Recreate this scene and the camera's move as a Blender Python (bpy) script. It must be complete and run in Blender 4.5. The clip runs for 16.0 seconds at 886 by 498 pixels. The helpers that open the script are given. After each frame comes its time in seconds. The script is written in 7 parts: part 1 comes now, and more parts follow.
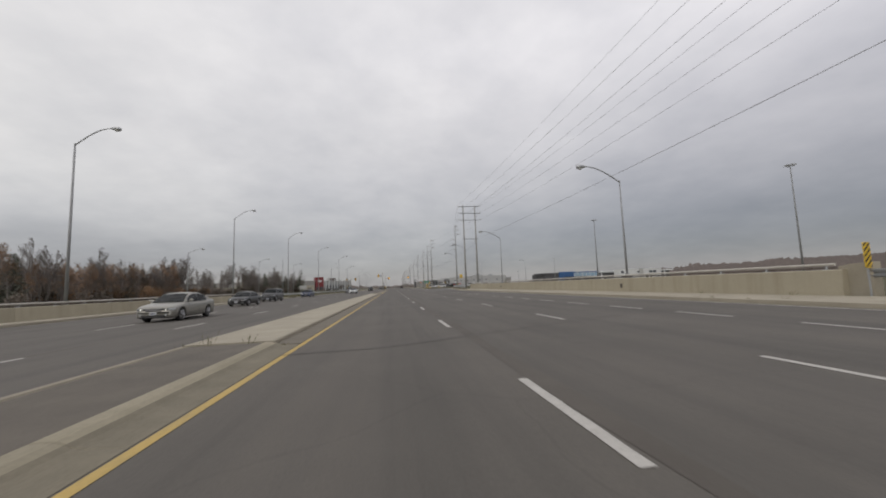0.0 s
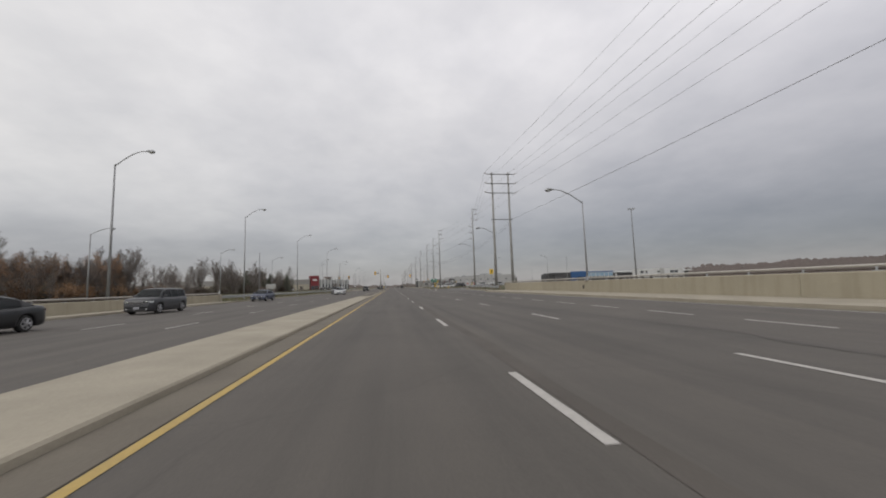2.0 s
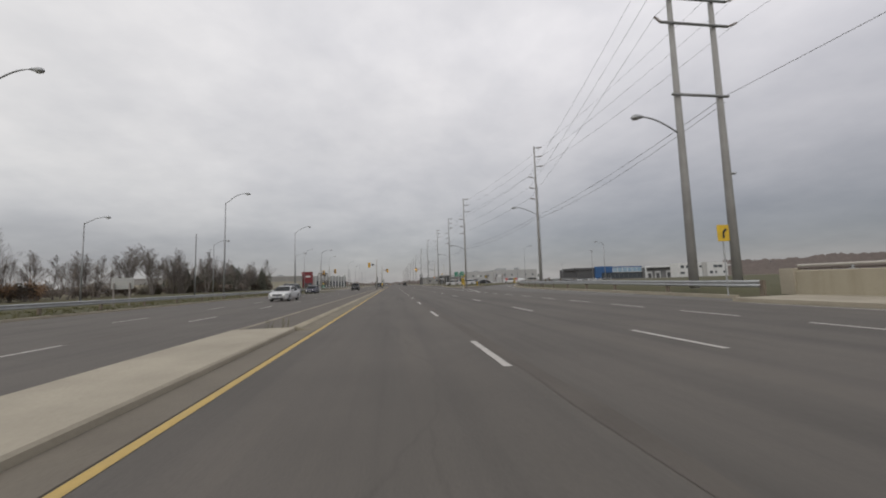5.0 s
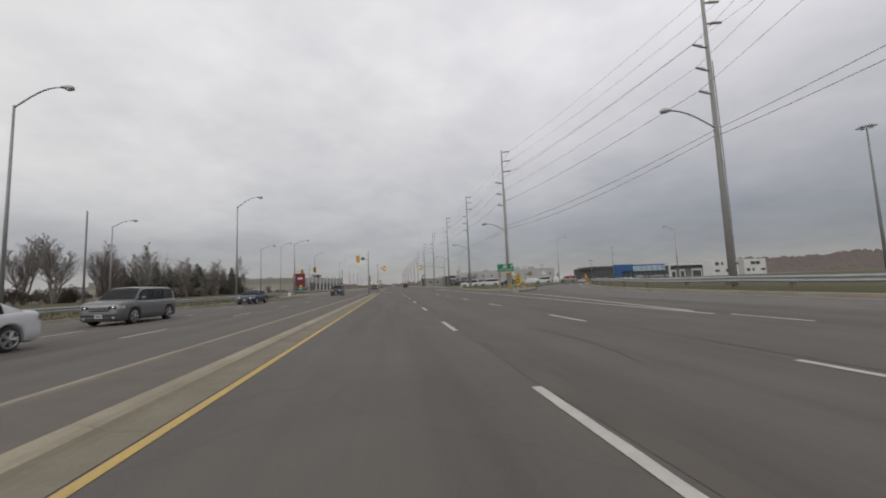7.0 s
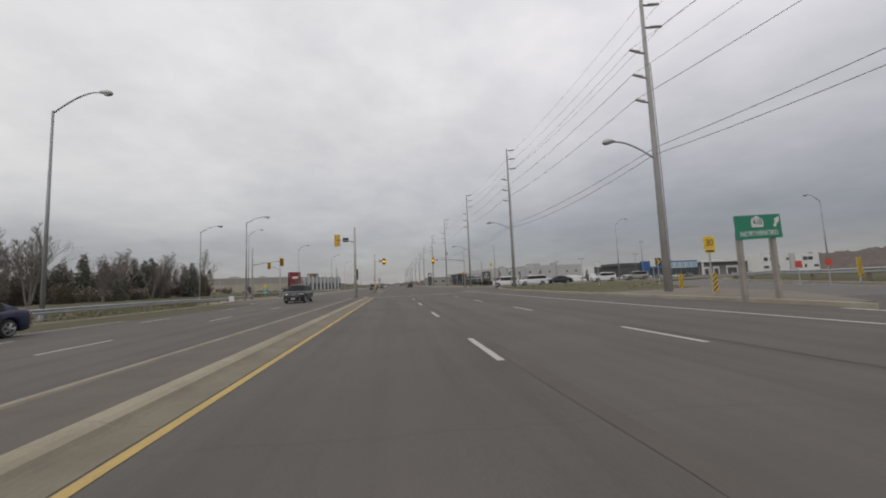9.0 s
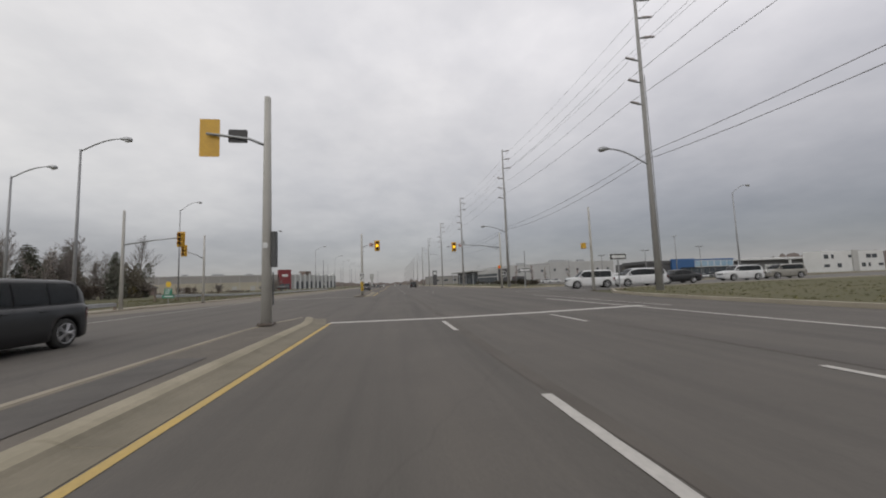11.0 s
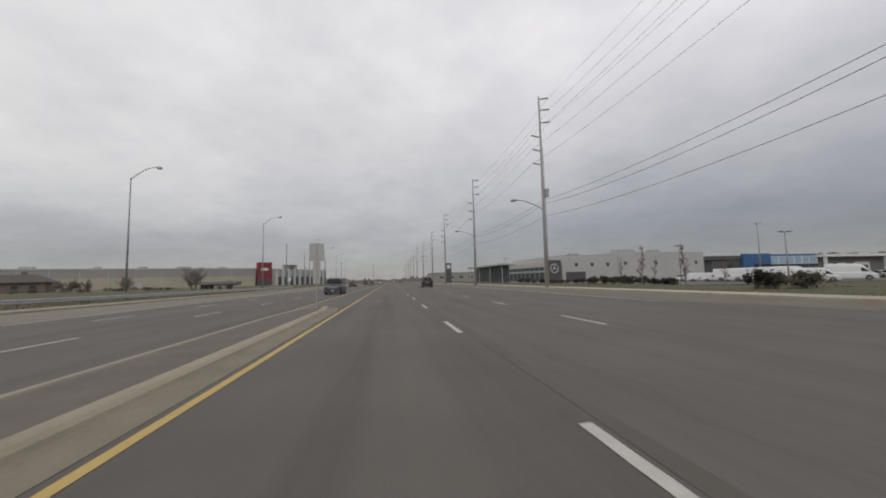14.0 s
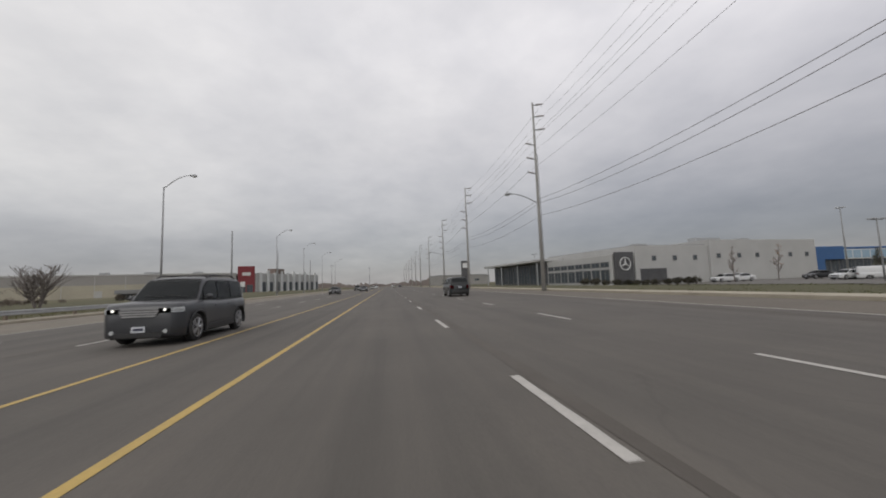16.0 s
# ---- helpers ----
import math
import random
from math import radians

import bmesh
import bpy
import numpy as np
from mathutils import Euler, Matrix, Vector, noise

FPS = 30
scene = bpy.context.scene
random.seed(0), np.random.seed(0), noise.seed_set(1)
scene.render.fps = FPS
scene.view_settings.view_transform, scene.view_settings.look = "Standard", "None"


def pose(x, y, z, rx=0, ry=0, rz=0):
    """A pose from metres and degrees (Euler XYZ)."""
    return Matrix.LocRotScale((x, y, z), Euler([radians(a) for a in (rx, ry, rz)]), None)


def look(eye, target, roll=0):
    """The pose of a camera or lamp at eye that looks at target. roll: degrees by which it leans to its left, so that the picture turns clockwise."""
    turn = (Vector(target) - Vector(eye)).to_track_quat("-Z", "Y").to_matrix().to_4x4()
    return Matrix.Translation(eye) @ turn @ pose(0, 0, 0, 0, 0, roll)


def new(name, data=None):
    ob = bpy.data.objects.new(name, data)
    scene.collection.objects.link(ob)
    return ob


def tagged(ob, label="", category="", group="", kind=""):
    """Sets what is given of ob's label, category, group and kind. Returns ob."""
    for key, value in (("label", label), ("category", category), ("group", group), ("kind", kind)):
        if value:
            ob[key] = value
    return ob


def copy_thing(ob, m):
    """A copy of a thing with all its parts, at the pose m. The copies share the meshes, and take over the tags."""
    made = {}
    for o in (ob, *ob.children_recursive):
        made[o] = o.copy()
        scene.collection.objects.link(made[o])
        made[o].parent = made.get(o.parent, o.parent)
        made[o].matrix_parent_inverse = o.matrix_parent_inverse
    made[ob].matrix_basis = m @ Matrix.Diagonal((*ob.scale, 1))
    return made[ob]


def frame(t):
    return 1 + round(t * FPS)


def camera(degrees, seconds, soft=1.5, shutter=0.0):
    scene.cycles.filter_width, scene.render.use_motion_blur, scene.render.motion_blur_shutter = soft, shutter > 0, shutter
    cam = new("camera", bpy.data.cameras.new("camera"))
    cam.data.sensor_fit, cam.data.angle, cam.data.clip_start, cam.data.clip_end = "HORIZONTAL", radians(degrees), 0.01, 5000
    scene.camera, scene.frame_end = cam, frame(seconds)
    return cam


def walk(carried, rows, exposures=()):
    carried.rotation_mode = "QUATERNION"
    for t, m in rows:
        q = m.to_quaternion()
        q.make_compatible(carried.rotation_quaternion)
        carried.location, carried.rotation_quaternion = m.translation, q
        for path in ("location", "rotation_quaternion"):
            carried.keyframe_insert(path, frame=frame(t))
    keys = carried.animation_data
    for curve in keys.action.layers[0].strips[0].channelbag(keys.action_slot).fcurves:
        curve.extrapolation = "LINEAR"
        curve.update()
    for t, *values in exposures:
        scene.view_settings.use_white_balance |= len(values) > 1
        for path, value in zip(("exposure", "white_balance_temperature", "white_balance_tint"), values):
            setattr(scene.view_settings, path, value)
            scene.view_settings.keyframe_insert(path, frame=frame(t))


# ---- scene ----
cam = camera(99.8, 16.0, 1.9, 0.1)
# seconds, place of the eye, tilt, lean, turn: it rides 1.25 m over the lane
RIDE = [
    (0.0, 0.002, -0.06, 1.249, 95.56, 2.12, -7.71),
    (0.5, -0.015, 6.25, 1.246, 95.65, 2.52, -7.72),
    (1.0, 0.010, 12.52, 1.258, 96.19, 2.08, -7.84),
    (1.5, -0.001, 18.88, 1.250, 95.74, 1.97, -7.83),
    (2.0, -0.000, 25.51, 1.251, 95.54, 1.76, -7.79),
    (2.5, -0.002, 32.12, 1.251, 95.71, 1.59, -7.68),
    (3.0, -0.011, 38.75, 1.249, 95.58, 1.88, -7.61),
    (3.5, 0.010, 45.13, 1.247, 95.67, 2.00, -7.64),
    (4.0, -0.014, 51.77, 1.257, 95.69, 1.91, -7.60),
    (4.2, -0.004, 54.40, 1.251, 95.39, 1.77, -7.67),
    (6.3, 0.004, 84.57, 1.251, 94.99, 2.25, -7.92),
    (6.5, 0.001, 87.40, 1.251, 95.10, 2.42, -7.91),
    (7.0, -0.001, 94.40, 1.243, 95.32, 2.24, -7.89),
    (7.5, 0.002, 101.14, 1.249, 95.01, 2.15, -7.81),
    (8.0, 0.015, 108.24, 1.245, 95.14, 2.39, -7.63),
    (8.5, 0.004, 115.38, 1.252, 95.31, 2.26, -7.66),
    (9.0, 0.008, 122.27, 1.243, 95.23, 2.36, -7.59),
    (9.2, 0.003, 124.86, 1.243, 95.16, 2.56, -7.61),
    (11.3, 0.016, 155.08, 1.252, 95.14, 2.02, -7.78),
    (11.5, -0.009, 157.97, 1.249, 95.13, 2.32, -7.71),
    (12.0, 0.005, 165.70, 1.249, 95.19, 2.48, -7.85),
    (12.5, -0.002, 173.75, 1.251, 95.16, 1.77, -7.83),
    (13.0, -0.000, 181.73, 1.249, 95.96, 1.60, -7.96),
    (13.5, -0.005, 189.43, 1.254, 95.24, 2.14, -7.96),
    (14.0, -0.005, 197.34, 1.250, 94.75, 1.35, -8.08),
    (14.5, 0.018, 205.24, 1.245, 95.47, 1.21, -8.07),
    (15.0, -0.002, 212.97, 1.249, 95.52, 1.59, -8.13),
    (15.5, 0.010, 220.23, 1.247, 95.28, 2.12, -8.27),
    (16.0, 0.014, 227.69, 1.243, 95.29, 2.13, -8.34),
]
walk(cam, [(t, pose(x, y, z, rx, ry, rz)) for t, x, y, z, rx, ry, rz in RIDE])

# ---- world and light ----
world = bpy.data.worlds.new("overcast")
scene.world = world
world.use_nodes = True
wt = world.node_tree
wt.nodes.clear()


def nd(tree, kind, **values):
    n = tree.nodes.new(kind)
    for k, v in values.items():
        n.inputs[k.replace("_", " ")].default_value = v
    return n


def math_node(tree, op, a, b=None):
    n = tree.nodes.new("ShaderNodeMath")
    n.operation = op
    for i, v in enumerate((a, b)):
        if v is None:
            continue
        if isinstance(v, (int, float)):
            n.inputs[i].default_value = v
        else:
            tree.links.new(v, n.inputs[i])
    return n.outputs[0]


def ramp(tree, fac, stops):
    n = tree.nodes.new("ShaderNodeValToRGB")
    els = n.color_ramp.elements
    while len(els) < len(stops):
        els.new(0.5)
    for e, (p, c) in zip(els, stops):
        e.position = p
        e.color = (*c, 1) if len(c) == 3 else c
    tree.links.new(fac, n.inputs[0])
    return n.outputs[0]


def mix(tree, kind, fac, a, b):
    n = tree.nodes.new("ShaderNodeMix")
    n.data_type = "RGBA"
    n.blend_type = kind
    for sock, v in ((n.inputs["Factor"], fac), (n.inputs["A"], a), (n.inputs["B"], b)):
        if isinstance(v, (int, float)):
            sock.default_value = v
        elif isinstance(v, tuple):
            sock.default_value = (*v, 1)
        else:
            tree.links.new(v, sock)
    return n.outputs["Result"]


tc = wt.nodes.new("ShaderNodeTexCoord")
sep = wt.nodes.new("ShaderNodeSeparateXYZ")
wt.links.new(tc.outputs["Generated"], sep.inputs[0])
up = math_node(wt, "MAXIMUM", sep.outputs["Z"], 0.0)
over = math_node(wt, "ADD", up, 0.26)
comb = wt.nodes.new("ShaderNodeCombineXYZ")
wt.links.new(math_node(wt, "DIVIDE", sep.outputs["X"], over), comb.inputs[0])
wt.links.new(math_node(wt, "DIVIDE", sep.outputs["Y"], over), comb.inputs[1])
cloud = nd(wt, "ShaderNodeTexNoise", Scale=2.2, Detail=9.0, Roughness=0.52, Distortion=0.12)
wt.links.new(comb.outputs[0], cloud.inputs["Vector"])
broad = nd(wt, "ShaderNodeTexNoise", Scale=0.6, Detail=3.0, Roughness=0.5)
wt.links.new(comb.outputs[0], broad.inputs["Vector"])
# cloud deck: pale overhead, blue-grey low down, brighter towards the west side of the road
deck = ramp(wt, up, [(0.0, (0.29, 0.279, 0.286)), (0.05, (0.232, 0.227, 0.243)), (0.14, (0.243, 0.238, 0.255)),
                     (0.30, (0.485, 0.47, 0.485)), (0.55, (0.8, 0.774, 0.79)), (1.0, (0.78, 0.755, 0.77))])
west = math_node(wt, "MULTIPLY", sep.outputs["X"], -0.5)
west = math_node(wt, "ADD", west, 0.36)
west = math_node(wt, "ADD", west, math_node(wt, "MAXIMUM", math_node(wt, "MULTIPLY", sep.outputs["Y"], -0.6), 0.0))
wave = math_node(wt, "MULTIPLY", math_node(wt, "SUBTRACT", broad.outputs["Fac"], 0.5), 0.3)
high = ramp(wt, math_node(wt, "ADD", up, math_node(wt, "MULTIPLY", wave, 0.8)), [(0.03, (0.32,) * 3), (0.1, (0.48,) * 3), (0.14, (0.8,) * 3), (0.24, (1.0,) * 3)])
west = math_node(wt, "MULTIPLY", west, high)
bright = mix(wt, "MIX", math_node(wt, "MINIMUM", math_node(wt, "MAXIMUM", west, 0.0), 0.75), deck, (0.775, 0.755, 0.732))
tone = ramp(wt, cloud.outputs["Fac"], [(0.30, (0.9, 0.905, 0.915)), (0.48, (0.985, 0.985, 0.987)), (0.70, (1.07, 1.068, 1.065))])
tone2 = ramp(wt, broad.outputs["Fac"], [(0.35, (0.9, 0.91, 0.93)), (0.65, (1.08, 1.08, 1.07))])
mottle = nd(wt, "ShaderNodeTexNoise", Scale=7.0, Detail=6.0, Roughness=0.55)
wt.links.new(comb.outputs[0], mottle.inputs["Vector"])
tone = mix(wt, "MULTIPLY", 1.0, tone, ramp(wt, mottle.outputs["Fac"], [(0.32, (0.962, 0.964, 0.969)), (0.68, (1.035, 1.034, 1.032))]))
sky_col = mix(wt, "MULTIPLY", 1.0, mix(wt, "MULTIPLY", 1.0, bright, tone), tone2)
sky = wt.nodes.new("ShaderNodeTexSky")
sky.sky_type, sky.sun_disc = "NISHITA", False
sky.sun_elevation, sky.sun_rotation = radians(35), radians(-148)
blue = nd(wt, "ShaderNodeBackground", Strength=0.012)
wt.links.new(sky.outputs[0], blue.inputs[0])
grey = nd(wt, "ShaderNodeBackground", Strength=1.0)
wt.links.new(sky_col, grey.inputs[0])
both = wt.nodes.new("ShaderNodeAddShader")
wt.links.new(blue.outputs[0], both.inputs[0])
wt.links.new(grey.outputs[0], both.inputs[1])
wo = wt.nodes.new("ShaderNodeOutputWorld")
wt.links.new(both.outputs[0], wo.inputs[0])

sun = new("sun", bpy.data.lights.new("sun", "SUN"))
sun.data.energy, sun.data.angle, sun.data.color = 0.7, radians(40), (1.0, 0.955, 0.89)
sun.matrix_world = look((-30, -48, 40), (0, 0, 0))


# ---- materials ----
def material(name, col, col2=None, rough=0.8, metal=0.0, scale=4.0, fine=60.0, bump=0.15, spread=0.5, random_value=0.0, coords="Object"):
    """Two colours mixed by a broad noise, a fine grain on top of both, and relief."""
    m = bpy.data.materials.new(name)
    m.use_nodes = True
    t = m.node_tree
    b = t.nodes["Principled BSDF"]
    b.inputs["Roughness"].default_value = rough
    b.inputs["Metallic"].default_value = metal
    col2 = col2 or tuple(c * 0.8 for c in col)
    c = t.nodes.new("ShaderNodeTexCoord")
    n1 = nd(t, "ShaderNodeTexNoise", Scale=scale, Detail=6.0, Roughness=0.6)
    n2 = nd(t, "ShaderNodeTexNoise", Scale=fine, Detail=3.0, Roughness=0.6)
    for n in (n1, n2):
        t.links.new(c.outputs[coords], n.inputs["Vector"])
    base = mix(t, "MIX", ramp(t, n1.outputs["Fac"], [(0.5 - spread * 0.4, (0, 0, 0)), (0.5 + spread * 0.4, (1, 1, 1))]), col, col2)
    grain = ramp(t, n2.outputs["Fac"], [(0.3, (0.88, 0.88, 0.88)), (0.7, (1.1, 1.1, 1.1))])
    out = mix(t, "MULTIPLY", 1.0, base, grain)
    if random_value:
        oi = t.nodes.new("ShaderNodeObjectInfo")
        out = mix(t, "MULTIPLY", 1.0, out, ramp(t, oi.outputs["Random"], [(0.0, (1 - random_value,) * 3), (1.0, (1 + random_value,) * 3)]))
    t.links.new(out, b.inputs["Base Color"])
    if bump:
        bp = nd(t, "ShaderNodeBump", Strength=bump, Distance=0.02)
        t.links.new(n2.outputs["Fac"], bp.inputs["Height"])
        t.links.new(bp.outputs[0], b.inputs["Normal"])
    return m


def asphalt_material():
    """Worn grey asphalt: wheel tracks along the road, patches, oil, fine stone grain."""
    m = material("asphalt", (0.113, 0.102, 0.09), (0.087, 0.079, 0.07), 0.85, 0, 0.35, 45.0, 0.25, 0.6)
    t = m.node_tree
    b = t.nodes["Principled BSDF"]
    link = b.inputs["Base Color"].links[0].from_socket
    c = t.nodes.new("ShaderNodeTexCoord")
    mp = t.nodes.new("ShaderNodeMapping")
    mp.inputs["Scale"].default_value = (1.0, 0.035, 1.0)
    t.links.new(c.outputs["Object"], mp.inputs["Vector"])
    streak = nd(t, "ShaderNodeTexNoise", Scale=1.1, Detail=5.0, Roughness=0.62)
    t.links.new(mp.outputs[0], streak.inputs["Vector"])
    s = ramp(t, streak.outputs["Fac"], [(0.3, (0.76, 0.765, 0.77)), (0.5, (1.0, 1.0, 1.0)), (0.72, (1.16, 1.145, 1.12))])
    crack = nd(t, "ShaderNodeTexVoronoi", Scale=0.16)
    crack.feature = "DISTANCE_TO_EDGE"
    wob = nd(t, "ShaderNodeTexNoise", Scale=0.9, Detail=5.0)
    t.links.new(c.outputs["Object"], wob.inputs["Vector"])
    t.links.new(mix(t, "ADD", 0.55, c.outputs["Object"], wob.outputs["Color"]), crack.inputs["Vector"])
    k = ramp(t, crack.outputs["Distance"], [(0.0, (0.88, 0.88, 0.88)), (0.004, (1, 1, 1))])
    t.links.new(mix(t, "MULTIPLY", 1.0, mix(t, "MULTIPLY", 1.0, link, s), k), b.inputs["Base Color"])
    return m


ASPHALT = asphalt_material()
OLD_ASPHALT = material("old_asphalt", (0.15, 0.142, 0.13), (0.118, 0.112, 0.104), 0.9, 0, 0.8, 40.0, 0.3)
SEAL = material("worn_seal_band", (0.078, 0.068, 0.058), (0.105, 0.093, 0.08), 0.85, 0, 0.7, 45.0, 0.25)
TAR = material("tar_seal", (0.06, 0.054, 0.048), (0.09, 0.081, 0.072), 0.75, 0, 2.0, 50.0, 0.2)
CONCRETE = material("concrete", (0.40, 0.36, 0.285), (0.30, 0.27, 0.212), 0.9, 0, 0.7, 30.0, 0.2, random_value=0.05)
CONCRETE_STAINED = material("stained_concrete", (0.385, 0.345, 0.26), (0.335, 0.302, 0.228), 0.9, 0, 0.25, 45.0, 0.06, random_value=0.06)


def streaked(m, low, high):
    """Rain streaks down a wall, different on every piece."""
    t = m.node_tree
    b = t.nodes["Principled BSDF"]
    was = b.inputs["Base Color"].links[0].from_socket
    c = t.nodes.new("ShaderNodeTexCoord")
    oi = t.nodes.new("ShaderNodeObjectInfo")
    mp = t.nodes.new("ShaderNodeMapping")
    mp.inputs["Scale"].default_value = (1.0, 1.0, 0.06)
    shift = t.nodes.new("ShaderNodeCombineXYZ")
    t.links.new(math_node(t, "MULTIPLY", oi.outputs["Random"], 60.0), shift.inputs[1])
    t.links.new(c.outputs["Object"], mp.inputs["Vector"])
    t.links.new(shift.outputs[0], mp.inputs["Location"])
    n = nd(t, "ShaderNodeTexNoise", Scale=2.2, Detail=6.0, Roughness=0.65)
    t.links.new(mp.outputs[0], n.inputs["Vector"])
    t.links.new(mix(t, "MULTIPLY", 1.0, was, ramp(t, n.outputs["Fac"], [(0.32, (low, low * 0.99, low * 0.97)), (0.5, (1, 1, 1)), (0.7, (high,) * 3)])), b.inputs["Base Color"])


streaked(CONCRETE_STAINED, 0.9, 1.04)
KERB_WORN = material("worn_kerb", (0.30, 0.265, 0.205), (0.21, 0.188, 0.148), 0.9, 0, 1.0, 30.0, 0.2)
SHOULDER = material("gritty_shoulder", (0.205, 0.18, 0.145), (0.155, 0.137, 0.112), 0.9, 0, 0.5, 35.0, 0.3)
# gutter dirt; on the bridge kerb its darkness also carries the kerb's shadow
GUTTER_DARK = material("dirty_shaded_gutter", (0.135, 0.118, 0.095), (0.175, 0.155, 0.122), 0.9, 0, 0.8, 30.0, 0.25)
GUTTER = material("gutter_concrete", (0.21, 0.185, 0.137), (0.15, 0.133, 0.098), 0.9, 0, 1.3, 30.0, 0.25)
KERB_ROLL = material("stained_kerb", (0.33, 0.292, 0.218), (0.235, 0.212, 0.152), 0.9, 0, 0.9, 30.0, 0.2, random_value=0.06)
SHOULDER_DULL = material("dull_brown_shoulder", (0.152, 0.132, 0.107), (0.122, 0.106, 0.087), 0.88, 0, 0.4, 40.0, 0.25)
WHITE_PAINT = material("road_white", (0.52, 0.50, 0.465), (0.36, 0.345, 0.32), 0.7, 0, 3.0, 30.0, 0.1, 0.8)
YELLOW_PAINT = material("road_yellow", (0.52, 0.355, 0.095), (0.37, 0.275, 0.11), 0.7, 0, 2.0, 30.0, 0.1, 0.8)
GRASS = material("verge_grass", (0.076, 0.077, 0.031), (0.112, 0.098, 0.046), 0.95, 0, 0.25, 9.0, 0.6, 0.9)


def ground_material():
    """Verge grass near the road that gives way, unevenly, to dry fields and leaf-strewn earth."""
    m = material("verge_and_fields", (0.06, 0.06, 0.023), (0.084, 0.076, 0.034), 0.95, 0, 0.25, 9.0, 0.6, 0.9)
    t = m.node_tree
    b = t.nodes["Principled BSDF"]
    near = b.inputs["Base Color"].links[0].from_socket
    c = t.nodes.new("ShaderNodeTexCoord")
    s = t.nodes.new("ShaderNodeSeparateXYZ")
    t.links.new(c.outputs["Object"], s.inputs[0])
    patch = nd(t, "ShaderNodeTexNoise", Scale=0.018, Detail=7.0, Roughness=0.6)
    t.links.new(c.outputs["Object"], patch.inputs["Vector"])
    off = math_node(t, "ABSOLUTE", math_node(t, "ADD", s.outputs["X"], -12.0))
    fac = math_node(t, "ADD", math_node(t, "MULTIPLY", math_node(t, "ADD", off, -70.0), 0.012), math_node(t, "MULTIPLY", math_node(t, "SUBTRACT", patch.outputs["Fac"], 0.5), 2.0))
    n2 = nd(t, "ShaderNodeTexNoise", Scale=0.4, Detail=8.0, Roughness=0.65)
    t.links.new(c.outputs["Object"], n2.inputs["Vector"])
    field = ramp(t, n2.outputs["Fac"], [(0.32, (0.085, 0.078, 0.042)), (0.5, (0.125, 0.107, 0.062)), (0.68, (0.165, 0.138, 0.088))])
    t.links.new(mix(t, "MIX", ramp(t, fac, [(0.0, (0, 0, 0)), (1.0, (1, 1, 1))]), near, field), b.inputs["Base Color"])
    return m


LAND = ground_material()
GALV = material("galvanised_steel", (0.42, 0.43, 0.44), (0.33, 0.34, 0.35), 0.5, 0.55, 1.5, 20.0, 0.05, random_value=0.08)
LAMP_STEEL = material("weathered_pole_steel", (0.34, 0.345, 0.35), (0.26, 0.265, 0.275), 0.55, 0.35, 1.0, 15.0, 0.05)
POLE_CONC = material("spun_concrete_pole", (0.33, 0.325, 0.315), (0.26, 0.255, 0.245), 0.85, 0, 0.8, 25.0, 0.15, random_value=0.06)
SIGNAL_CONC = material("smooth_concrete_pole", (0.45, 0.44, 0.41), (0.36, 0.352, 0.33), 0.85, 0, 0.8, 40.0, 0.05, random_value=0.05)
POLE_GREY = material("grey_pole", (0.27, 0.275, 0.28), (0.2, 0.205, 0.21), 0.8, 0, 0.8, 25.0, 0.1, random_value=0.08)
RAIL_PAINT = material("cream_rail", (0.50, 0.475, 0.43), (0.40, 0.375, 0.335), 0.6, 0, 1.5, 20.0, 0.05)
CABLE = material("cable", (0.20, 0.195, 0.195), (0.24, 0.235, 0.235), 0.6, 0.2, 3.0, 10.0, 0)
PORCELAIN = material("insulator", (0.25, 0.2, 0.18), (0.33, 0.3, 0.28), 0.4, 0, 6.0, 10.0, 0)
SIGNAL_YELLOW = material("signal_yellow", (0.62, 0.36, 0.03), (0.52, 0.30, 0.03), 0.5, 0, 3.0, 30.0, 0.03)
SIGN_YELLOW = material("sign_yellow", (0.68, 0.45, 0.03), (0.6, 0.4, 0.03), 0.5, 0, 3.0, 30.0, 0)
SIGN_GREEN = material("sign_green", (0.012, 0.19, 0.115), (0.014, 0.165, 0.10), 0.5, 0, 2.0, 30.0, 0)
SIGN_WHITE = material("sign_white", (0.62, 0.63, 0.63), (0.54, 0.55, 0.55), 0.5, 0, 2.0, 30.0, 0)
SIGN_BACK = material("bare_sign_back", (0.40, 0.405, 0.39), (0.35, 0.355, 0.34), 0.6, 0.1, 1.2, 160.0, 0)
BLACK = material("black_plastic", (0.02, 0.02, 0.021), (0.03, 0.03, 0.031), 0.5, 0, 4.0, 40.0, 0.02)
RED = material("sign_red", (0.42, 0.03, 0.03), (0.36, 0.03, 0.03), 0.5, 0, 2.0, 30.0, 0)
MEDIAN_FILL = material("median_asphalt", (0.135, 0.118, 0.098), (0.10, 0.088, 0.074), 0.9, 0, 1.1, 40.0, 0.3)
HOUSING = material("dark_grey_housing", (0.075, 0.078, 0.08), (0.06, 0.062, 0.064), 0.6, 0, 3.0, 30.0, 0.02)
RUST = material("rusty_steel", (0.10, 0.078, 0.062), (0.16, 0.14, 0.125), 0.8, 0.3, 6.0, 40.0, 0.1)
GREY_POST = material("greyed_wood", (0.30, 0.275, 0.25), (0.22, 0.20, 0.185), 0.9, 0, 3.0, 40.0, 0.2)
RED_BOARD = material("red_board", (0.5, 0.06, 0.04), (0.44, 0.05, 0.04), 0.5, 0, 2.0, 30.0, 0)
WOOD_POST = material("weathered_wood_post", (0.22, 0.18, 0.14), (0.15, 0.125, 0.10), 0.9, 0, 3.0, 40.0, 0.2)


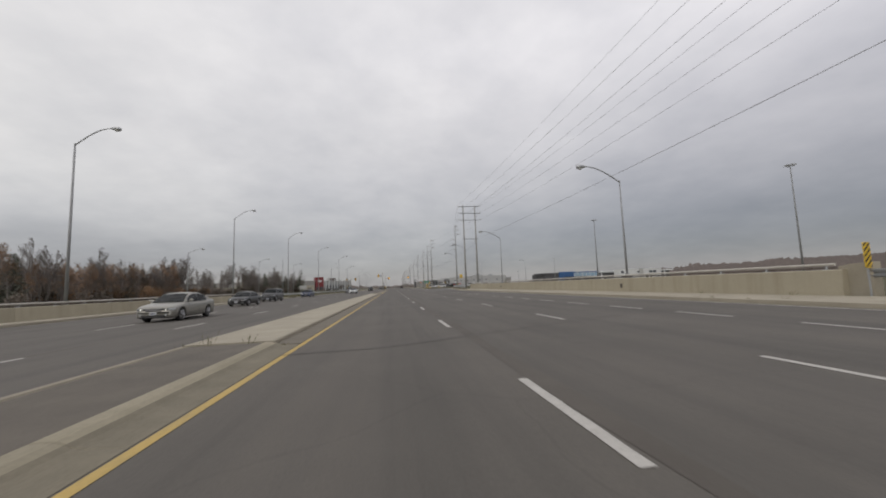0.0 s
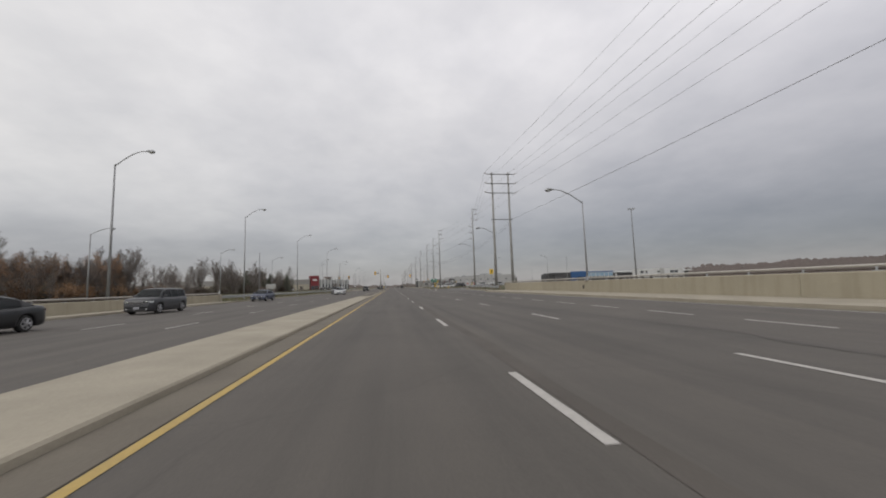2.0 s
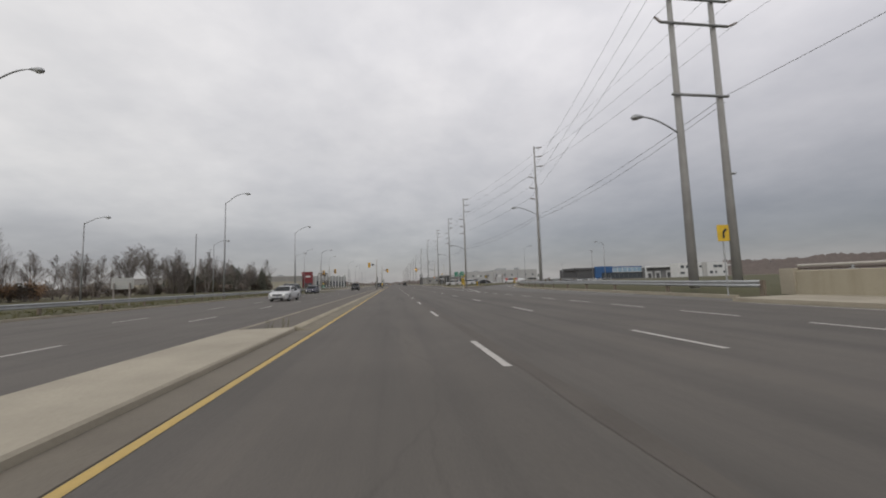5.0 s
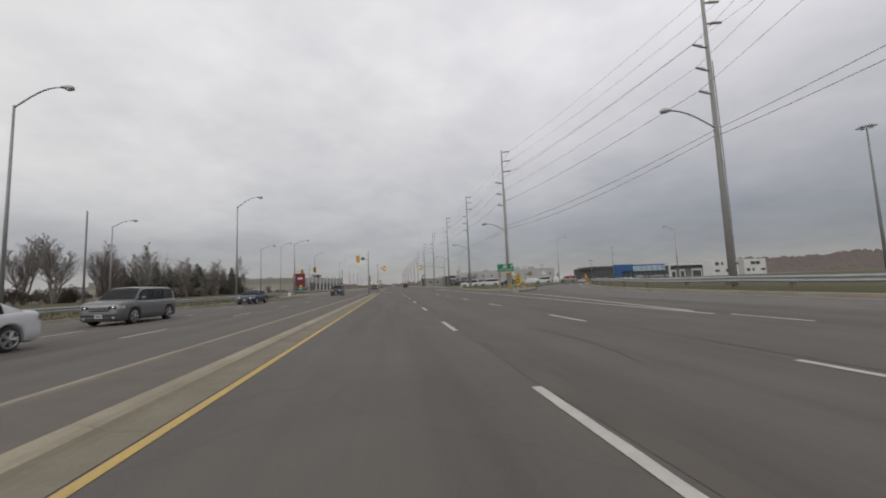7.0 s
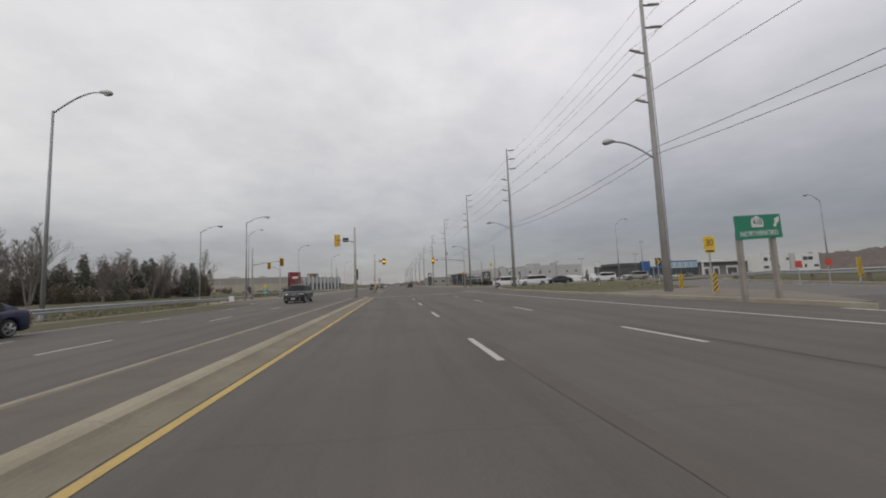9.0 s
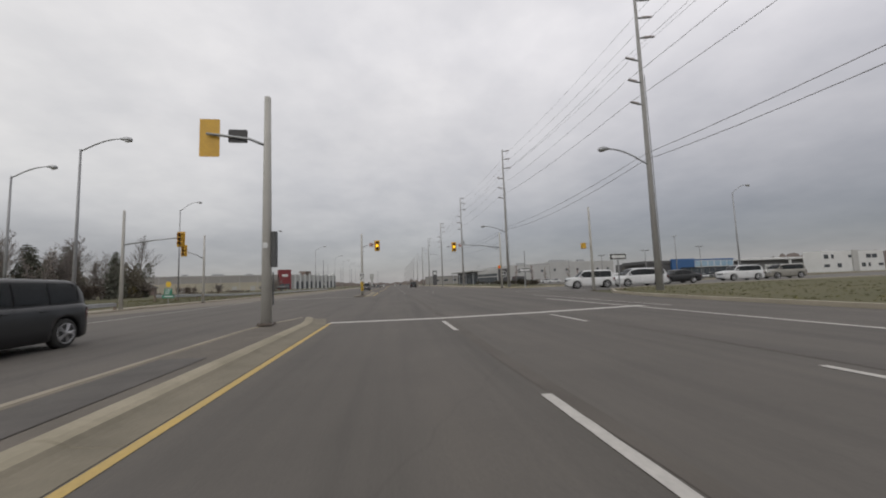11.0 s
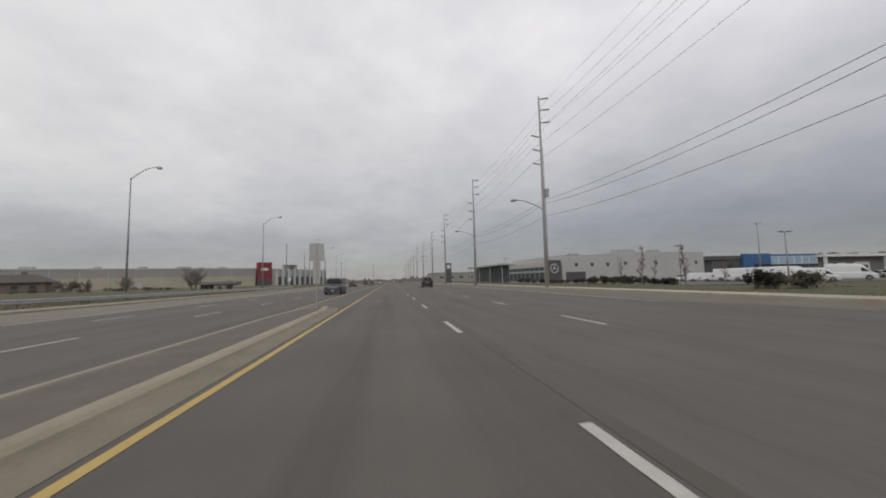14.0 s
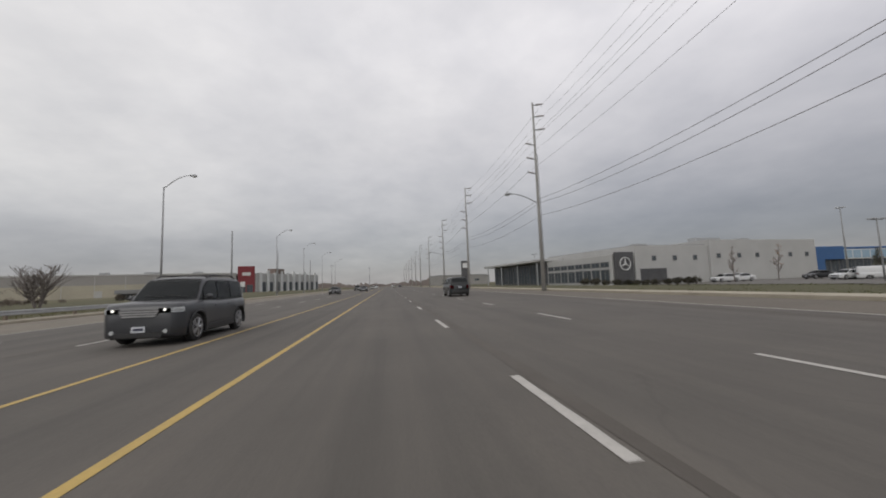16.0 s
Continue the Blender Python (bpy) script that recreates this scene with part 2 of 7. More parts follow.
def glow_material(name, col, strength):
    m = material(name, col, col, 0.4, 0, 4.0, 30.0, 0)
    b = m.node_tree.nodes["Principled BSDF"]
    b.inputs["Emission Color"].default_value = (*col, 1)
    b.inputs["Emission Strength"].default_value = strength
    return m


AMBER_LIT = glow_material("amber_lit", (1.0, 0.55, 0.02), 1.6)
LENS_DARK = material("dark_signal_lens", (0.05, 0.03, 0.015), (0.07, 0.04, 0.02), 0.25, 0, 4.0, 30.0, 0)
HEAD_LIT = glow_material("headlight_lit", (1.0, 0.98, 0.92), 1.3)
RED_LIT = glow_material("hand_signal_lit", (0.6, 0.03, 0.02), 0.35)


# ---- mesh helpers ----
def mesh_object(name, bm, mat, smooth=False):
    me = bpy.data.meshes.new(name)
    bmesh.ops.recalc_face_normals(bm, faces=bm.faces)
    bm.to_mesh(me)
    bm.free()
    for m in (mat if isinstance(mat, (list, tuple)) else [mat]):
        me.materials.append(m)
    if smooth:
        me.polygons.foreach_set("use_smooth", [True] * len(me.polygons))
    return new(name, me)


def part(name, bm, mat, parent, label="", smooth=False):
    ob = mesh_object(name, bm, mat, smooth)
    ob.parent = parent
    if label:
        tagged(ob, label)
    return ob


def thing(name, label, category, group="", m=None):
    ob = new(name)
    tagged(ob, label, category, group)
    if m is not None:
        ob.matrix_basis = m
    return ob


def box(bm, x0, x1, y0, y1, z0, z1, m=None, mat=0):
    vs = [bm.verts.new((x, y, z)) for x in (x0, x1) for y in (y0, y1) for z in (z0, z1)]
    if m is not None:
        for v in vs:
            v.co = m @ v.co
    for f in ((0, 1, 3, 2), (4, 6, 7, 5), (0, 4, 5, 1), (2, 3, 7, 6), (0, 2, 6, 4), (1, 5, 7, 3)):
        bm.faces.new([vs[i] for i in f]).material_index = mat
    return vs


def tube(bm, pts, radii, seg=8, caps=True, mat=0):
    """A round tube through pts, with a radius at each."""
    rings = []
    pts = [Vector(p) for p in pts]
    for i, p in enumerate(pts):
        d = (pts[min(i + 1, len(pts) - 1)] - pts[max(i - 1, 0)]).normalized()
        a = d.orthogonal().normalized() if abs(d.z) > 0.9 else d.cross(Vector((0, 0, 1))).normalized()
        if abs(d.z) > 0.9:
            a = (Vector((1, 0, 0)) - d * d.x).normalized()
        b = d.cross(a)
        r = radii[i] if isinstance(radii, (list, tuple)) else radii
        rings.append([bm.verts.new(p + (a * math.cos(k * math.tau / seg) + b * math.sin(k * math.tau / seg)) * r) for k in range(seg)])
    for r0, r1 in zip(rings, rings[1:]):
        for k in range(seg):
            bm.faces.new((r0[k], r0[(k + 1) % seg], r1[(k + 1) % seg], r1[k])).material_index = mat
    if caps:
        bm.faces.new(rings[0][::-1]).material_index = mat
        bm.faces.new(rings[-1]).material_index = mat


def prism(bm, outline, lo, hi, axis="z", m=None, mat=0):
    """An outline of two numbers a point, pushed from lo to hi along an axis."""
    def at(a, b, c):
        v = {"z": (a, b, c), "y": (a, c, b), "x": (c, a, b)}[axis]
        return m @ Vector(v) if m is not None else Vector(v)
    r0 = [bm.verts.new(at(a, b, lo)) for a, b in outline]
    r1 = [bm.verts.new(at(a, b, hi)) for a, b in outline]
    n = len(outline)
    for i in range(n):
        bm.faces.new((r0[i], r0[(i + 1) % n], r1[(i + 1) % n], r1[i])).material_index = mat
    bm.faces.new(r0[::-1]).material_index = mat
    bm.faces.new(r1).material_index = mat


def bevel(bm, width, seg=2):
    bmesh.ops.bevel(bm, geom=bm.edges[:], offset=width, segments=seg, affect="EDGES", profile=0.6, clamp_overlap=True)


def lerp(table, y):
    for (a, va), (b, vb) in zip(table, table[1:]):
        if y <= b:
            return va if y <= a else va + (vb - va) * (y - a) / (b - a)
    return table[-1][1]


def gz(x):
    """Height of the paved ground: a slight cross fall over the road."""
    return 0.004 * max(x, -40) if x < 0 else 0.010 * min(x, 30)


def ribbon(bm, ys, left, right, lift, thick=0.0, cuts=(0.0,), mat=0):
    """A sheet along the road between two lines of x(y), lifted over the cross fall; with a thickness it gets side walls."""
    rows = []
    for y in ys:
        a, b = left(y), right(y)
        xs = [a] + [c for c in cuts if a + 0.01 < c < b - 0.01] + [b]
        if len(xs) < 2 + len(cuts):
            xs = [a] + [a + (b - a) * (i + 1) / (len(cuts) + 1) for i in range(len(cuts))] + [b]
        top = [bm.verts.new((x, y, gz(x) + lift)) for x in xs]
        if thick:
            top = [bm.verts.new((a, y, gz(a) + lift - thick))] + top + [bm.verts.new((b, y, gz(b) + lift - thick))]
        rows.append(top)
    for r0, r1 in zip(rows, rows[1:]):
        for i in range(len(r0) - 1):
            bm.faces.new((r0[i], r0[i + 1], r1[i + 1], r1[i])).material_index = mat
    if thick:
        bm.faces.new(rows[0])
        bm.faces.new(rows[-1][::-1])


def steps(a, b, d):
    n = max(1, int(round((b - a) / d)))
    return [a + (b - a) * i / n for i in range(n + 1)]


# ---- ground and road ----
def xr(y):
    """The right edge of the carriageway."""
    return lerp([(-60, 13.6), (78, 13.6), (92, 12.6), (104, 12.3), (150, 12.5), (166, 13.2), (172, 14.0), (177, 15.7), (178, 16.0), (200, 16.0), (203, 15.6), (900, 15.6)], y)


def xl(y):
    """The left edge of the carriageway."""
    return lerp([(-60, -20.2), (110, -19.2), (128, -18.5), (140, -17.7), (150, -17.2), (162, -17.4), (168, -19.0), (188, -21.5), (204, -21.0), (240, -20.4), (900, -20.4)], y)


def verge_edge(y):
    """Where the grass bank behind the outer kerb of the exit ramp begins."""
    return lerp([(78, 16.0), (96, 16.9), (112, 18.1), (126, 20.7), (138, 25.2), (150, 31.2), (161, 38.8), (170, 52)], y)


def bank(x, y):
    """Ground height away from the paving: a low bank by the left kerb, long gentle swells further out."""
    z = gz(x) - 0.05
    edge = xl(y) - 0.4 - 2.8 * min(1.0, max(0.0, (y - 160) / 8))
    if x < edge:
        z += (0.24 + 0.26 * min(1.0, max(0.0, (y - 160) / 20))) * min(1.0, (edge - x) / 3.0)
    if x > 28 and y > 204:
        z -= 0.6 * min(1.0, (x - 28) / 10) * min(1.0, (y - 204) / 8)
    if 78 < y < 170 and x > 12:
        z += 0.34 * min(1.0, max(0.0, (x - verge_edge(y)) / 1.3)) * min(1.0, (y - 78) / 6, (170 - y) / 8)
    far = max(0.0, abs(x) - 60) / 400 + max(0.0, y - 500) / 1500
    return z + min(far, 1.0) * 1.2 * noise.noise(Vector((x * 0.004, y * 0.004, 0)))


bm = bmesh.new()
gxs = [-3000, -1500, -800, -500, -350] + list(range(-300, -60, 15)) + [-60, -50, -40, -32, -28, -25.5, -24, -22.6, -21.6, -20.9, -19.5, -10, 0, 10, 14, 15, 16, 17, 18, 19, 20, 21, 22, 23, 24, 25, 26, 27, 28, 30, 32, 34, 37, 40, 45, 50, 55, 60] + list(range(75, 301, 15)) + [350, 500, 800, 1500, 3000]
gys = [-1200, -400, -150] + list(range(-60, 76, 8)) + list(range(76, 176, 3)) + list(range(176, 420, 8)) + [450, 500, 600, 750, 1000, 1500, 2500, 4000]
gv = [[bm.verts.new((x, y, bank(x, y))) for x in gxs] for y in gys]
for j in range(len(gys) - 1):
    for i in range(len(gxs) - 1):
        bm.faces.new((gv[j][i], gv[j][i + 1], gv[j + 1][i + 1], gv[j + 1][i]))
tagged(mesh_object("ground", bm, LAND, True), "dull green and straw-coloured late autumn grass and fields", "ground", kind="structure")

bm = bmesh.new()
ribbon(bm, steps(-60, 420, 6) + steps(450, 2500, 200), xl, xr, 0.0, 0.06, (-10.0, 0.0, 8.0))
road = tagged(mesh_object("road", bm, ASPHALT), "worn grey asphalt of a multi-lane arterial road", "road", kind="structure")


def along(pts, width, lift, bm, mat=0, thick=0.0):
    """A flat band of even width along a bent line of (x, y)."""
    pts = [Vector(p) for p in pts]
    rows = []
    for i, p in enumerate(pts):
        d = (pts[min(i + 1, len(pts) - 1)] - pts[max(i - 1, 0)]).normalized()
        n = Vector((d.y, -d.x)) * width / 2
        a, b = p - n, p + n
        row = [bm.verts.new((q.x, q.y, gz(q.x) + lift)) for q in (a, b)]
        if thick:
            row = [bm.verts.new((a.x, a.y, gz(a.x) + lift - thick))] + row + [bm.verts.new((b.x, b.y, gz(b.x) + lift - thick))]
        rows.append(row)
    for r0, r1 in zip(rows, rows[1:]):
        for i in range(len(r0) - 1):
            bm.faces.new((r0[i], r0[i + 1], r1[i + 1], r1[i])).material_index = mat
    if thick:
        bm.faces.new(rows[0])
        bm.faces.new(rows[-1][::-1])


def bend(pts, n=8):
    """Points of a smooth curve through pts (Catmull-Rom)."""
    pts = [Vector(p) for p in pts]
    out = []
    for i in range(len(pts) - 1):
        p0, p1, p2, p3 = pts[max(i - 1, 0)], pts[i], pts[i + 1], pts[min(i + 2, len(pts) - 1)]
        for k in range(n):
            t = k / n
            out.append(0.5 * ((2 * p1) + (p2 - p0) * t + (2 * p0 - 5 * p1 + 4 * p2 - p3) * t * t + (3 * p1 - p0 - 3 * p2 + p3) * t ** 3))
    return out + [pts[-1]]


# exit ramp that leaves on the right before the signals, and the ramp that meets the road at the signals
RAMP = bend([(10.5, 74), (12.2, 96), (13.4, 112), (16.0, 126), (20.4, 138), (26.2, 150), (33.4, 161), (46, 169), (72, 174), (130, 176)])
bm = bmesh.new()
along(RAMP, 7.6, -0.006, bm)
tagged(mesh_object("road_exit_ramp", bm, OLD_ASPHALT), "grey asphalt exit ramp that curves away", "road", kind="structure")
bm = bmesh.new()


def ramp_x(y):
    """The middle of the exit ramp."""
    return lerp([(p.y, p.x) for p in RAMP if p.y < 150], y)


ribbon(bm, steps(79, 134, 2.5), lambda y: xr(y) - 0.4, lambda y: max(xr(y) + 0.2, ramp_x(y) - 1.0), -0.003, cuts=())
tagged(mesh_object("road_gore", bm, ASPHALT), "worn grey asphalt between the road and the exit ramp", "road", kind="structure")
bm = bmesh.new()
along(bend([(8, 189), (24, 188.5), (40, 190), (60, 194), (95, 203), (150, 220)]), 17.0, -0.004, bm)
tagged(mesh_object("road_cross_street", bm, OLD_ASPHALT), "grey asphalt ramp road that meets the signals", "road", kind="structure")

# crack-sealed seams and the bridge joint
for name, x, y0, y1, w in (("seam_lane", 1.86, -30, 150, 0.34), ("seam_lane_far", 1.82, 150, 420, 0.3), ("seam_outer", 5.6, 96, 165, 0.1),
                           ("seam_edge", 10.65, 204, 420, 0.75), ("seam_left", -8.3, -30, 420, 0.16)):
    bm = bmesh.new()
    rows = []
    for i, y in enumerate(steps(y0, y1, 1.5)):
        wob = 0.12 * noise.noise(Vector((y * 0.13, x, 0)))
        ww = w * (0.75 + 0.5 * noise.noise(Vector((y * 0.35, x, 4))))
        rows.append([bm.verts.new((x + wob + s * ww / 2, y, gz(x + wob + s * ww / 2) + 0.004)) for s in (-1, 1)])
    for a, b in zip(rows, rows[1:]):
        bm.faces.new((a[0], a[1], b[1], b[0]))
    tagged(mesh_object(name, bm, SEAL), "dark crack-sealed seam in the asphalt", "road seam", kind="structure")
bm = bmesh.new()
for y0, tilt in ((8.1, 0.46), (79.5, 0.1)):
    pts = [(x, y0 + tilt * max(-0.5, x) + 0.12 * noise.noise(Vector((x * 0.6, y0, 0)))) for x in steps(-2.2, 13.4, 0.8)]
    rows = [[bm.verts.new((x, y + s * 0.06, gz(x) + 0.005)) for s in (-1, 1)] for x, y in pts]
    for a, b in zip(rows, rows[1:]):
        bm.faces.new((a[0], a[1], b[1], b[0]))
tagged(mesh_object("bridge_joint", bm, TAR), "dark sealed joint across the bridge end", "road joint", kind="structure")

# single cracks, sealed and open
CRACKS = (((5.16, 21.5), (5.2, 19.6), (5.26, 18.2), (5.42, 17.0), (5.4, 14.8), (5.55, 12.9)), ((2.9, 20.6), (2.98, 18.6), (3.04, 17.4), (3.1, 16.4), (3.0, 15.2)),
          ((2.7, 16.6), (2.45, 15.9), (2.5, 15.4), (2.62, 14.6)), ((4.1, 62.0), (4.3, 60.2), (4.0, 58.6), (4.25, 56.4)),
          ((6.9, 35.0), (7.2, 32.8), (6.8, 30.9), (7.0, 28.4)), ((3.4, 104.0), (3.7, 101.6), (3.5, 99.4)),
          ((6.9, 222.6), (6.4, 220.9), (6.6, 218.7), (6.3, 216.2)), ((4.3, 243.0), (4.0, 240.6), (4.2, 238.1)))
for pts in CRACKS:
    bm = bmesh.new()
    fine = bend(pts, 10)
    rows = []
    for i, p in enumerate(fine):
        d = (fine[min(i + 1, len(fine) - 1)] - fine[max(i - 1, 0)]).normalized()
        n = Vector((d.y, -d.x)) * 0.022 * (0.5 + 0.9 * abs(noise.noise(Vector((p.x * 5, p.y * 5, 1)))))
        q = p + Vector((d.y, -d.x)) * 0.07 * noise.noise(Vector((p.x * 3, p.y * 3, 7)))
        rows.append([bm.verts.new((r.x, r.y, gz(r.x) + 0.0045)) for r in (q - n, q + n)])
    for a, b in zip(rows, rows[1:]):
        bm.faces.new((a[0], a[1], b[1], b[0]))
    tagged(mesh_object("road_crack", bm, TAR), "thin dark crack in the worn asphalt", "road crack", kind="structure")

bm = bmesh.new()
ribbon(bm, steps(172, 420, 4), lambda y: xl(y) + 0.02, lambda y: lerp([(172, -18.6), (190, -14.45), (420, -14.4)], y), 0.0035, cuts=())
tagged(mesh_object("shoulder_paved", bm, SHOULDER), "paler gritty paved shoulder along the kerb", "shoulder", kind="structure")

bm = bmesh.new()
ribbon(bm, steps(206, 420, 4), lambda y: lerp([(206, 13.2), (216, 11.5), (420, 11.4)], y), lambda y: xr(y) - 0.02, 0.0032, cuts=())
tagged(mesh_object("shoulder_paved_right", bm, SHOULDER_DULL), "dull brown paved shoulder along the kerb", "shoulder", kind="structure")

# painted lines
bm = bmesh.new()
ribbon(bm, steps(-30, 164.2, 6), lambda y: -2.18, lambda y: -2.06, 0.005, cuts=())
ribbon(bm, steps(193.2, 900, 10), lambda y: -2.18, lambda y: -2.06, 0.005, cuts=())
tagged(mesh_object("yellow_line", bm, YELLOW_PAINT), "solid yellow painted line beside the median", "road marking", kind="structure")
bm = bmesh.new()
ribbon(bm, steps(216.5, 900, 10), lambda y: lerp([(216, -4.6), (900, -4.6)], y), lambda y: -4.49, 0.005, cuts=())
tagged(mesh_object("yellow_line_far", bm, YELLOW_PAINT), "second solid yellow painted line of the turning lane", "road marking", kind="structure")
bm = bmesh.new()
ribbon(bm, steps(104, 172, 4), lambda y: lerp([(104, 9.0), (128, 9.4), (172, 9.0)], y), lambda y: lerp([(104, 9.14), (128, 9.55), (172, 9.15)], y), 0.005, cuts=())
ribbon(bm, steps(105, 131, 2), lambda y: lerp([(105, 9.2), (118, 10.9), (131, 12.0)], y), lambda y: lerp([(105, 9.36), (118, 11.06), (131, 12.2)], y), 0.006, cuts=())
ribbon(bm, steps(163.5, 177, 3), lambda y: 10.3, lambda y: 10.38, 0.005, cuts=())
ribbon(bm, steps(-30, 78, 6), lambda y: 13.1, lambda y: 13.2, 0.005, cuts=())
ribbon(bm, steps(212, 420, 8), lambda y: 11.52, lambda y: 11.63, 0.006, cuts=())
ribbon(bm, steps(128, 192, 4), lambda y: -14.2, lambda y: -14.06, 0.005, cuts=())
ribbon(bm, steps(212, 420, 8), lambda y: -14.3, lambda y: -14.16, 0.005, cuts=())
along([(p.x + 3.1, p.y - 0.45) for p in RAMP if 86 < p.y < 160], 0.12, 0.008, bm)
along([(12.0, 186.0), (20, 182.6), (32, 181.4), (48, 182.5)], 0.14, 0.005, bm)
tagged(mesh_object("white_edge_line", bm, WHITE_PAINT), "solid white painted edge lines", "road marking", kind="structure")
bm = bmesh.new()
along([(-2.15, 164.25), (1.6, 163.75), (5.5, 163.75), (9.6, 164.1)], 0.44, 0.006, bm)
along([(-14.2, 195.3), (-10.0, 194.75), (-4.5, 194.0)], 0.42, 0.006, bm)
tagged(mesh_object("stop_line", bm, WHITE_PAINT), "broad white stop line at the signals", "road marking", kind="structure")


# ---- median ----
def solid_strip(name, y0, y1, left, right, top, mat, label, step=4.0, inset=0.03, cat="median"):
    """A raised strip with rounded upper edges."""
    bm = bmesh.new()
    rows = []
    for y in steps(y0, y1, step):
        a, b = left(y), right(y)
        rows.append([bm.verts.new(v) for v in ((a, y, gz(a) - 0.05), (a, y, gz(a) + top - inset), (a + inset, y, gz(a) + top),
                                               (b - inset, y, gz(b) + top), (b, y, gz(b) + top - inset), (b, y, gz(b) - 0.05))])
    for r0, r1 in zip(rows, rows[1:]):
        for i in range(5):
            bm.faces.new((r0[i], r0[i + 1], r1[i + 1], r1[i]))
    bm.faces.new(rows[0])
    bm.faces.new(rows[-1][::-1])
    return tagged(mesh_object(name, bm, mat), label, cat, kind="structure")


def ml(y):
    return lerp([(-40, -4.85), (20, -4.8), (46, -4.8), (58, -4.62), (76, -4.55), (79, -4.5), (135, -4.45), (150, -4.3), (163.4, -4.4), (166.2, -3.6),
                 (193.4, -4.2), (194.4, -4.3), (212, -4.45), (215.6, -4.2), (216.8, -3.75)], y)


def mr(y):
    return lerp([(-40, -2.45), (164, -2.45), (166.2, -2.85), (193.4, -2.62), (194.4, -2.5), (214.5, -2.55), (216.8, -2.8)], y)


ROLL = [(-0.53, -0.05), (-0.53, 0.088), (-0.515, 0.096), (-0.4, 0.1), (-0.33, 0.094), (-0.25, 0.066), (-0.18, 0.036), (-0.1, 0.02), (0.05, 0.012), (0.24, 0.006), (0.24, -0.05)]


def rolled_kerb(tag, y0, y1):
    """Cast concrete kerb that rolls down into its gutter, in lengths with open joints."""
    k = tagged(new("median_kerb_" + tag), "weathered concrete kerb rolling down into a stained gutter", "kerb", kind="structure")
    ys = [y0] + steps(y0 + 2.6, y1 - 2.6, 3.1) + [y1]
    for a, b in zip(ys, ys[1:]):
        bm = bmesh.new()
        rows = [[bm.verts.new((mr(y) + dx, y, gz(mr(y)) + dz)) for dx, dz in ROLL] for y in steps(a + 0.006, b - 0.006, 0.8)]
        for r0, r1 in zip(rows, rows[1:]):
            for i in range(len(ROLL) - 1):
                bm.faces.new((r0[i], r0[i + 1], r1[i + 1], r1[i])).material_index = 0 if i < 5 else 1
        bm.faces.new(rows[0])
        bm.faces.new(rows[-1][::-1])
        ob = mesh_object("kerb_length", bm, [KERB_ROLL, GUTTER])
        ob.parent = k


solid_strip("median_slab", 9.4, 77, ml, lambda y: -2.8, 0.11, CONCRETE, "pale concrete median slab over the bridge", 3.0)
solid_strip("median_gutter_bridge", 9.4, 77, lambda y: -2.79, lambda y: -2.2, 0.012, GUTTER_DARK, "dark dirty gutter beside the median", 3.0, 0.005)
for tag, a, b in (("near", -40, 9.3), ("middle", 77.1, 166.2), ("far", 193.6, 216.8)):
    rolled_kerb(tag, a, b)
    solid_strip("median_fill_" + tag, a, b, lambda y: min(ml(y) + 0.2, mr(y) - 0.6), lambda y: mr(y) - 0.548, 0.084, MEDIAN_FILL, "dull asphalt infill of the median", 2.0, 0.004)
    solid_strip("median_kerb_left_" + tag, a, b, lambda y: min(ml(y), mr(y) - 0.8), lambda y: min(ml(y) + 0.18, mr(y) - 0.62), 0.10, KERB_WORN, "worn tan concrete kerb of the median", 2.0, 0.03, "kerb")
bm = bmesh.new()
ribbon(bm, [143, 158], lambda y: -4.05, lambda y: -3.25, 0.093, cuts=())
tagged(mesh_object("median_patch", bm, TAR), "dark asphalt patch in the median", "median", kind="structure")


# ---- kerbs, pavements, island ----
def kerb(name, pts, mat=CONCRETE, w=0.22, top=0.14, label="pale concrete kerb"):
    bm = bmesh.new()
    along(pts, w, top, bm, 0, top + 0.05)
    return tagged(mesh_object(name, bm, mat), label, "kerb", kind="structure")


kerb("kerb_right_bridge", [(xr(y) + 0.11, y) for y in steps(-40, 79, 5)])
kerb("kerb_left_near", [(xl(y) - 0.11, y) for y in steps(-40, 168, 5)])
kerb("kerb_left_far", [(xl(y) - 0.11, y) for y in steps(168.2, 420, 6)])
kerb("kerb_right_far", [(60, 201.5), (40, 199.6), (24, 198.8), (19, 199.6), (16.6, 202.2)] + [(xr(y) + 0.11, y) for y in steps(206, 600, 8)])
ISL = [(12.4, 130.5)] + [(xr(y) + 0.15, y) for y in steps(133, 174, 4)] + [(17.2, 178.2), (20.5, 179.6), (30, 179.2), (48, 181.5)]
kerb("kerb_island", ISL)
OUT = [(p.x + 4.05, p.y - 0.6) for p in RAMP if p.y > 79 and p.x < 60]
kerb("kerb_ramp_outer", OUT)
bm = bmesh.new()
ribbon(bm, steps(131, 144, 2.5), lambda y: lerp([(131, 12.5), (133, 12.62), (144, 12.7)], y), lambda y: lerp([(131, 13.2), (136, 16.8), (144, 19.6)], y), 0.135, 0.15, cuts=())
tagged(mesh_object("island_paving", bm, SHOULDER), "gritty grey-brown paving at the tip of the island", "traffic island", kind="structure")
bm = bmesh.new()
ribbon(bm, steps(144.1, 174, 3), lambda y: xr(y) + 0.28, lambda y: lerp([(144, 19.6), (150, 22.6), (160, 28.2), (166, 34), (171, 44), (174, 48)], y), 0.14, 0.16, cuts=(30.0,))
ribbon(bm, [174.0, 176, 178.5], lambda y: lerp([(174, 15.9), (178.5, 18.4)], y), lambda y: 48.0, 0.14, 0.16, cuts=(30.0,))
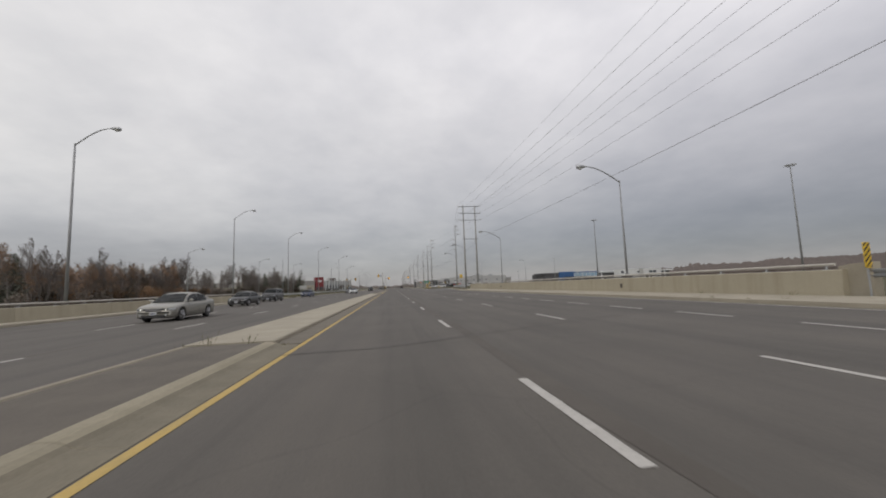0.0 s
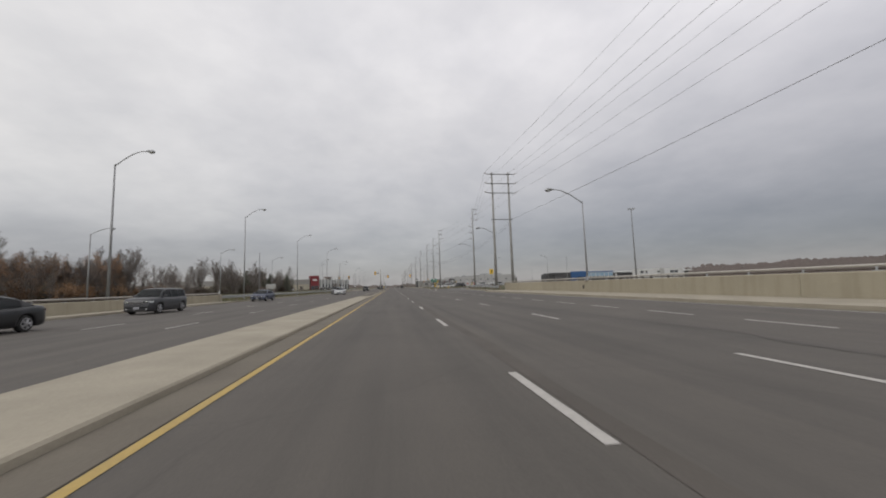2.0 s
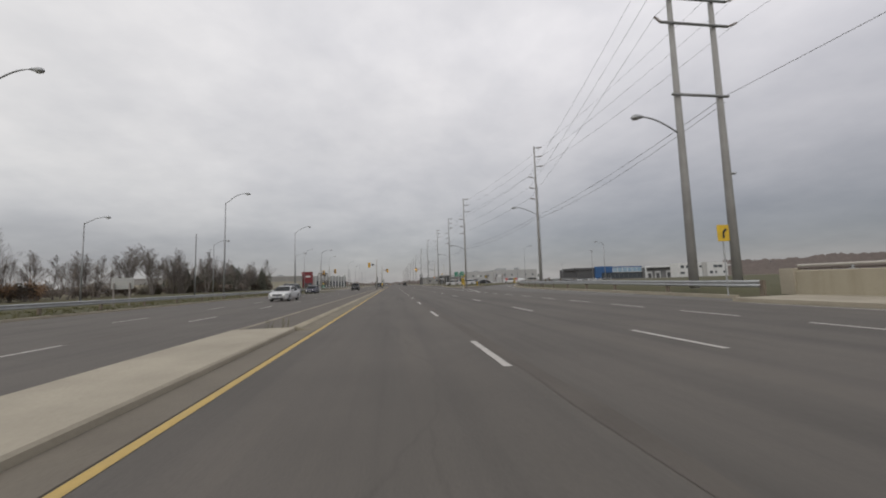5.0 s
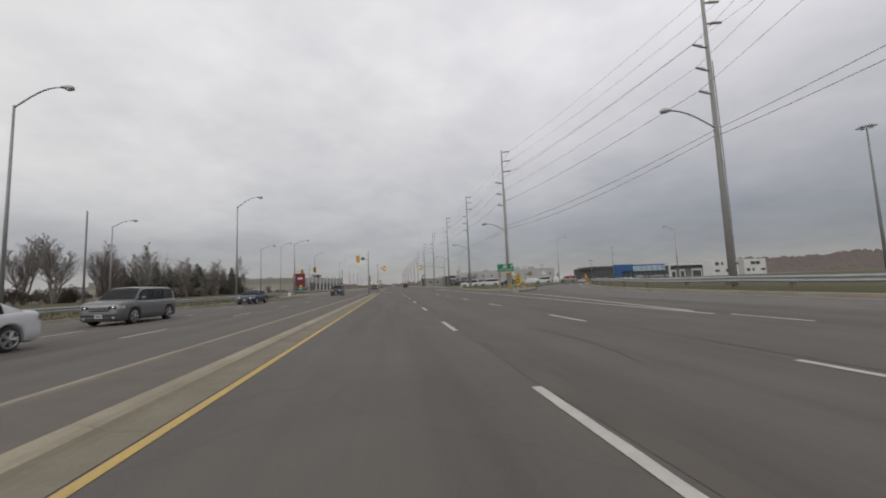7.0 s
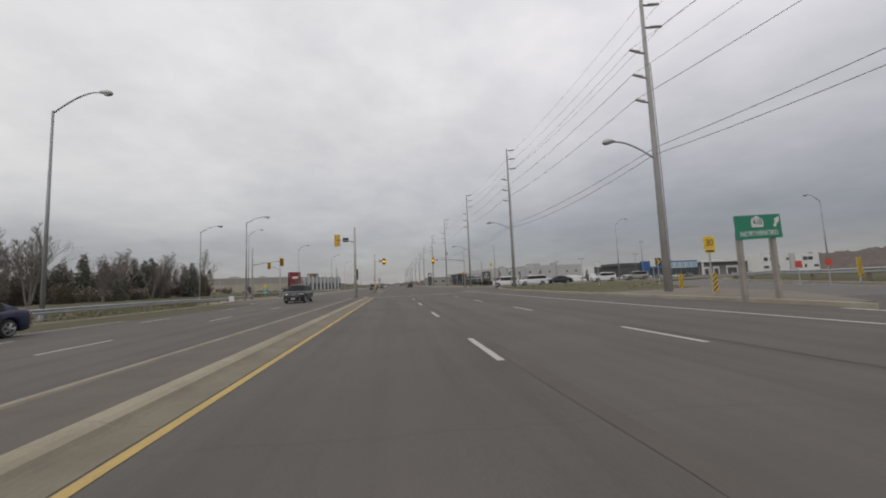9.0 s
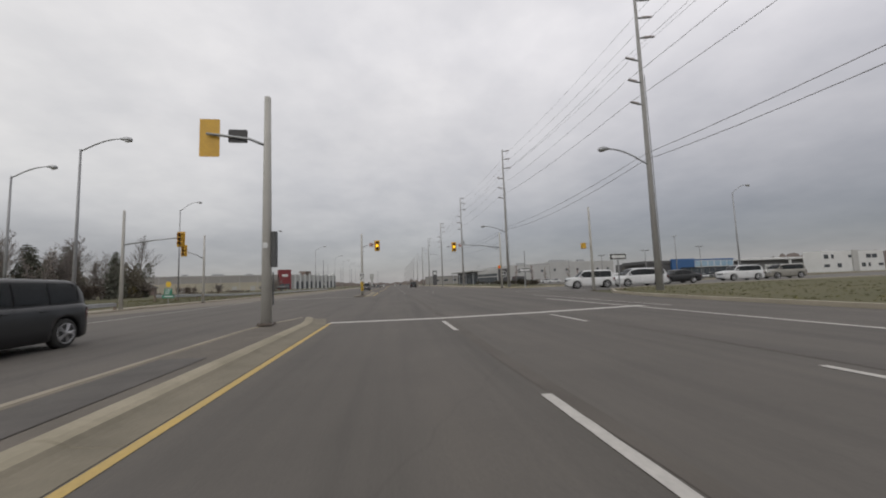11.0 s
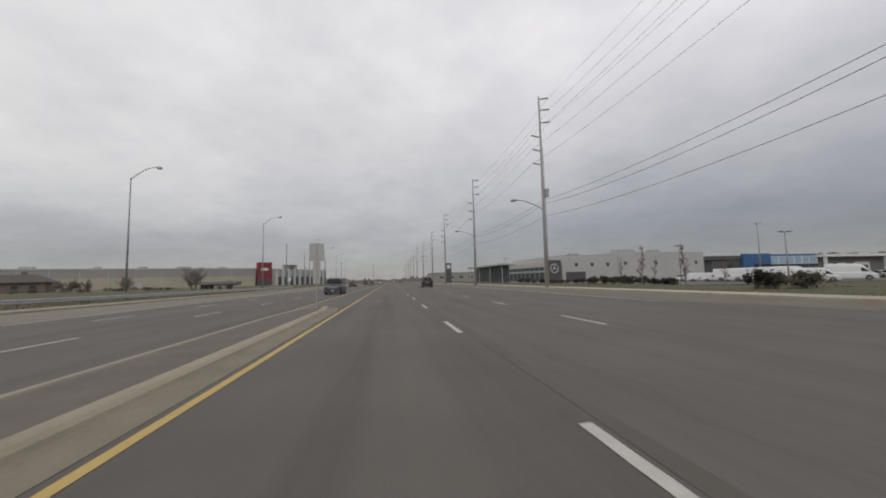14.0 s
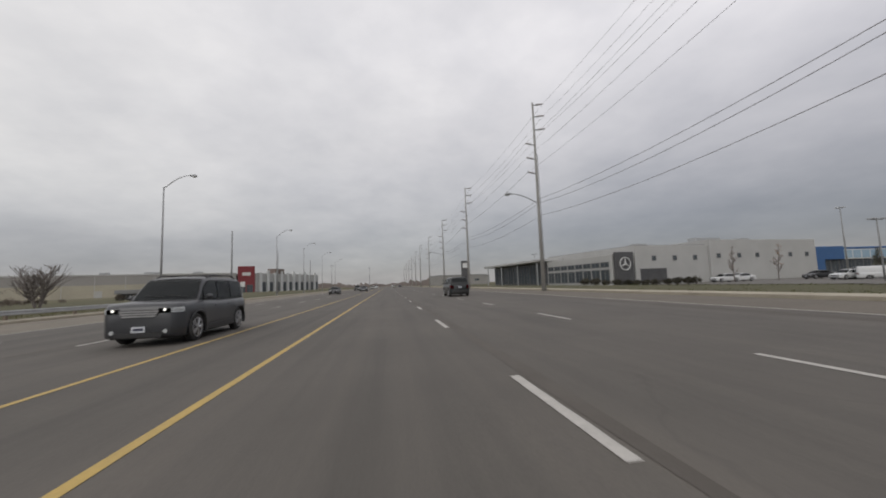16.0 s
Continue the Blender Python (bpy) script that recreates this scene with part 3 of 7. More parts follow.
tagged(mesh_object("island_grass", bm, GRASS), "dull green grass of the traffic island", "grass", kind="structure")
bm = bmesh.new()
ribbon(bm, steps(-40, 79, 5), lambda y: xr(y) + 0.225, lambda y: 16.8, 0.138, 0.16, cuts=())
tagged(mesh_object("pavement_bridge", bm, CONCRETE), "pale concrete walkway beside the bridge parapet", "pavement", kind="structure")
bm = bmesh.new()
ribbon(bm, steps(204, 600, 8), lambda y: xr(y) + 0.225, lambda y: xr(y) + 1.7, 0.138, 0.16, cuts=())
tagged(mesh_object("pavement_right", bm, CONCRETE), "pale concrete sidewalk beside the kerb", "pavement", kind="structure")
bm = bmesh.new()
ribbon(bm, steps(-40, 76, 5), lambda y: -21.7, lambda y: xl(y) - 0.225, 0.138, 0.16, cuts=())
tagged(mesh_object("pavement_left_bridge", bm, CONCRETE), "pale concrete walkway beside the bridge parapet", "pavement", kind="structure")
bm = bmesh.new()
ribbon(bm, steps(168, 420, 6), lambda y: xl(y) - 3.0, lambda y: xl(y) - 0.225, 0.10, 0.3, cuts=())
tagged(mesh_object("shoulder_left", bm, KERB_WORN), "gravelly grey shoulder behind the kerb", "shoulder", kind="structure")


# dark strip by the kerb: dirt together with the kerb face's shadow, as colour
bm = bmesh.new()
ribbon(bm, steps(-40, 79, 3), lambda y: xr(y) - 0.42 - 0.12 * noise.noise(Vector((y * 0.4, 3, 0))), lambda y: xr(y), 0.004, cuts=())
tagged(mesh_object("gutter_right_bridge", bm, GUTTER_DARK), "dark strip of gutter dirt and painted kerb shadow along the bridge", "gutter", kind="structure")


# ---- bridge parapets ----
def parapet(name, x, y0, y1, side, h, label):
    p = tagged(new(name), label, "parapet", kind="structure")
    p.location = (x, 0, gz(x) + 0.1)
    n = int((y1 - y0) / 6.2)
    bm = bmesh.new()
    prism(bm, [(-0.2, 0), (0.2, 0), (0.15, h - 0.04), (0.11, h), (-0.11, h), (-0.15, h - 0.04)], 0.007, (y1 - y0) / n - 0.007, "y")
    first = part("panel", bm, CONCRETE_STAINED, p, "weathered cream concrete panel")
    first.location.y = y0
    for i in range(1, n):
        o = first.copy()
        scene.collection.objects.link(o)
        o.location.y = y0 + (y1 - y0) * i / n
    bm = bmesh.new()
    tube(bm, [(0, y0 + 0.3, h + 0.2), (0, y1 - 0.3, h + 0.2)], 0.055, 8)
    part("rail", bm, RAIL_PAINT, p, "cream-painted tube rail")
    # thin dark tube that closes the gap between wall and top rail
    bm = bmesh.new()
    tube(bm, [(0.02, y0 + 0.3, h + 0.075), (0.02, y1 - 0.3, h + 0.075)], 0.035, 6)
    part("rail", bm, RUST, p, "dark thin tube filling the gap below the top rail")
    bm = bmesh.new()
    tube(bm, [(0, 0, h - 0.02), (0, 0, h + 0.16)], [0.05, 0.035], 6)
    box(bm, -0.09, 0.09, -0.12, 0.12, h - 0.003, h + 0.02)
    first = part("rail_post", bm, GALV, p)
    first.location.y = y0 + 0.6
    for i in range(1, int((y1 - y0) / 2.4)):
        o = first.copy()
        scene.collection.objects.link(o)
        o.location.y = y0 + 0.6 + i * 2.4
    for yy in (25.7, 56.7) if side > 0 else ():
        bm = bmesh.new()
        box(bm, -0.215, -0.15, yy - 0.13, yy + 0.13, 0.3, 0.62)
        bevel(bm, 0.012)
        part("junction_box", bm, RUST, p, "small rust-brown cover plate")
    for yy in (y0, y1):
        bm = bmesh.new()
        if side > 0 and yy == y0:
            prism(bm, [(yy - 0.75, 0), (yy + 0.3, 0), (yy + 0.3, h + 0.12), (yy - 0.1, h + 0.2), (yy - 0.75, h + 0.24)], 0.1, 0.5, "x")
        else:
            box(bm, -0.26, 0.26, yy - 0.3, yy + 0.3, 0, h + 0.1)
        bevel(bm, 0.03)
        part("end_block", bm, CONCRETE, p, "concrete end block")
    return p


parapet("parapet_right", 17.0, 11.9, 79.5, 1, 1.02, "weathered cream concrete bridge parapet with a tube rail on top")
parapet("parapet_left", -21.9, -40, 77.0, -1, 0.86, "weathered cream concrete bridge parapet with a tube rail on top")


# ---- guard rails ----
def guard_rail(pts, label, lift=0.0):
    g = thing("guard_rail", label, "guard rail", "guard rails")
    pts = [Vector((x, y, bank(x, y) + lift)) for x, y in pts]
    bm = bmesh.new()
    prof = [(0.0, 0.42), (0.05, 0.46), (0.05, 0.5), (0.0, 0.55), (0.0, 0.59), (0.05, 0.64), (0.05, 0.68), (0.0, 0.73)]
    rows = []
    for i, p in enumerate(pts):
        d = (pts[min(i + 1, len(pts) - 1)] - pts[max(i - 1, 0)]).normalized()
        s = Vector((-d.y, d.x, 0)) * (1 if p.x > 0 else -1)
        rows.append([bm.verts.new(p + s * (a + 0.1) + Vector((0, 0, z))) for a, z in prof] +
                    [bm.verts.new(p + s * (a + 0.094) + Vector((0, 0, z))) for a, z in prof[::-1]])
    for r0, r1 in zip(rows, rows[1:]):
        for k in range(16):
            bm.faces.new((r0[k], r0[(k + 1) % 16], r1[(k + 1) % 16], r1[k]))
    bm.faces.new(rows[0])
    bm.faces.new(rows[-1][::-1])
    part("beam", bm, GALV, g, "galvanised corrugated beam", True)
    bm = bmesh.new()
    box(bm, -0.07, 0.07, -0.09, 0.09, -0.55, 0.72)
    box(bm, -0.1, 0.1, -0.05, 0.05, 0.45, 0.7)
    first = None
    acc = 0.0
    last = pts[0]
    for p in pts:
        acc += (p - last).length
        last = p
        if first is None or acc >= 3.6:
            acc = 0.0
            o = part("post", bm, WOOD_POST, g, "weathered wooden post") if first is None else first.copy()
            if first is None:
                first = o
            else:
                scene.collection.objects.link(o)
            o.location = p
    return g


guard_rail([(lerp([(77, -21.9), (112, -21.2), (126, -20.4), (140, -19.5), (160, -19.2), (170, -20.4), (184, -21.9)], y), y) for y in steps(77.6, 184, 1.2)], "long galvanised guard rail on posts along the grass verge")
guard_rail([(lerp([(198, -27.0), (215, -24.5), (262, -22.6), (290, -22.9)], y), y) for y in steps(198, 290, 1.2)], "galvanised guard rail on posts beside the far verge")
guard_rail([(Vector(p) + Vector((0.9, -0.4))).to_tuple() for p in OUT[:-6]], "galvanised guard rail curving along the exit ramp", 0.08)
guard_rail([(17.25, y) for y in steps(-20, 11.3, 1.2)], "galvanised guard rail before the bridge parapet", 0.42)
guard_rail([(lerp([(135, 29.0), (141, 33.0), (146, 42)], y), y) for y in steps(134, 146, 0.8)], "galvanised guard rail on the outer side of the ramp")


# ---- street lamps ----
def street_lamp(x, y, h, reach, rise, label, base_z=None, material_=LAMP_STEEL, foot=True, stout=1.0):
    """A tapered pole with a curved arm over the road and a cobra head. reach < 0: the arm goes to the left."""
    z0 = bank(x, y) if base_z is None else base_z
    l = thing("street_lamp", label, "street lamp", "street lamps", pose(x, y, z0))
    top = h - z0
    bm = bmesh.new()
    tube(bm, [(0, 0, 0), (0, 0, top * 0.5), (0, 0, top)], [0.115 * stout, 0.09 * stout, 0.06 * stout], 10)
    part("pole", bm, material_, l, "tapered grey steel pole", True)
    if foot:
        bm = bmesh.new()
        box(bm, -0.2, 0.2, -0.2, 0.2, 0, 0.06)
        tube(bm, [(0, 0, 0.06), (0, 0, 0.35)], [0.17, 0.15], 10)
        part("base", bm, material_, l, "bolted steel base")
    bm = bmesh.new()
    ax = [(reach * s, 0, top + rise * math.sin(s * math.pi / 2) - 0.15) for s in steps(0, 1, 0.125)]
    tube(bm, ax, [0.045] * 6 + [0.04, 0.035, 0.03], 6)
    part("arm", bm, material_, l, "curved steel arm", True)
    bm = bmesh.new()
    sgn = 1 if reach > 0 else -1
    tube(bm, [(reach - sgn * 0.05, 0, top + rise - 0.15), (reach + sgn * 0.1, 0, top + rise - 0.14), (reach + sgn * 0.4, 0, top + rise - 0.17),
              (reach + sgn * 0.62, 0, top + rise - 0.2), (reach + sgn * 0.72, 0, top + rise - 0.2)], [0.05, 0.1, 0.17, 0.15, 0.05], 10)
    head = part("luminaire", bm, GALV, l, "grey cobra-head luminaire", True)
    bm = bmesh.new()
    bmesh.ops.create_uvsphere(bm, u_segments=10, v_segments=6, radius=0.15, matrix=Matrix.Translation((reach + sgn * 0.42, 0, top + rise - 0.28)) @ Matrix.Diagonal((1.3, 0.9, 0.7, 1)))
    part("lens", bm, SIGN_WHITE, head, "clear lamp lens", True)
    return l


LEFT = "tall grey steel street lamp with a curved arm over the road"
for x, y, h in ((-24.2, 31.6, 13.3), (-24.3, 61.6, 12.9), (-23.6, 89.8, 13.4), (-22.5, 119.6, 13.1), (-20.1, 146.9, 12.6),
                (-33.5, 215.2, 14.4), (-28.9, 243.3, 13.6), (-23.2, 270.2, 12.5), (-23.5, 312, 12.8), (-23.5, 338, 12.8), (-23.5, 368, 12.8), (-23.5, 402, 12.8)):
    street_lamp(x, y, h, 2.5, 1.4, LEFT)
street_lamp(-17.9 - 2.5, 178.0, 11.0, 2.4, 0.9, "grey steel street lamp at the signals")
for x, y, h in ((-37.7, 150.9, 10.9), (-28.8, 183.0, 10.6), (-40, 120, 10.5), (-42, 84, 10.0)):
    street_lamp(x, y, h, 2.4, 0.9, "slim grey steel street lamp beside the slip road")
for x, y, h in ((17.3, 25.6, 8.7), (16.9, 56.1, 8.3)):
    street_lamp(x, y, h, -2.7, 1.2, "grey steel street lamp mounted on the bridge parapet", base_z=gz(16.6) + 1.12, stout=0.7)
street_lamp(48, 196.5, 12.5, 2.2, 1.2, "grey steel street lamp beside the ramp")
street_lamp(62, 168, 11, -2.0, 1.0, "slim grey steel street lamp beside the ramp")


def mast(x, y, h, label):
    l = thing("high_mast_light", label, "mast light", "mast lights", pose(x, y, bank(x, y)))
    bm = bmesh.new()
    tube(bm, [(0, 0, 0), (0, 0, h * 0.5), (0, 0, h)], [0.28, 0.2, 0.12], 10)
    part("pole", bm, POLE_GREY, l, "slender tapered pole", True)
    bm = bmesh.new()
    ring = [(0.8 * math.cos(a), 0.8 * math.sin(a), h - 0.1) for a in steps(0, math.tau, math.tau / 12)]
    tube(bm, ring, 0.06, 6, False)
    for a in (0, 1.57, 3.14, 4.71):
        tube(bm, [(0, 0, h - 0.2), (0.8 * math.cos(a), 0.8 * math.sin(a), h - 0.1)], 0.04, 5)
    part("ring", bm, POLE_GREY, l)
    bm = bmesh.new()
    tube(bm, [(0, 0, -0.05), (0, 0, 0.15), (0, 0, 0.3)], [0.38, 0.3, 0.12], 8)
    first = part("floodlight", bm, GALV, l, "round grey floodlight")
    first.location = (1.05, 0, h - 0.25)
    for i in range(1, 6):
        o = first.copy()
        scene.collection.objects.link(o)
        o.location = (1.05 * math.cos(i * math.tau / 6), 1.05 * math.sin(i * math.tau / 6), h - 0.25)


mast(87, 149, 26.4, "tall grey high-mast light with a ring of floodlights")
mast(108, 85.1, 29.8, "tall grey high-mast light with a ring of floodlights")
mast(150, 330, 22, "tall grey high-mast light with a ring of floodlights")


# ---- utility poles and wires ----
def cable(bm, a, b, sag, r=0.02, n=14):
    a, b = Vector(a), Vector(b)
    pts = []
    for i in range(n + 1):
        t = i / n
        p = a.lerp(b, t)
        p.z -= sag * 4 * t * (1 - t)
        pts.append(p)
    tube(bm, pts, r, 4, False)


def cross_bar(bm, x0, x1, z, up_=0.0, r=0.06):
    tube(bm, [(x0, 0, z), (x1, 0, z + up_)], r, 6)


def insulator(bm, p, q):
    p, q = Vector(p), Vector(q)
    n = 5
    pts, rad = [], []
    for i in range(n * 2 + 1):
        pts.append(p.lerp(q, i / (n * 2)))
        rad.append(0.035 if i % 2 == 0 else 0.085)
    tube(bm, pts, rad, 6)


# arms of a line pole: height below the top, side (+1 towards the right), length
ARMS = ((0.25, 1, 1.1), (1.5, 1, 1.15), (2.9, 1, 1.2), (4.5, -1, 1.0), (6.0, -1, 0.95), (7.5, -1, 0.9))


def utility_pole(x, y, h, lamp=None, box_=False):
    """A tall round line pole with six insulated arms, and perhaps a street lamp arm or a transformer box on it."""
    z0 = bank(x, y)
    l = thing("utility_pole", "tall grey utility pole with insulator arms" + (" and street lamp" if lamp else ""), "utility pole", "utility poles", pose(x, y, z0))
    H = h - z0
    bm = bmesh.new()
    tube(bm, [(0, 0, 0), (0, 0, H * 0.4), (0, 0, H)], [0.2, 0.155, 0.09], 12)
    part("pole", bm, POLE_CONC, l, "tapered spun-concrete pole", True)
    ends = []
    for drop, side, ln in ARMS:
        bm = bmesh.new()
        z = H - drop
        tube(bm, [(0, 0, z), (side * ln * 0.45, 0, z + 0.02), (side * ln, 0, z + 0.12)], [0.06, 0.05, 0.04], 6)
        a = part("arm", bm, POLE_GREY, l, "short steel insulator arm", True)
        bm = bmesh.new()
        insulator(bm, (side * ln * 0.35, 0, z + 0.08), (side * ln * 1.02, 0, z + 0.16))
        part("insulator", bm, PORCELAIN, a, "ribbed brown insulator")
        ends.append(Vector((x + side * ln, y, z0 + z + 0.16)))
    if lamp:
        lh, reach = lamp[:2]
        rise = lamp[2] if len(lamp) > 2 else 1.0
        bm = bmesh.new()
        tube(bm, [(reach * s, 0, lh - z0 + rise * math.sin(s * math.pi / 2) - 0.1) for s in steps(0, 1, 0.125)], 0.045, 6)
        part("lamp_arm", bm, LAMP_STEEL, l, "curved steel lamp arm", True)
        bm = bmesh.new()
        zt = lh - z0 + rise - 0.1
        tube(bm, [(reach + 0.05, 0, zt), (reach - 0.1, 0, zt + 0.02), (reach - 0.4, 0, zt - 0.02), (reach - 0.62, 0, zt - 0.06), (reach - 0.72, 0, zt - 0.06)], [0.05, 0.1, 0.17, 0.15, 0.05], 10)
        part("luminaire", bm, GALV, l, "grey cobra-head luminaire", True)
    if box_:
        bm = bmesh.new()
        box(bm, 0.2, 0.6, -0.2, 0.2, 9.6, 10.5)
        bevel(bm, 0.03)
        part("transformer_box", bm, GALV, l, "small grey transformer box")
    bm = bmesh.new()
    tube(bm, [(0.22, -0.1, 0.0), (0.2, -0.1, H * 0.42), (0.16, -0.08, H * 0.72)], 0.025, 5)
    part("ground_wire", bm, CABLE, l)
    return ends


poles = []
for x, y, h, lp, bx in ((19.85, 113.8, 19.7, (10.1, -2.95, 1.05), False), (15.0, 141.1, 18.6, (7.85, -2.45, 1.0), False), (16.5, 172.0, 19.8, (8.35, -2.7, 1.05), False),
                        (17.05, 204.0, 21.0, (8.4, -3.1), False), (16.1, 234.2, 20.7, (8.45, -2.85), True), (15.2, 262.9, 19.5, (9.0, -2.8), False),
                        (14.2, 292.6, 18.4, None, False), (14.2, 322, 17.7, (8.4, -2.9), False), (13.8, 352, 17.2, None, False), (13.3, 381, 17.4, None, False),
                        (13.6, 412, 17.5, (8.4, -2.9), False), (13.8, 445, 17.5, None, False), (14, 480, 17.6, None, False), (14.2, 520, 18, None, False), (14.5, 565, 18, None, False)):
    poles.append((x, y, utility_pole(x, y, h, lp, bx)))


def h_frame(y, label):
    z0 = bank(19, y)
    l = thing("h_frame_pole", label, "utility pole", "utility poles", pose(0, y, z0))
    for x in (16.85, 19.65):
        bm = bmesh.new()
        tube(bm, [(x, 0, 0), (x, 0, 8), (x, 0, 19.75 - z0)], [0.25, 0.2, 0.13], 12)
        part("pole", bm, POLE_CONC, l, "tapered round pole", True)
    for z in (19.4, 17.8, 16.2, 11.75):
        bm = bmesh.new()
        a, b = (16.0, 20.5) if z > 12 else (16.35, 20.05)
        tube(bm, [(a, -0.2, z - z0), (b, -0.2, z - z0)], 0.08, 6)
        part("cross_arm", bm, POLE_GREY, l, "horizontal steel cross arm", True)
    ends = []
    for z in (19.4, 17.8, 16.2):
        for x, o in ((16.0, -0.5), (20.5, 0.5)):
            bm = bmesh.new()
            insulator(bm, (x, -0.2, z - z0), (x + o, -0.35, z - z0 + 0.18))
            part("insulator", bm, PORCELAIN, l, "ribbed brown insulator")
            ends.append(Vector((x + o, y - 0.35, z + 0.18)))
    return ends


def frame_lamp(y):
    l = [o for o in scene.objects if o.name.startswith("h_frame_pole")][0]
    z0 = l.location.z
    bm = bmesh.new()
    tube(bm, [(16.85 - 2.4 * s, 0, 9.4 - z0 + 1.0 * math.sin(s * math.pi / 2)) for s in steps(0, 1, 0.125)], 0.045, 6)
    part("lamp_arm", bm, LAMP_STEEL, l, "curved steel lamp arm", True)
    bm = bmesh.new()
    zt = 10.4 - z0
    tube(bm, [(14.55, 0, zt), (14.4, 0, zt + 0.02), (14.1, 0, zt - 0.02), (13.88, 0, zt - 0.06), (13.78, 0, zt - 0.06)], [0.05, 0.1, 0.17, 0.15, 0.05], 10)
    part("luminaire", bm, GALV, l, "grey cobra-head luminaire", True)


hy = h_frame(84.6, "tall twin-pole frame with four cross arms carrying power lines")
frame_lamp(84.6)
hb = h_frame(-75, "tall twin-pole frame with four cross arms carrying power lines")

wire_rows = []
for a, b in zip(hb, hy):
    wire_rows.append((a, b, 2.6))
order = (1, 3, 5, 0, 2, 4)
for k in range(6):
    wire_rows.append((hy[order[k]], poles[0][2][k], 0.35))
for (x0, y0, e0), (x1, y1, e1) in zip(poles[:-1], poles[1:]):
    for k in range(6):
        wire_rows.append((e0[k], e1[k], 0.4))
low = [(19.9, -75, 12.2), (19.9, 84.5, 11.8), (19.75, 113.9, 9.9), (14.95, 140.9, 8.4), (16.1, 171.6, 8.9), (17.2, 204.0, 9.2), (16.25, 234.2, 9.4), (15.35, 262.9, 9.4),
       (14.35, 292.6, 9.2), (14.35, 322, 9.2), (13.95, 352, 9.2), (13.45, 381, 9.2), (13.75, 412, 9.2)]
for i, (a, b) in enumerate(zip(low, low[1:])):
    wire_rows.append((a, b, 1.6 if i == 0 else 0.5))
    if i > 0:
        wire_rows.append(((a[0], a[1], a[2] - 0.35), (b[0], b[1], b[2] - 0.4), 0.7))
    if i >= 5:
        wire_rows.append(((a[0], a[1], a[2] - 1.7), (b[0], b[1], b[2] - 1.7), 0.6))
for a, b, sag in wire_rows:
    bm = bmesh.new()
    cable(bm, a, b, sag, 0.017 if a[2] < 13 else 0.012)
    tagged(mesh_object("power_line", bm, CABLE), "thin dark power line strung between poles", "cable", "power lines")


def plain_pole(x, y, h, r=0.12, arm=None):
    l = thing("line_pole", "slim bare grey wooden line pole", "utility pole", "plain poles", pose(x, y, bank(x, y)))
    bm = bmesh.new()
    tube(bm, [(0, 0, 0), (0, 0, h)], [r, r * 0.65], 8)
    part("pole", bm, POLE_GREY, l, "", True)
    if arm:
        bm = bmesh.new()
        box(bm, -1.0, 1.0, -0.06, 0.06, h - 0.9, h - 0.75)
        part("cross_arm", bm, POLE_GREY, l)


for x, y, h in ((-42.1, 152.6, 13.4), (20.1, 205.2, 5.5), (-24.6, 291.5, 10.9), (-31, 340, 12), (-30, 380, 12), (-29, 430, 13), (-12, 480, 14)):
    plain_pole(x, y, h, 0.1 if h < 7 else 0.15, None if y < 400 else True)


# ---- signals and signs ----
def text_mesh(name, body, size, m, mat, parent, label=""):
    """Flat lettering with a little depth, facing back along the road."""
    cu = bpy.data.curves.new(name, "FONT")
    cu.body, cu.size, cu.extrude, cu.align_x, cu.align_y = body, size, 0.004, "CENTER", "CENTER"
    tmp = bpy.data.objects.new(name, cu)
    me = bpy.data.meshes.new_from_object(tmp)
    bpy.data.objects.remove(tmp)
    me.materials.append(mat)
    ob = new(name, me)
    ob.parent = parent
    ob.matrix_basis = m @ pose(0, 0, 0, 90, 0, 0)
    return ob


def board(w, h, d=0.02, r=0.05):
    """A sheet sign with rounded corners, centred, facing -y."""
    bm = bmesh.new()
    pts = []
    for cx, cz, a0 in ((w / 2 - r, h / 2 - r, 0), (-w / 2 + r, h / 2 - r, 90), (-w / 2 + r, -h / 2 + r, 180), (w / 2 - r, -h / 2 + r, 270)):
        pts += [(cx + r * math.cos(radians(a0 + k * 30)), cz + r * math.sin(radians(a0 + k * 30))) for k in range(4)]
    prism(bm, pts, -d / 2, d / 2, "y")
    return bm


def post(parent, x, h, r=0.03, mat=GALV, name="post", square=False):
    bm = bmesh.new()
    if square:
        box(bm, x - r, x + r, 0.03, 0.03 + 2 * r, 0, h)
        bevel(bm, 0.01)
    else:
        tube(bm, [(x, 0.04, 0), (x, 0.04, h)], r, 8)
    return part(name, bm, mat, parent)


def stripes(parent, w, h, z, step=0.2, width=0.085, y=-0.016, lean=1):
    """Black slanting bars on a hazard board, cut at its edges."""
    bm = bmesh.new()
    k = -h / 2 - w
    while k < h / 2 + w:
        def clip(x):
            a = k + lean * x
            return max(-h / 2 + 0.02, min(h / 2 - 0.02, a)), max(-h / 2 + 0.02, min(h / 2 - 0.02, a + width))
        xs = steps(-w / 2 + 0.015, w / 2 - 0.015, w / 6)
        for x0, x1 in zip(xs, xs[1:]):
            (a0, b0), (a1, b1) = clip(x0), clip(x1)
            if b0 - a0 > 0.004 or b1 - a1 > 0.004:
                vs = [bm.verts.new((x, y, z + zz)) for x, zz in ((x0, a0), (x1, a1), (x1, b1), (x0, b0))]
                bm.faces.new(vs)
        k += step
    return part("stripes", bm, BLACK, parent, "black slanting stripes")


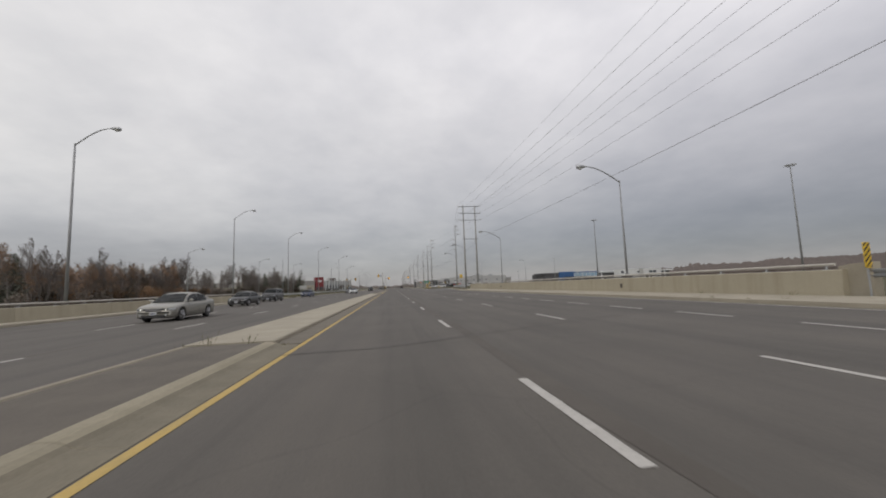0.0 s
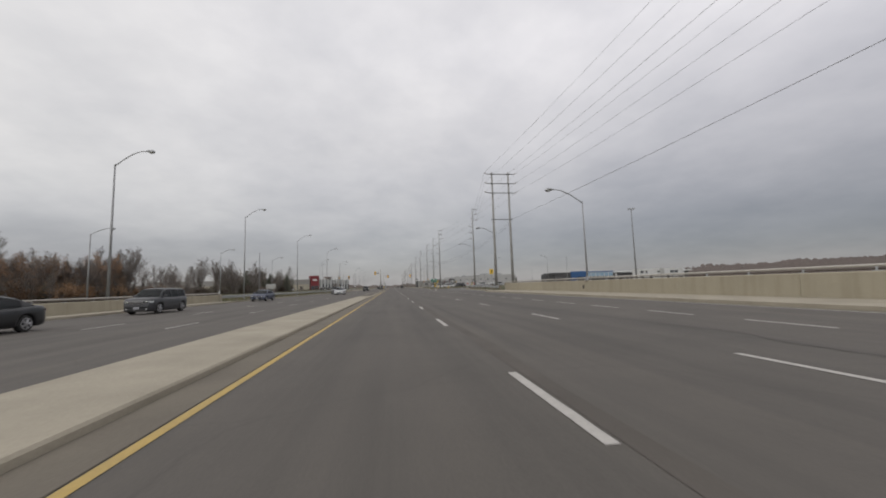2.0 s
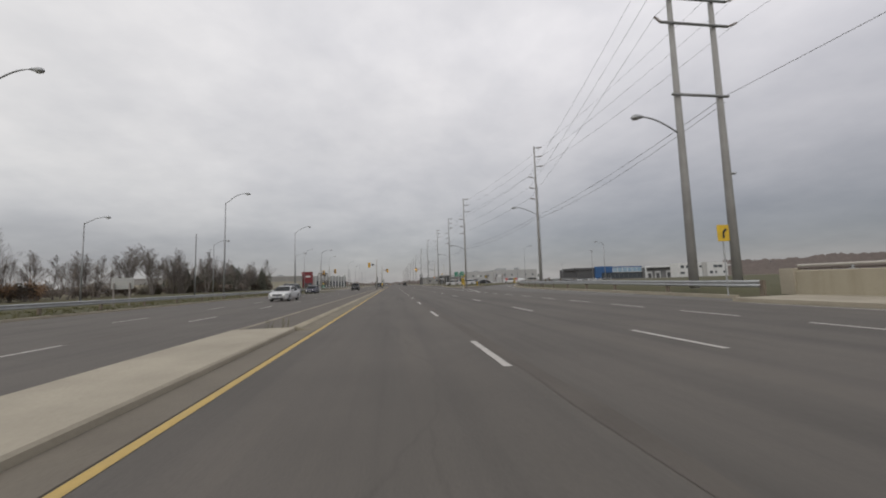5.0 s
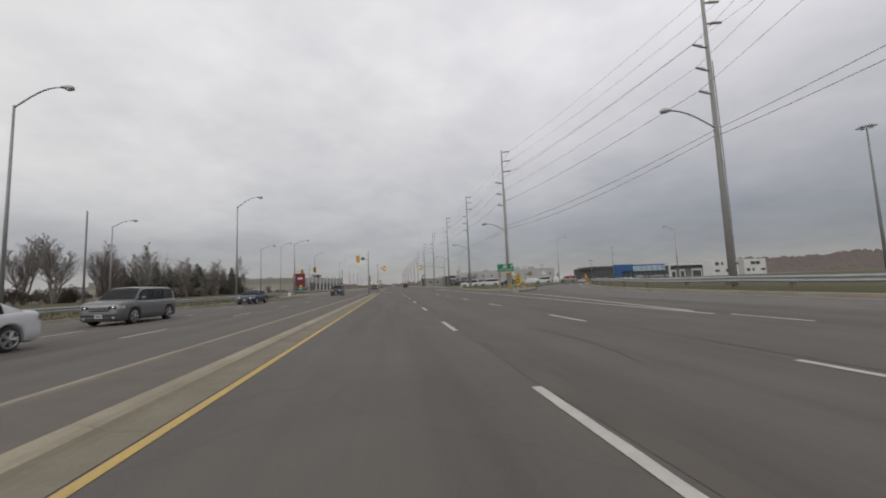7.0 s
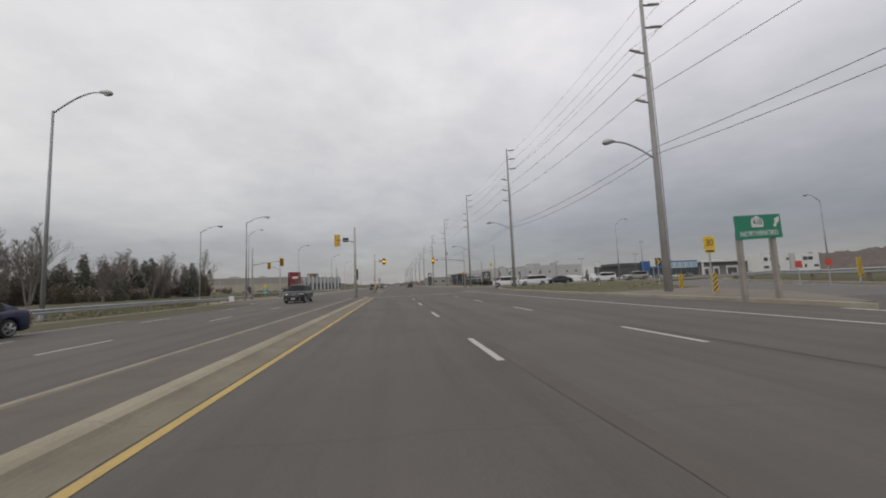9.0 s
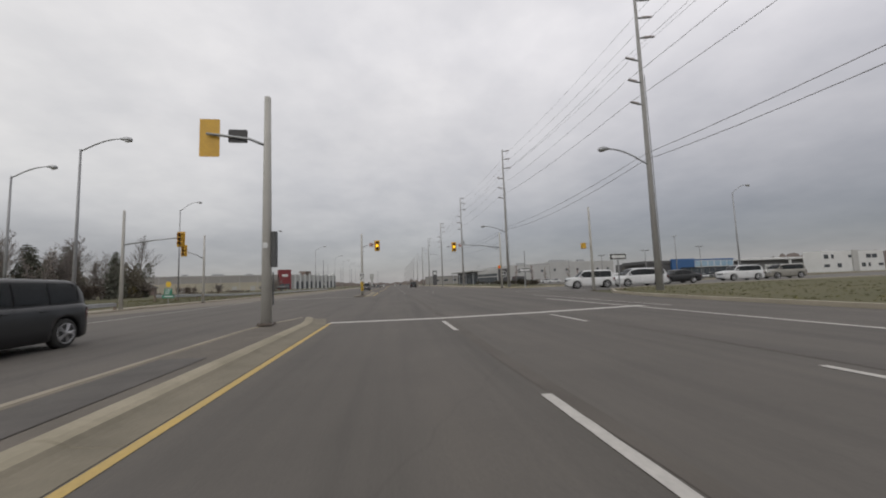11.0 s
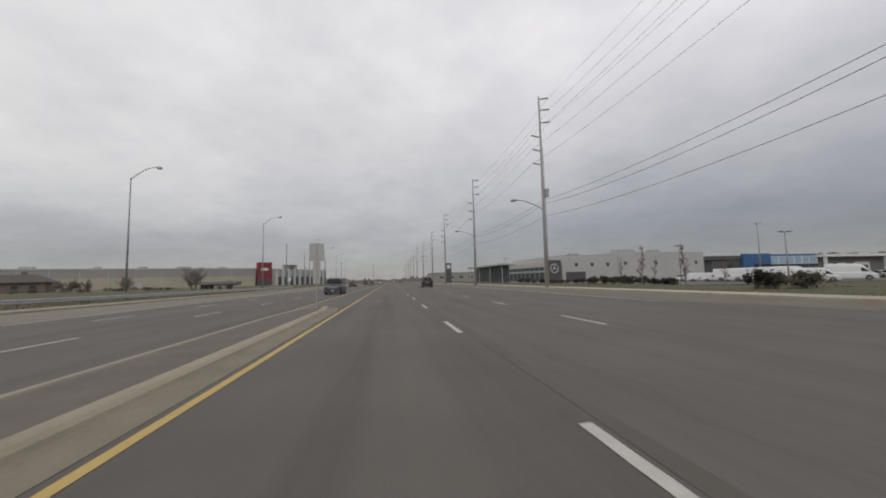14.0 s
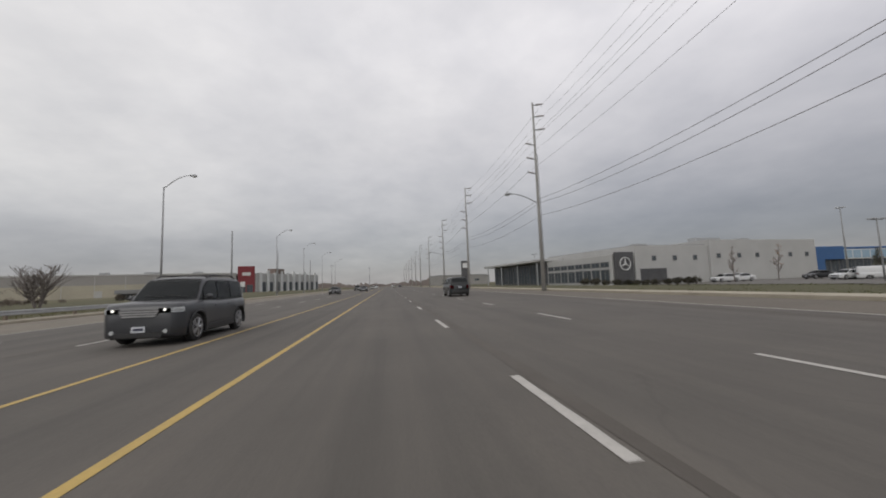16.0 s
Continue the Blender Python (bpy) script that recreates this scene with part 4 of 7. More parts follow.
def hazard_marker(x, y, z, w=0.32, h=0.95, lean=1, label="yellow hazard marker with black slanting stripes on a post"):
    s = thing("hazard_marker", label, "road sign", "hazard markers", pose(x, y, gz(x) + 0.12))
    z -= gz(x) + 0.12
    post(s, 0, z + h / 2)
    bm = board(w, h)
    p = part("panel", bm, SIGN_YELLOW, s, "yellow striped panel")
    p.location.z = z
    stripes(s, w, h, z, lean=lean)
    return s


hazard_marker(13.75, 136.75, 0.78, 0.3, 0.85)
hazard_marker(17.85, 143.5, 0.78, 0.3, 0.88)
hazard_marker(16.85, 11.08, 1.77, 0.3, 0.92)
hazard_marker(24.6, 139.0, 1.2, 0.3, 1.0, -1)
s = thing("gore_marker", "yellow gore marker with black chevrons pointing up on a post", "road sign", "", pose(12.0, 128.9, gz(12)))
post(s, 0, 1.8, 0.035)
p = part("panel", board(0.54, 0.98), SIGN_YELLOW, s, "yellow panel")
p.location.z = 1.22
for z in (-0.44, -0.16, 0.12):
    bm = bmesh.new()
    prism(bm, [(-0.25, z), (0, z + 0.2), (0.25, z), (0.25, z + 0.13), (0, z + 0.33), (-0.25, z + 0.13)], -0.016, -0.0105, "y")
    part("chevron", bm, BLACK, p, "black chevron")

s = thing("guide_sign", "green highway guide sign with white lettering on two wooden posts", "road sign", "", pose(12.19, 133.15, gz(12) + 0.1))
for x in (-0.68, 0.6):
    post(s, x, 2.3, 0.07, GREY_POST, "post", True)
p = part("panel", board(2.2, 1.15, 0.03, 0.04), SIGN_GREEN, s, "green reflective panel")
p.location.z = 2.47
p.scale = (0.8, 1, 0.7)
p.rotation_euler.y = radians(-2)
bm = bmesh.new()
prism(bm, [(-0.27, -0.17), (0.27, -0.17), (0.29, 0.05), (0.22, 0.17), (0.08, 0.2), (0, 0.26), (-0.08, 0.2), (-0.22, 0.17), (-0.29, 0.05)], -0.03, -0.018, "y")
shield = part("shield", bm, SIGN_WHITE, p, "white route shield")
shield.location = (-0.05, 0, 0.2)
shield.scale = (1.0, 1, 1.3)
text_mesh("route_number", "410", 0.3, pose(-0.05, -0.034, 0.22) @ Matrix.Diagonal((1.0, 1, 1.5, 1)), BLACK, p)
text_mesh("lettering", "NORTH/NORD", 0.27, pose(0, -0.02, -0.33) @ Matrix.Diagonal((1.0, 1, 1.35, 1)), SIGN_WHITE, p)
bm = bmesh.new()
prism(bm, [(-0.1, -0.16), (-0.02, -0.2), (0.05, -0.02), (0.1, -0.06), (0.14, 0.16), (-0.06, 0.08), (-0.01, 0.04)], -0.03, -0.018, "y")
a = part("arrow", bm, SIGN_WHITE, p, "white slanting arrow")
a.location = (0.84, 0, 0.22)
a.scale = (1.3, 1, 1.4)

s = thing("advisory_sign", "yellow advisory speed sign reading 30 on a post", "road sign", "", pose(13.55, 136.6, gz(14) + 0.12))
post(s, 0, 2.55)
p = part("panel", board(0.6, 0.6), SIGN_YELLOW, s, "yellow panel")
p.location.z = 2.24
p.scale = (0.9, 1, 0.9)
p2 = part("tab", board(0.5, 0.15), SIGN_YELLOW, s, "yellow tab with a dark bar")
p2.location.z = 1.88
text_mesh("number", "30", 0.42, pose(0, -0.016, 0.0), BLACK, p)
bm = bmesh.new()
box(bm, -0.2, 0.2, -0.016, -0.011, -0.04, 0.04)
part("bar", bm, BLACK, p2)

s = thing("warning_sign", "small yellow warning sign on a post by the bridge end", "road sign", "", pose(15.0, 80.6, gz(15) + 0.1))
post(s, 0, 3.2)
p = part("panel", board(0.6, 0.75), SIGN_YELLOW, s, "yellow panel")
p.location.z = 2.85
bm = bmesh.new()
prism(bm, [(-0.05, -0.25), (0.05, -0.25), (0.05, 0.0), (0.2, 0.15), (0.12, 0.22), (-0.05, 0.05)], -0.016, -0.011, "y")
part("arrow", bm, BLACK, p)


def one_way(x, y, z, w, h, stout):
    s = thing("one_way_sign", "black one-way sign with a white arrow on a post", "road sign", "one-way signs", pose(x, y, gz(x)))
    post(s, 0, z - gz(x) + h / 2, 0.06 if stout else 0.04, POLE_GREY if stout else GALV)
    p = part("panel", board(w, h), SIGN_WHITE, s, "white-edged panel")
    p.location.z = z - gz(x)
    bm = bmesh.new()
    box(bm, -w / 2 + 0.03, w / 2 - 0.03, -0.014, -0.011, -h / 2 + 0.03, h / 2 - 0.03)
    part("field", bm, BLACK, p, "black field")
    bm = bmesh.new()
    k = h / 2
    prism(bm, [(-w * 0.44, 0), (-w * 0.25, k * 0.8), (-w * 0.25, k * 0.46), (w * 0.43, k * 0.46), (w * 0.43, -k * 0.46), (-w * 0.25, -k * 0.46), (-w * 0.25, -k * 0.8)], -0.019, -0.015, "y")
    part("arrow", bm, SIGN_WHITE, p, "white arrow pointing left")


one_way(17.35, 198.0, 2.5, 1.7, 0.48, False)
one_way(18.35, 178.9, 2.85, 1.45, 0.5, True)


def signal_head(parent, x, z, lit=-1, back=False, s=1.0, y=-0.12):
    """A vertical three-lens head with a yellow backboard. back: turned away from us."""
    bm = board(0.62 * s, 1.28 * s, 0.02, 0.03)
    p = part("signal_head", bm, SIGNAL_YELLOW, parent, "yellow three-lens signal head with backboard")
    p.matrix_basis = pose(x, y, z, 0, 0, 180 if back else 0)
    bm = bmesh.new()
    box(bm, -0.19 * s, 0.19 * s, -0.16, -0.011, -0.56 * s, 0.56 * s)
    bevel(bm, 0.03)
    part("housing", bm, SIGNAL_YELLOW, p, "yellow housing")
    for i in range(3):
        zz = (0.36 - 0.36 * i) * s
        bm = bmesh.new()
        bmesh.ops.create_uvsphere(bm, u_segments=16, v_segments=8, radius=0.15 * s, matrix=Matrix.Translation((0, -0.165, zz)) @ Matrix.Diagonal((1, 0.25, 1, 1)))
        part("lens", bm, AMBER_LIT if i == lit else LENS_DARK, p, "lit amber lens" if i == lit else "dark lens", True)
        bm = bmesh.new()
        rows = []
        for yy in (-0.16, -0.36):
            rows.append([bm.verts.new((0.165 * s * math.cos(a), yy, zz + 0.165 * s * math.sin(a))) for a in steps(radians(-35), radians(215), radians(250) / 12)])
        for k in range(len(rows[0]) - 1):
            bm.faces.new((rows[0][k], rows[0][k + 1], rows[1][k + 1], rows[1][k]))
        bmesh.ops.solidify(bm, geom=bm.faces[:], thickness=0.008)
        part("visor", bm, SIGNAL_YELLOW, p, "yellow visor")
    return p


def turn_ban(parent, x, z, s=0.6):
    p = part("turn_ban_sign", board(s, s), SIGN_WHITE, parent, "white turn-ban sign with a crossed arrow in a ring")
    p.location = (x, -0.14, z)
    bm = bmesh.new()
    ring = [(0.4 * s * math.cos(a), -0.014, 0.4 * s * math.sin(a)) for a in steps(0, math.tau, math.tau / 20)]
    tube(bm, ring, 0.03 * s / 0.6, 5, False)
    tube(bm, [(-0.28 * s, -0.014, 0.28 * s), (0.28 * s, -0.014, -0.28 * s)], 0.026 * s / 0.6, 5)
    part("ring", bm, RED, p, "red ring with a slash")
    bm = bmesh.new()
    prism(bm, [(-0.1 * s, -0.28 * s), (0, -0.28 * s), (0, 0.08 * s), (0.14 * s, 0.08 * s), (0.14 * s, 0.0), (0.28 * s, 0.13 * s), (0.14 * s, 0.26 * s), (0.14 * s, 0.18 * s), (-0.1 * s, 0.18 * s)], -0.013, -0.0105, "y")
    part("arrow", bm, BLACK, p)


def signal_pole(x, y, h, r, label, mat=SIGNAL_CONC, z0=None):
    z0 = gz(x) if z0 is None else z0
    s = thing("traffic_signal", label, "traffic signal", "traffic signals", pose(x, y, z0))
    bm = bmesh.new()
    tube(bm, [(0, 0, 0), (0, 0, h * 0.5), (0, 0, h - z0)], [r, r * 0.82, r * 0.62], 14)
    part("pole", bm, mat, s, "tapered round pole", True)
    bm = bmesh.new()
    box(bm, -r * 1.4, r * 1.4, -r * 1.4, r * 1.4, 0.0, 0.04)
    tube(bm, [(0, 0, 0.03), (0, 0, 0.07)], [r * 1.2, r * 1.1], 12)
    for bx in (-1, 1):
        for by in (-1, 1):
            tube(bm, [(bx * r * 1.15, by * r * 1.15, 0.03), (bx * r * 1.15, by * r * 1.15, 0.09)], 0.018, 6)
    part("base_plate", bm, RUST, s, "rusty bolted base plate")
    return s


# far median
s = signal_pole(-3.45, 196.0, 7.4, 0.16, "grey median signal pole with a lit amber head and arrow sign", z0=0.12)
bm = bmesh.new()
tube(bm, [(0, 0, 5.6), (0.5, -0.03, 5.85), (0.75, -0.05, 5.95), (1.8, -0.05, 5.98)], 0.04, 6)
part("arm", bm, GALV, s, "short bent steel arm", True)
turn_ban(s, 1.15, 5.9, 0.55)
signal_head(s, 1.82, 5.8, 1)
p = part("keep_right_sign", board(0.62, 1.02, 0.02, 0.06), SIGN_WHITE, s, "white keep-right sign with a curved black arrow")
p.location = (-0.02, -0.2, 2.12)
bm = bmesh.new()
prism(bm, [(-0.2, 0.34), (-0.02, 0.34), (-0.02, 0.12), (-0.11, 0.05), (-0.2, 0.12)], -0.016, -0.0105, "y")
tube(bm, [(-0.1, -0.014, -0.4), (-0.09, -0.014, -0.25), (0.05, -0.014, -0.1), (0.13, -0.014, 0.05), (0.14, -0.014, 0.25)], 0.045, 5)
prism(bm, [(0.03, 0.22), (0.25, 0.22), (0.14, 0.42)], -0.016, -0.0105, "y")
part("symbol", bm, BLACK, p, "black island and curved arrow")
p = part("hazard_panel", board(0.34, 1.05), SIGN_YELLOW, s, "yellow panel with black slanting stripes")
p.location = (-0.03, -0.19, 1.05)
stripes(p, 0.34, 1.05, 0, 0.2, 0.09, lean=-1)
bm = bmesh.new()
tube(bm, [(0.18 + 0.09 * math.cos(a), 0, 5.2 + 0.09 * math.sin(a)) for a in steps(0, math.tau, math.tau / 10)], 0.012, 4, False)
part("cable_loop", bm, CABLE, s)

# near median
s = signal_pole(-4.0, 163.5, 7.7, 0.165, "thick grey concrete median signal pole with a yellow signal head", z0=0.1)
bm = bmesh.new()
tube(bm, [(0, 0, 5.9), (-0.6, 0, 6.15), (-1.9, 0, 6.3)], 0.045, 6)
part("arm", bm, GALV, s, "short bent steel arm", True)
signal_head(s, -1.85, 6.2, back=True, y=0.1)
p = part("sign_box", board(0.6, 0.45), BLACK, s, "dark sign back")
p.location = (-0.95, 0.05, 6.25)
bm = bmesh.new()
box(bm, 0.15, 0.31, -0.08, 0.12, 1.85, 3.02)
bevel(bm, 0.03)
part("signal_back", bm, HOUSING, s, "dark signal housing seen from behind")
bm = bmesh.new()
box(bm, 0.18, 0.21, 0.0, 0.05, 0.62, 1.68)
part("sign_edge", bm, HOUSING, s, "sign board seen edge-on")
for z, w in ((2.55, 0.15),):
    p = part("sticker", board(w, w * 1.2, 0.006, 0.01), SIGN_WHITE, s, "torn paper sticker")
    p.location = (0.0, -0.172, z)

# far right mast arm
s = signal_pole(15.5, 202.3, 8.1, 0.15, "grey signal pole with a long mast arm and lit amber head", z0=0.2)
bm = bmesh.new()
tube(bm, [(0, 0, 5.75), (-2.5, -0.2, 6.05), (-5.2, -0.6, 6.18), (-7.0, -0.9, 6.2)], [0.07, 0.06, 0.05, 0.04], 8)
tube(bm, [(0, 0, 5.3), (-1.6, -0.12, 5.9)], 0.03, 6)
part("mast_arm", bm, GALV, s, "long curved mast arm", True)
h = signal_head(s, -6.9, 5.9, 1, y=-1.05)
turn_ban(s, -6.05, 6.1, 0.5)
s.children[-1].location.y = -0.95
bm = bmesh.new()
box(bm, -0.5, -0.14, -0.22, 0.05, 2.75, 3.2)
bevel(bm, 0.03)
p = part("pedestrian_signal", bm, SIGNAL_YELLOW, s, "small yellow pedestrian signal")
bm = bmesh.new()
box(bm, -0.44, -0.2, -0.226, -0.222, 2.82, 3.12)
part("lens", bm, RED_LIT, p, "lit orange-red lens")

# near right
s = signal_pole(15.55, 178.0, 6.8, 0.11, "slim grey signal pole with a small yellow signal box", z0=0.2)
bm = bmesh.new()
box(bm, -0.75, -0.45, -0.12, 0.2, 3.3, 3.75)
bevel(bm, 0.03)
part("pedestrian_signal", bm, SIGNAL_YELLOW, s, "small yellow pedestrian signal")
bm = bmesh.new()
for z in (3.36, 3.7):
    tube(bm, [(0, 0, z), (-0.5, 0.03, z)], 0.02, 5)
part("bracket", bm, GALV, s)

# left side of the crossing
s = signal_pole(-21.1, 196.4, 7.6, 0.14, "grey signal pole with a side-mounted yellow signal head")
bm = bmesh.new()
tube(bm, [(0, 0, 5.0), (-0.8, -0.3, 5.5), (-1.75, -0.6, 5.85)], 0.045, 6)
part("arm", bm, GALV, s, "bent steel arm", True)
signal_head(s, -1.75, 5.9, s=1.0, y=-0.7)
s = signal_pole(-22.0, 184.8, 8.2, 0.15, "grey signal pole with a mast arm and yellow signal head")
bm = bmesh.new()
tube(bm, [(0, 0, 5.4), (2.4, 0, 5.75), (4.5, 0, 5.95)], [0.07, 0.055, 0.04], 8)
part("mast_arm", bm, GALV, s, "rising mast arm", True)
signal_head(s, 4.5, 5.75, y=-0.15)
s = thing("direction_sign", "small green direction sign with a yellow marker above", "road sign", "", pose(-22.3, 191.9, gz(-22)) @ Matrix.Diagonal((0.72, 1, 0.82, 1)))
post(s, 0, 3.0)
p = part("lower_panel", board(1.5, 0.42), SIGN_GREEN, s, "lower green panel")
p.location.z = 1.15
bm = bmesh.new()
box(bm, -0.55, 0.6, -0.016, -0.011, -0.06, 0.06)
part("bar", bm, SIGN_WHITE, p, "white lettering bar")
p = part("panel", board(1.0, 0.7), SIGN_GREEN, s, "green panel")
p.location.z = 1.74
for k in range(3):
    bm = bmesh.new()
    box(bm, -0.38, 0.38 - 0.12 * k, -0.016, -0.011, 0.2 - k * 0.22 - 0.05, 0.2 - k * 0.22 + 0.05)
    part("bar", bm, SIGN_WHITE, p, "white lettering bar")
bm = bmesh.new()
prism(bm, [(0.4 * math.cos(a) * (1 if i % 2 else 0.8), 0.4 * math.sin(a) * (1 if i % 2 else 0.8)) for i, a in enumerate(steps(0, math.tau * 15 / 16, math.tau / 16))], -0.012, 0.012, "y")
p = part("marker", bm, SIGN_YELLOW, s, "yellow marker plate")
p.location.z = 2.62

# sign seen from behind on the far median
s = thing("median_sign", "two bare metal sign backs on a post in the median", "road sign", "", pose(-3.3, 215.0, 0.1))
post(s, 0, 3.0, 0.035)
p = part("upper_board", board(0.64, 0.82), SIGN_BACK, s, "bare metal square board")
p.location.z = 2.55
p = part("lower_board", board(0.34, 1.0), SIGN_BACK, s, "bare metal tall board")
p.location.z = 1.62
bm = bmesh.new()
tube(bm, [(0, -0.02, 0.7), (0, -0.02, 2.95)], 0.022, 6)
part("stiffener", bm, GALV, s)
for x, y, w, h, z in ((-19.9, 172, 0.6, 0.7, 0.5), (27, 158, 0.7, 0.7, 2.2), (22, 160, 0.6, 0.6, 2.4), (-26, 300, 0.8, 0.9, 2.2)):
    s = thing("roadside_sign", "plain grey sign board on a post beside the road", "road sign", "roadside signs", pose(x, y, bank(x, y)))
    post(s, 0, z)
    p = part("panel", board(w, h), SIGN_BACK if w > 1 else SIGN_WHITE, s)
    p.location.z = z

s = thing("rear_of_sign", "wide bare sign board seen from behind on two posts", "road sign", "", pose(-22.9, 100.9, bank(-22.9, 100.9)))
for x in (-0.62, 0.62):
    post(s, x, 1.95, 0.05, GREY_POST, "post", True)
p = part("panel", board(1.75, 0.95), SIGN_BACK, s, "bare weathered board")
p.location = (0, 0.16, 1.9)
for z in (-0.28, 0.28):
    bm = bmesh.new()
    box(bm, -0.82, 0.82, -0.03, -0.012, z - 0.03, z + 0.03)
    part("batten", bm, GALV, p, "flat steel batten")
s = thing("marker_post", "slim white marker post at the end of the parapet", "post", "", pose(-22.25, 77.9, bank(-22.25, 77.9)))
bm = bmesh.new()
prism(bm, [(-0.06, -0.03), (0.06, -0.03), (0.06, 0.03), (-0.06, 0.03)], -0.2, 1.35)
bevel(bm, 0.012)
part("blade", bm, SIGN_WHITE, s, "white plastic blade")

# boards by the ramp
for x, y, z in ((23.6, 141.2, 1.55), (25.7, 141.2, 1.6)):
    s = thing("red_board", "small red-orange board on a short post beside the ramp", "road sign", "red boards", pose(x, y, gz(x) - 0.05))
    post(s, 0, z - gz(x), 0.03)
    p = part("panel", board(0.45, 0.38), RED_BOARD, s, "red-orange panel")
    p.location.z = z - gz(x)
s = thing("chevron_sign", "black chevron sign with a yellow arrow on a post", "road sign", "", pose(21.4, 150.0, gz(21) + 0.1))
post(s, 0, 2.3)
p = part("panel", board(0.7, 0.8), BLACK, s, "black panel")
p.location.z = 1.95
p.scale = (0.7, 1, 0.75)
bm = bmesh.new()
prism(bm, [(-0.25, 0.3), (0.0, 0.3), (0.25, 0.0), (0.0, -0.3), (-0.25, -0.3), (0.0, 0.0)], -0.016, -0.0105, "y")
part("arrow", bm, SIGN_YELLOW, p, "yellow chevron")


# ---- vehicles ----
def paint(name, col, metal=0.3, rough=0.35):
    m = material(name, col, tuple(c * 0.9 for c in col), rough, metal, 1.5, 80.0, 0)
    m.node_tree.nodes["Principled BSDF"].inputs["Coat Weight"].default_value = 0.3
    return m


SILVER = paint("paint_silver_beige", (0.30, 0.29, 0.26), 0.4)
WHITE_CAR = paint("paint_white", (0.6, 0.61, 0.62), 0.0)
CHARCOAL = paint("paint_charcoal", (0.012, 0.013, 0.015), 0.0)
DARKGREY = paint("paint_dark_grey", (0.052, 0.054, 0.06), 0.2)
BLUE_CAR = paint("paint_steel_blue", (0.02, 0.035, 0.085), 0.2)
NAVY = paint("paint_navy", (0.008, 0.011, 0.045), 0.1)
GREYCAR = paint("paint_mid_grey", (0.17, 0.175, 0.18), 0.5)
GLASS = material("tinted_glass", (0.03, 0.034, 0.036), (0.024, 0.028, 0.03), 0.06, 0, 2.0, 20.0, 0)
TYRE = material("tyre_rubber", (0.022, 0.022, 0.022), (0.032, 0.031, 0.03), 0.9, 0, 8.0, 60.0, 0.1)
RIM = material("alloy_rim", (0.45, 0.45, 0.46), (0.35, 0.35, 0.36), 0.35, 0.7, 8.0, 40.0, 0)
LAMP_GLASS = material("clear_lamp", (0.6, 0.62, 0.62), (0.45, 0.47, 0.48), 0.12, 0.2, 8.0, 40.0, 0)
TAIL = material("tail_lamp", (0.17, 0.008, 0.01), (0.12, 0.006, 0.008), 0.2, 0, 8.0, 40.0, 0)
PLATE = material("plate", (0.6, 0.62, 0.66), (0.5, 0.52, 0.56), 0.5, 0, 8.0, 40.0, 0)

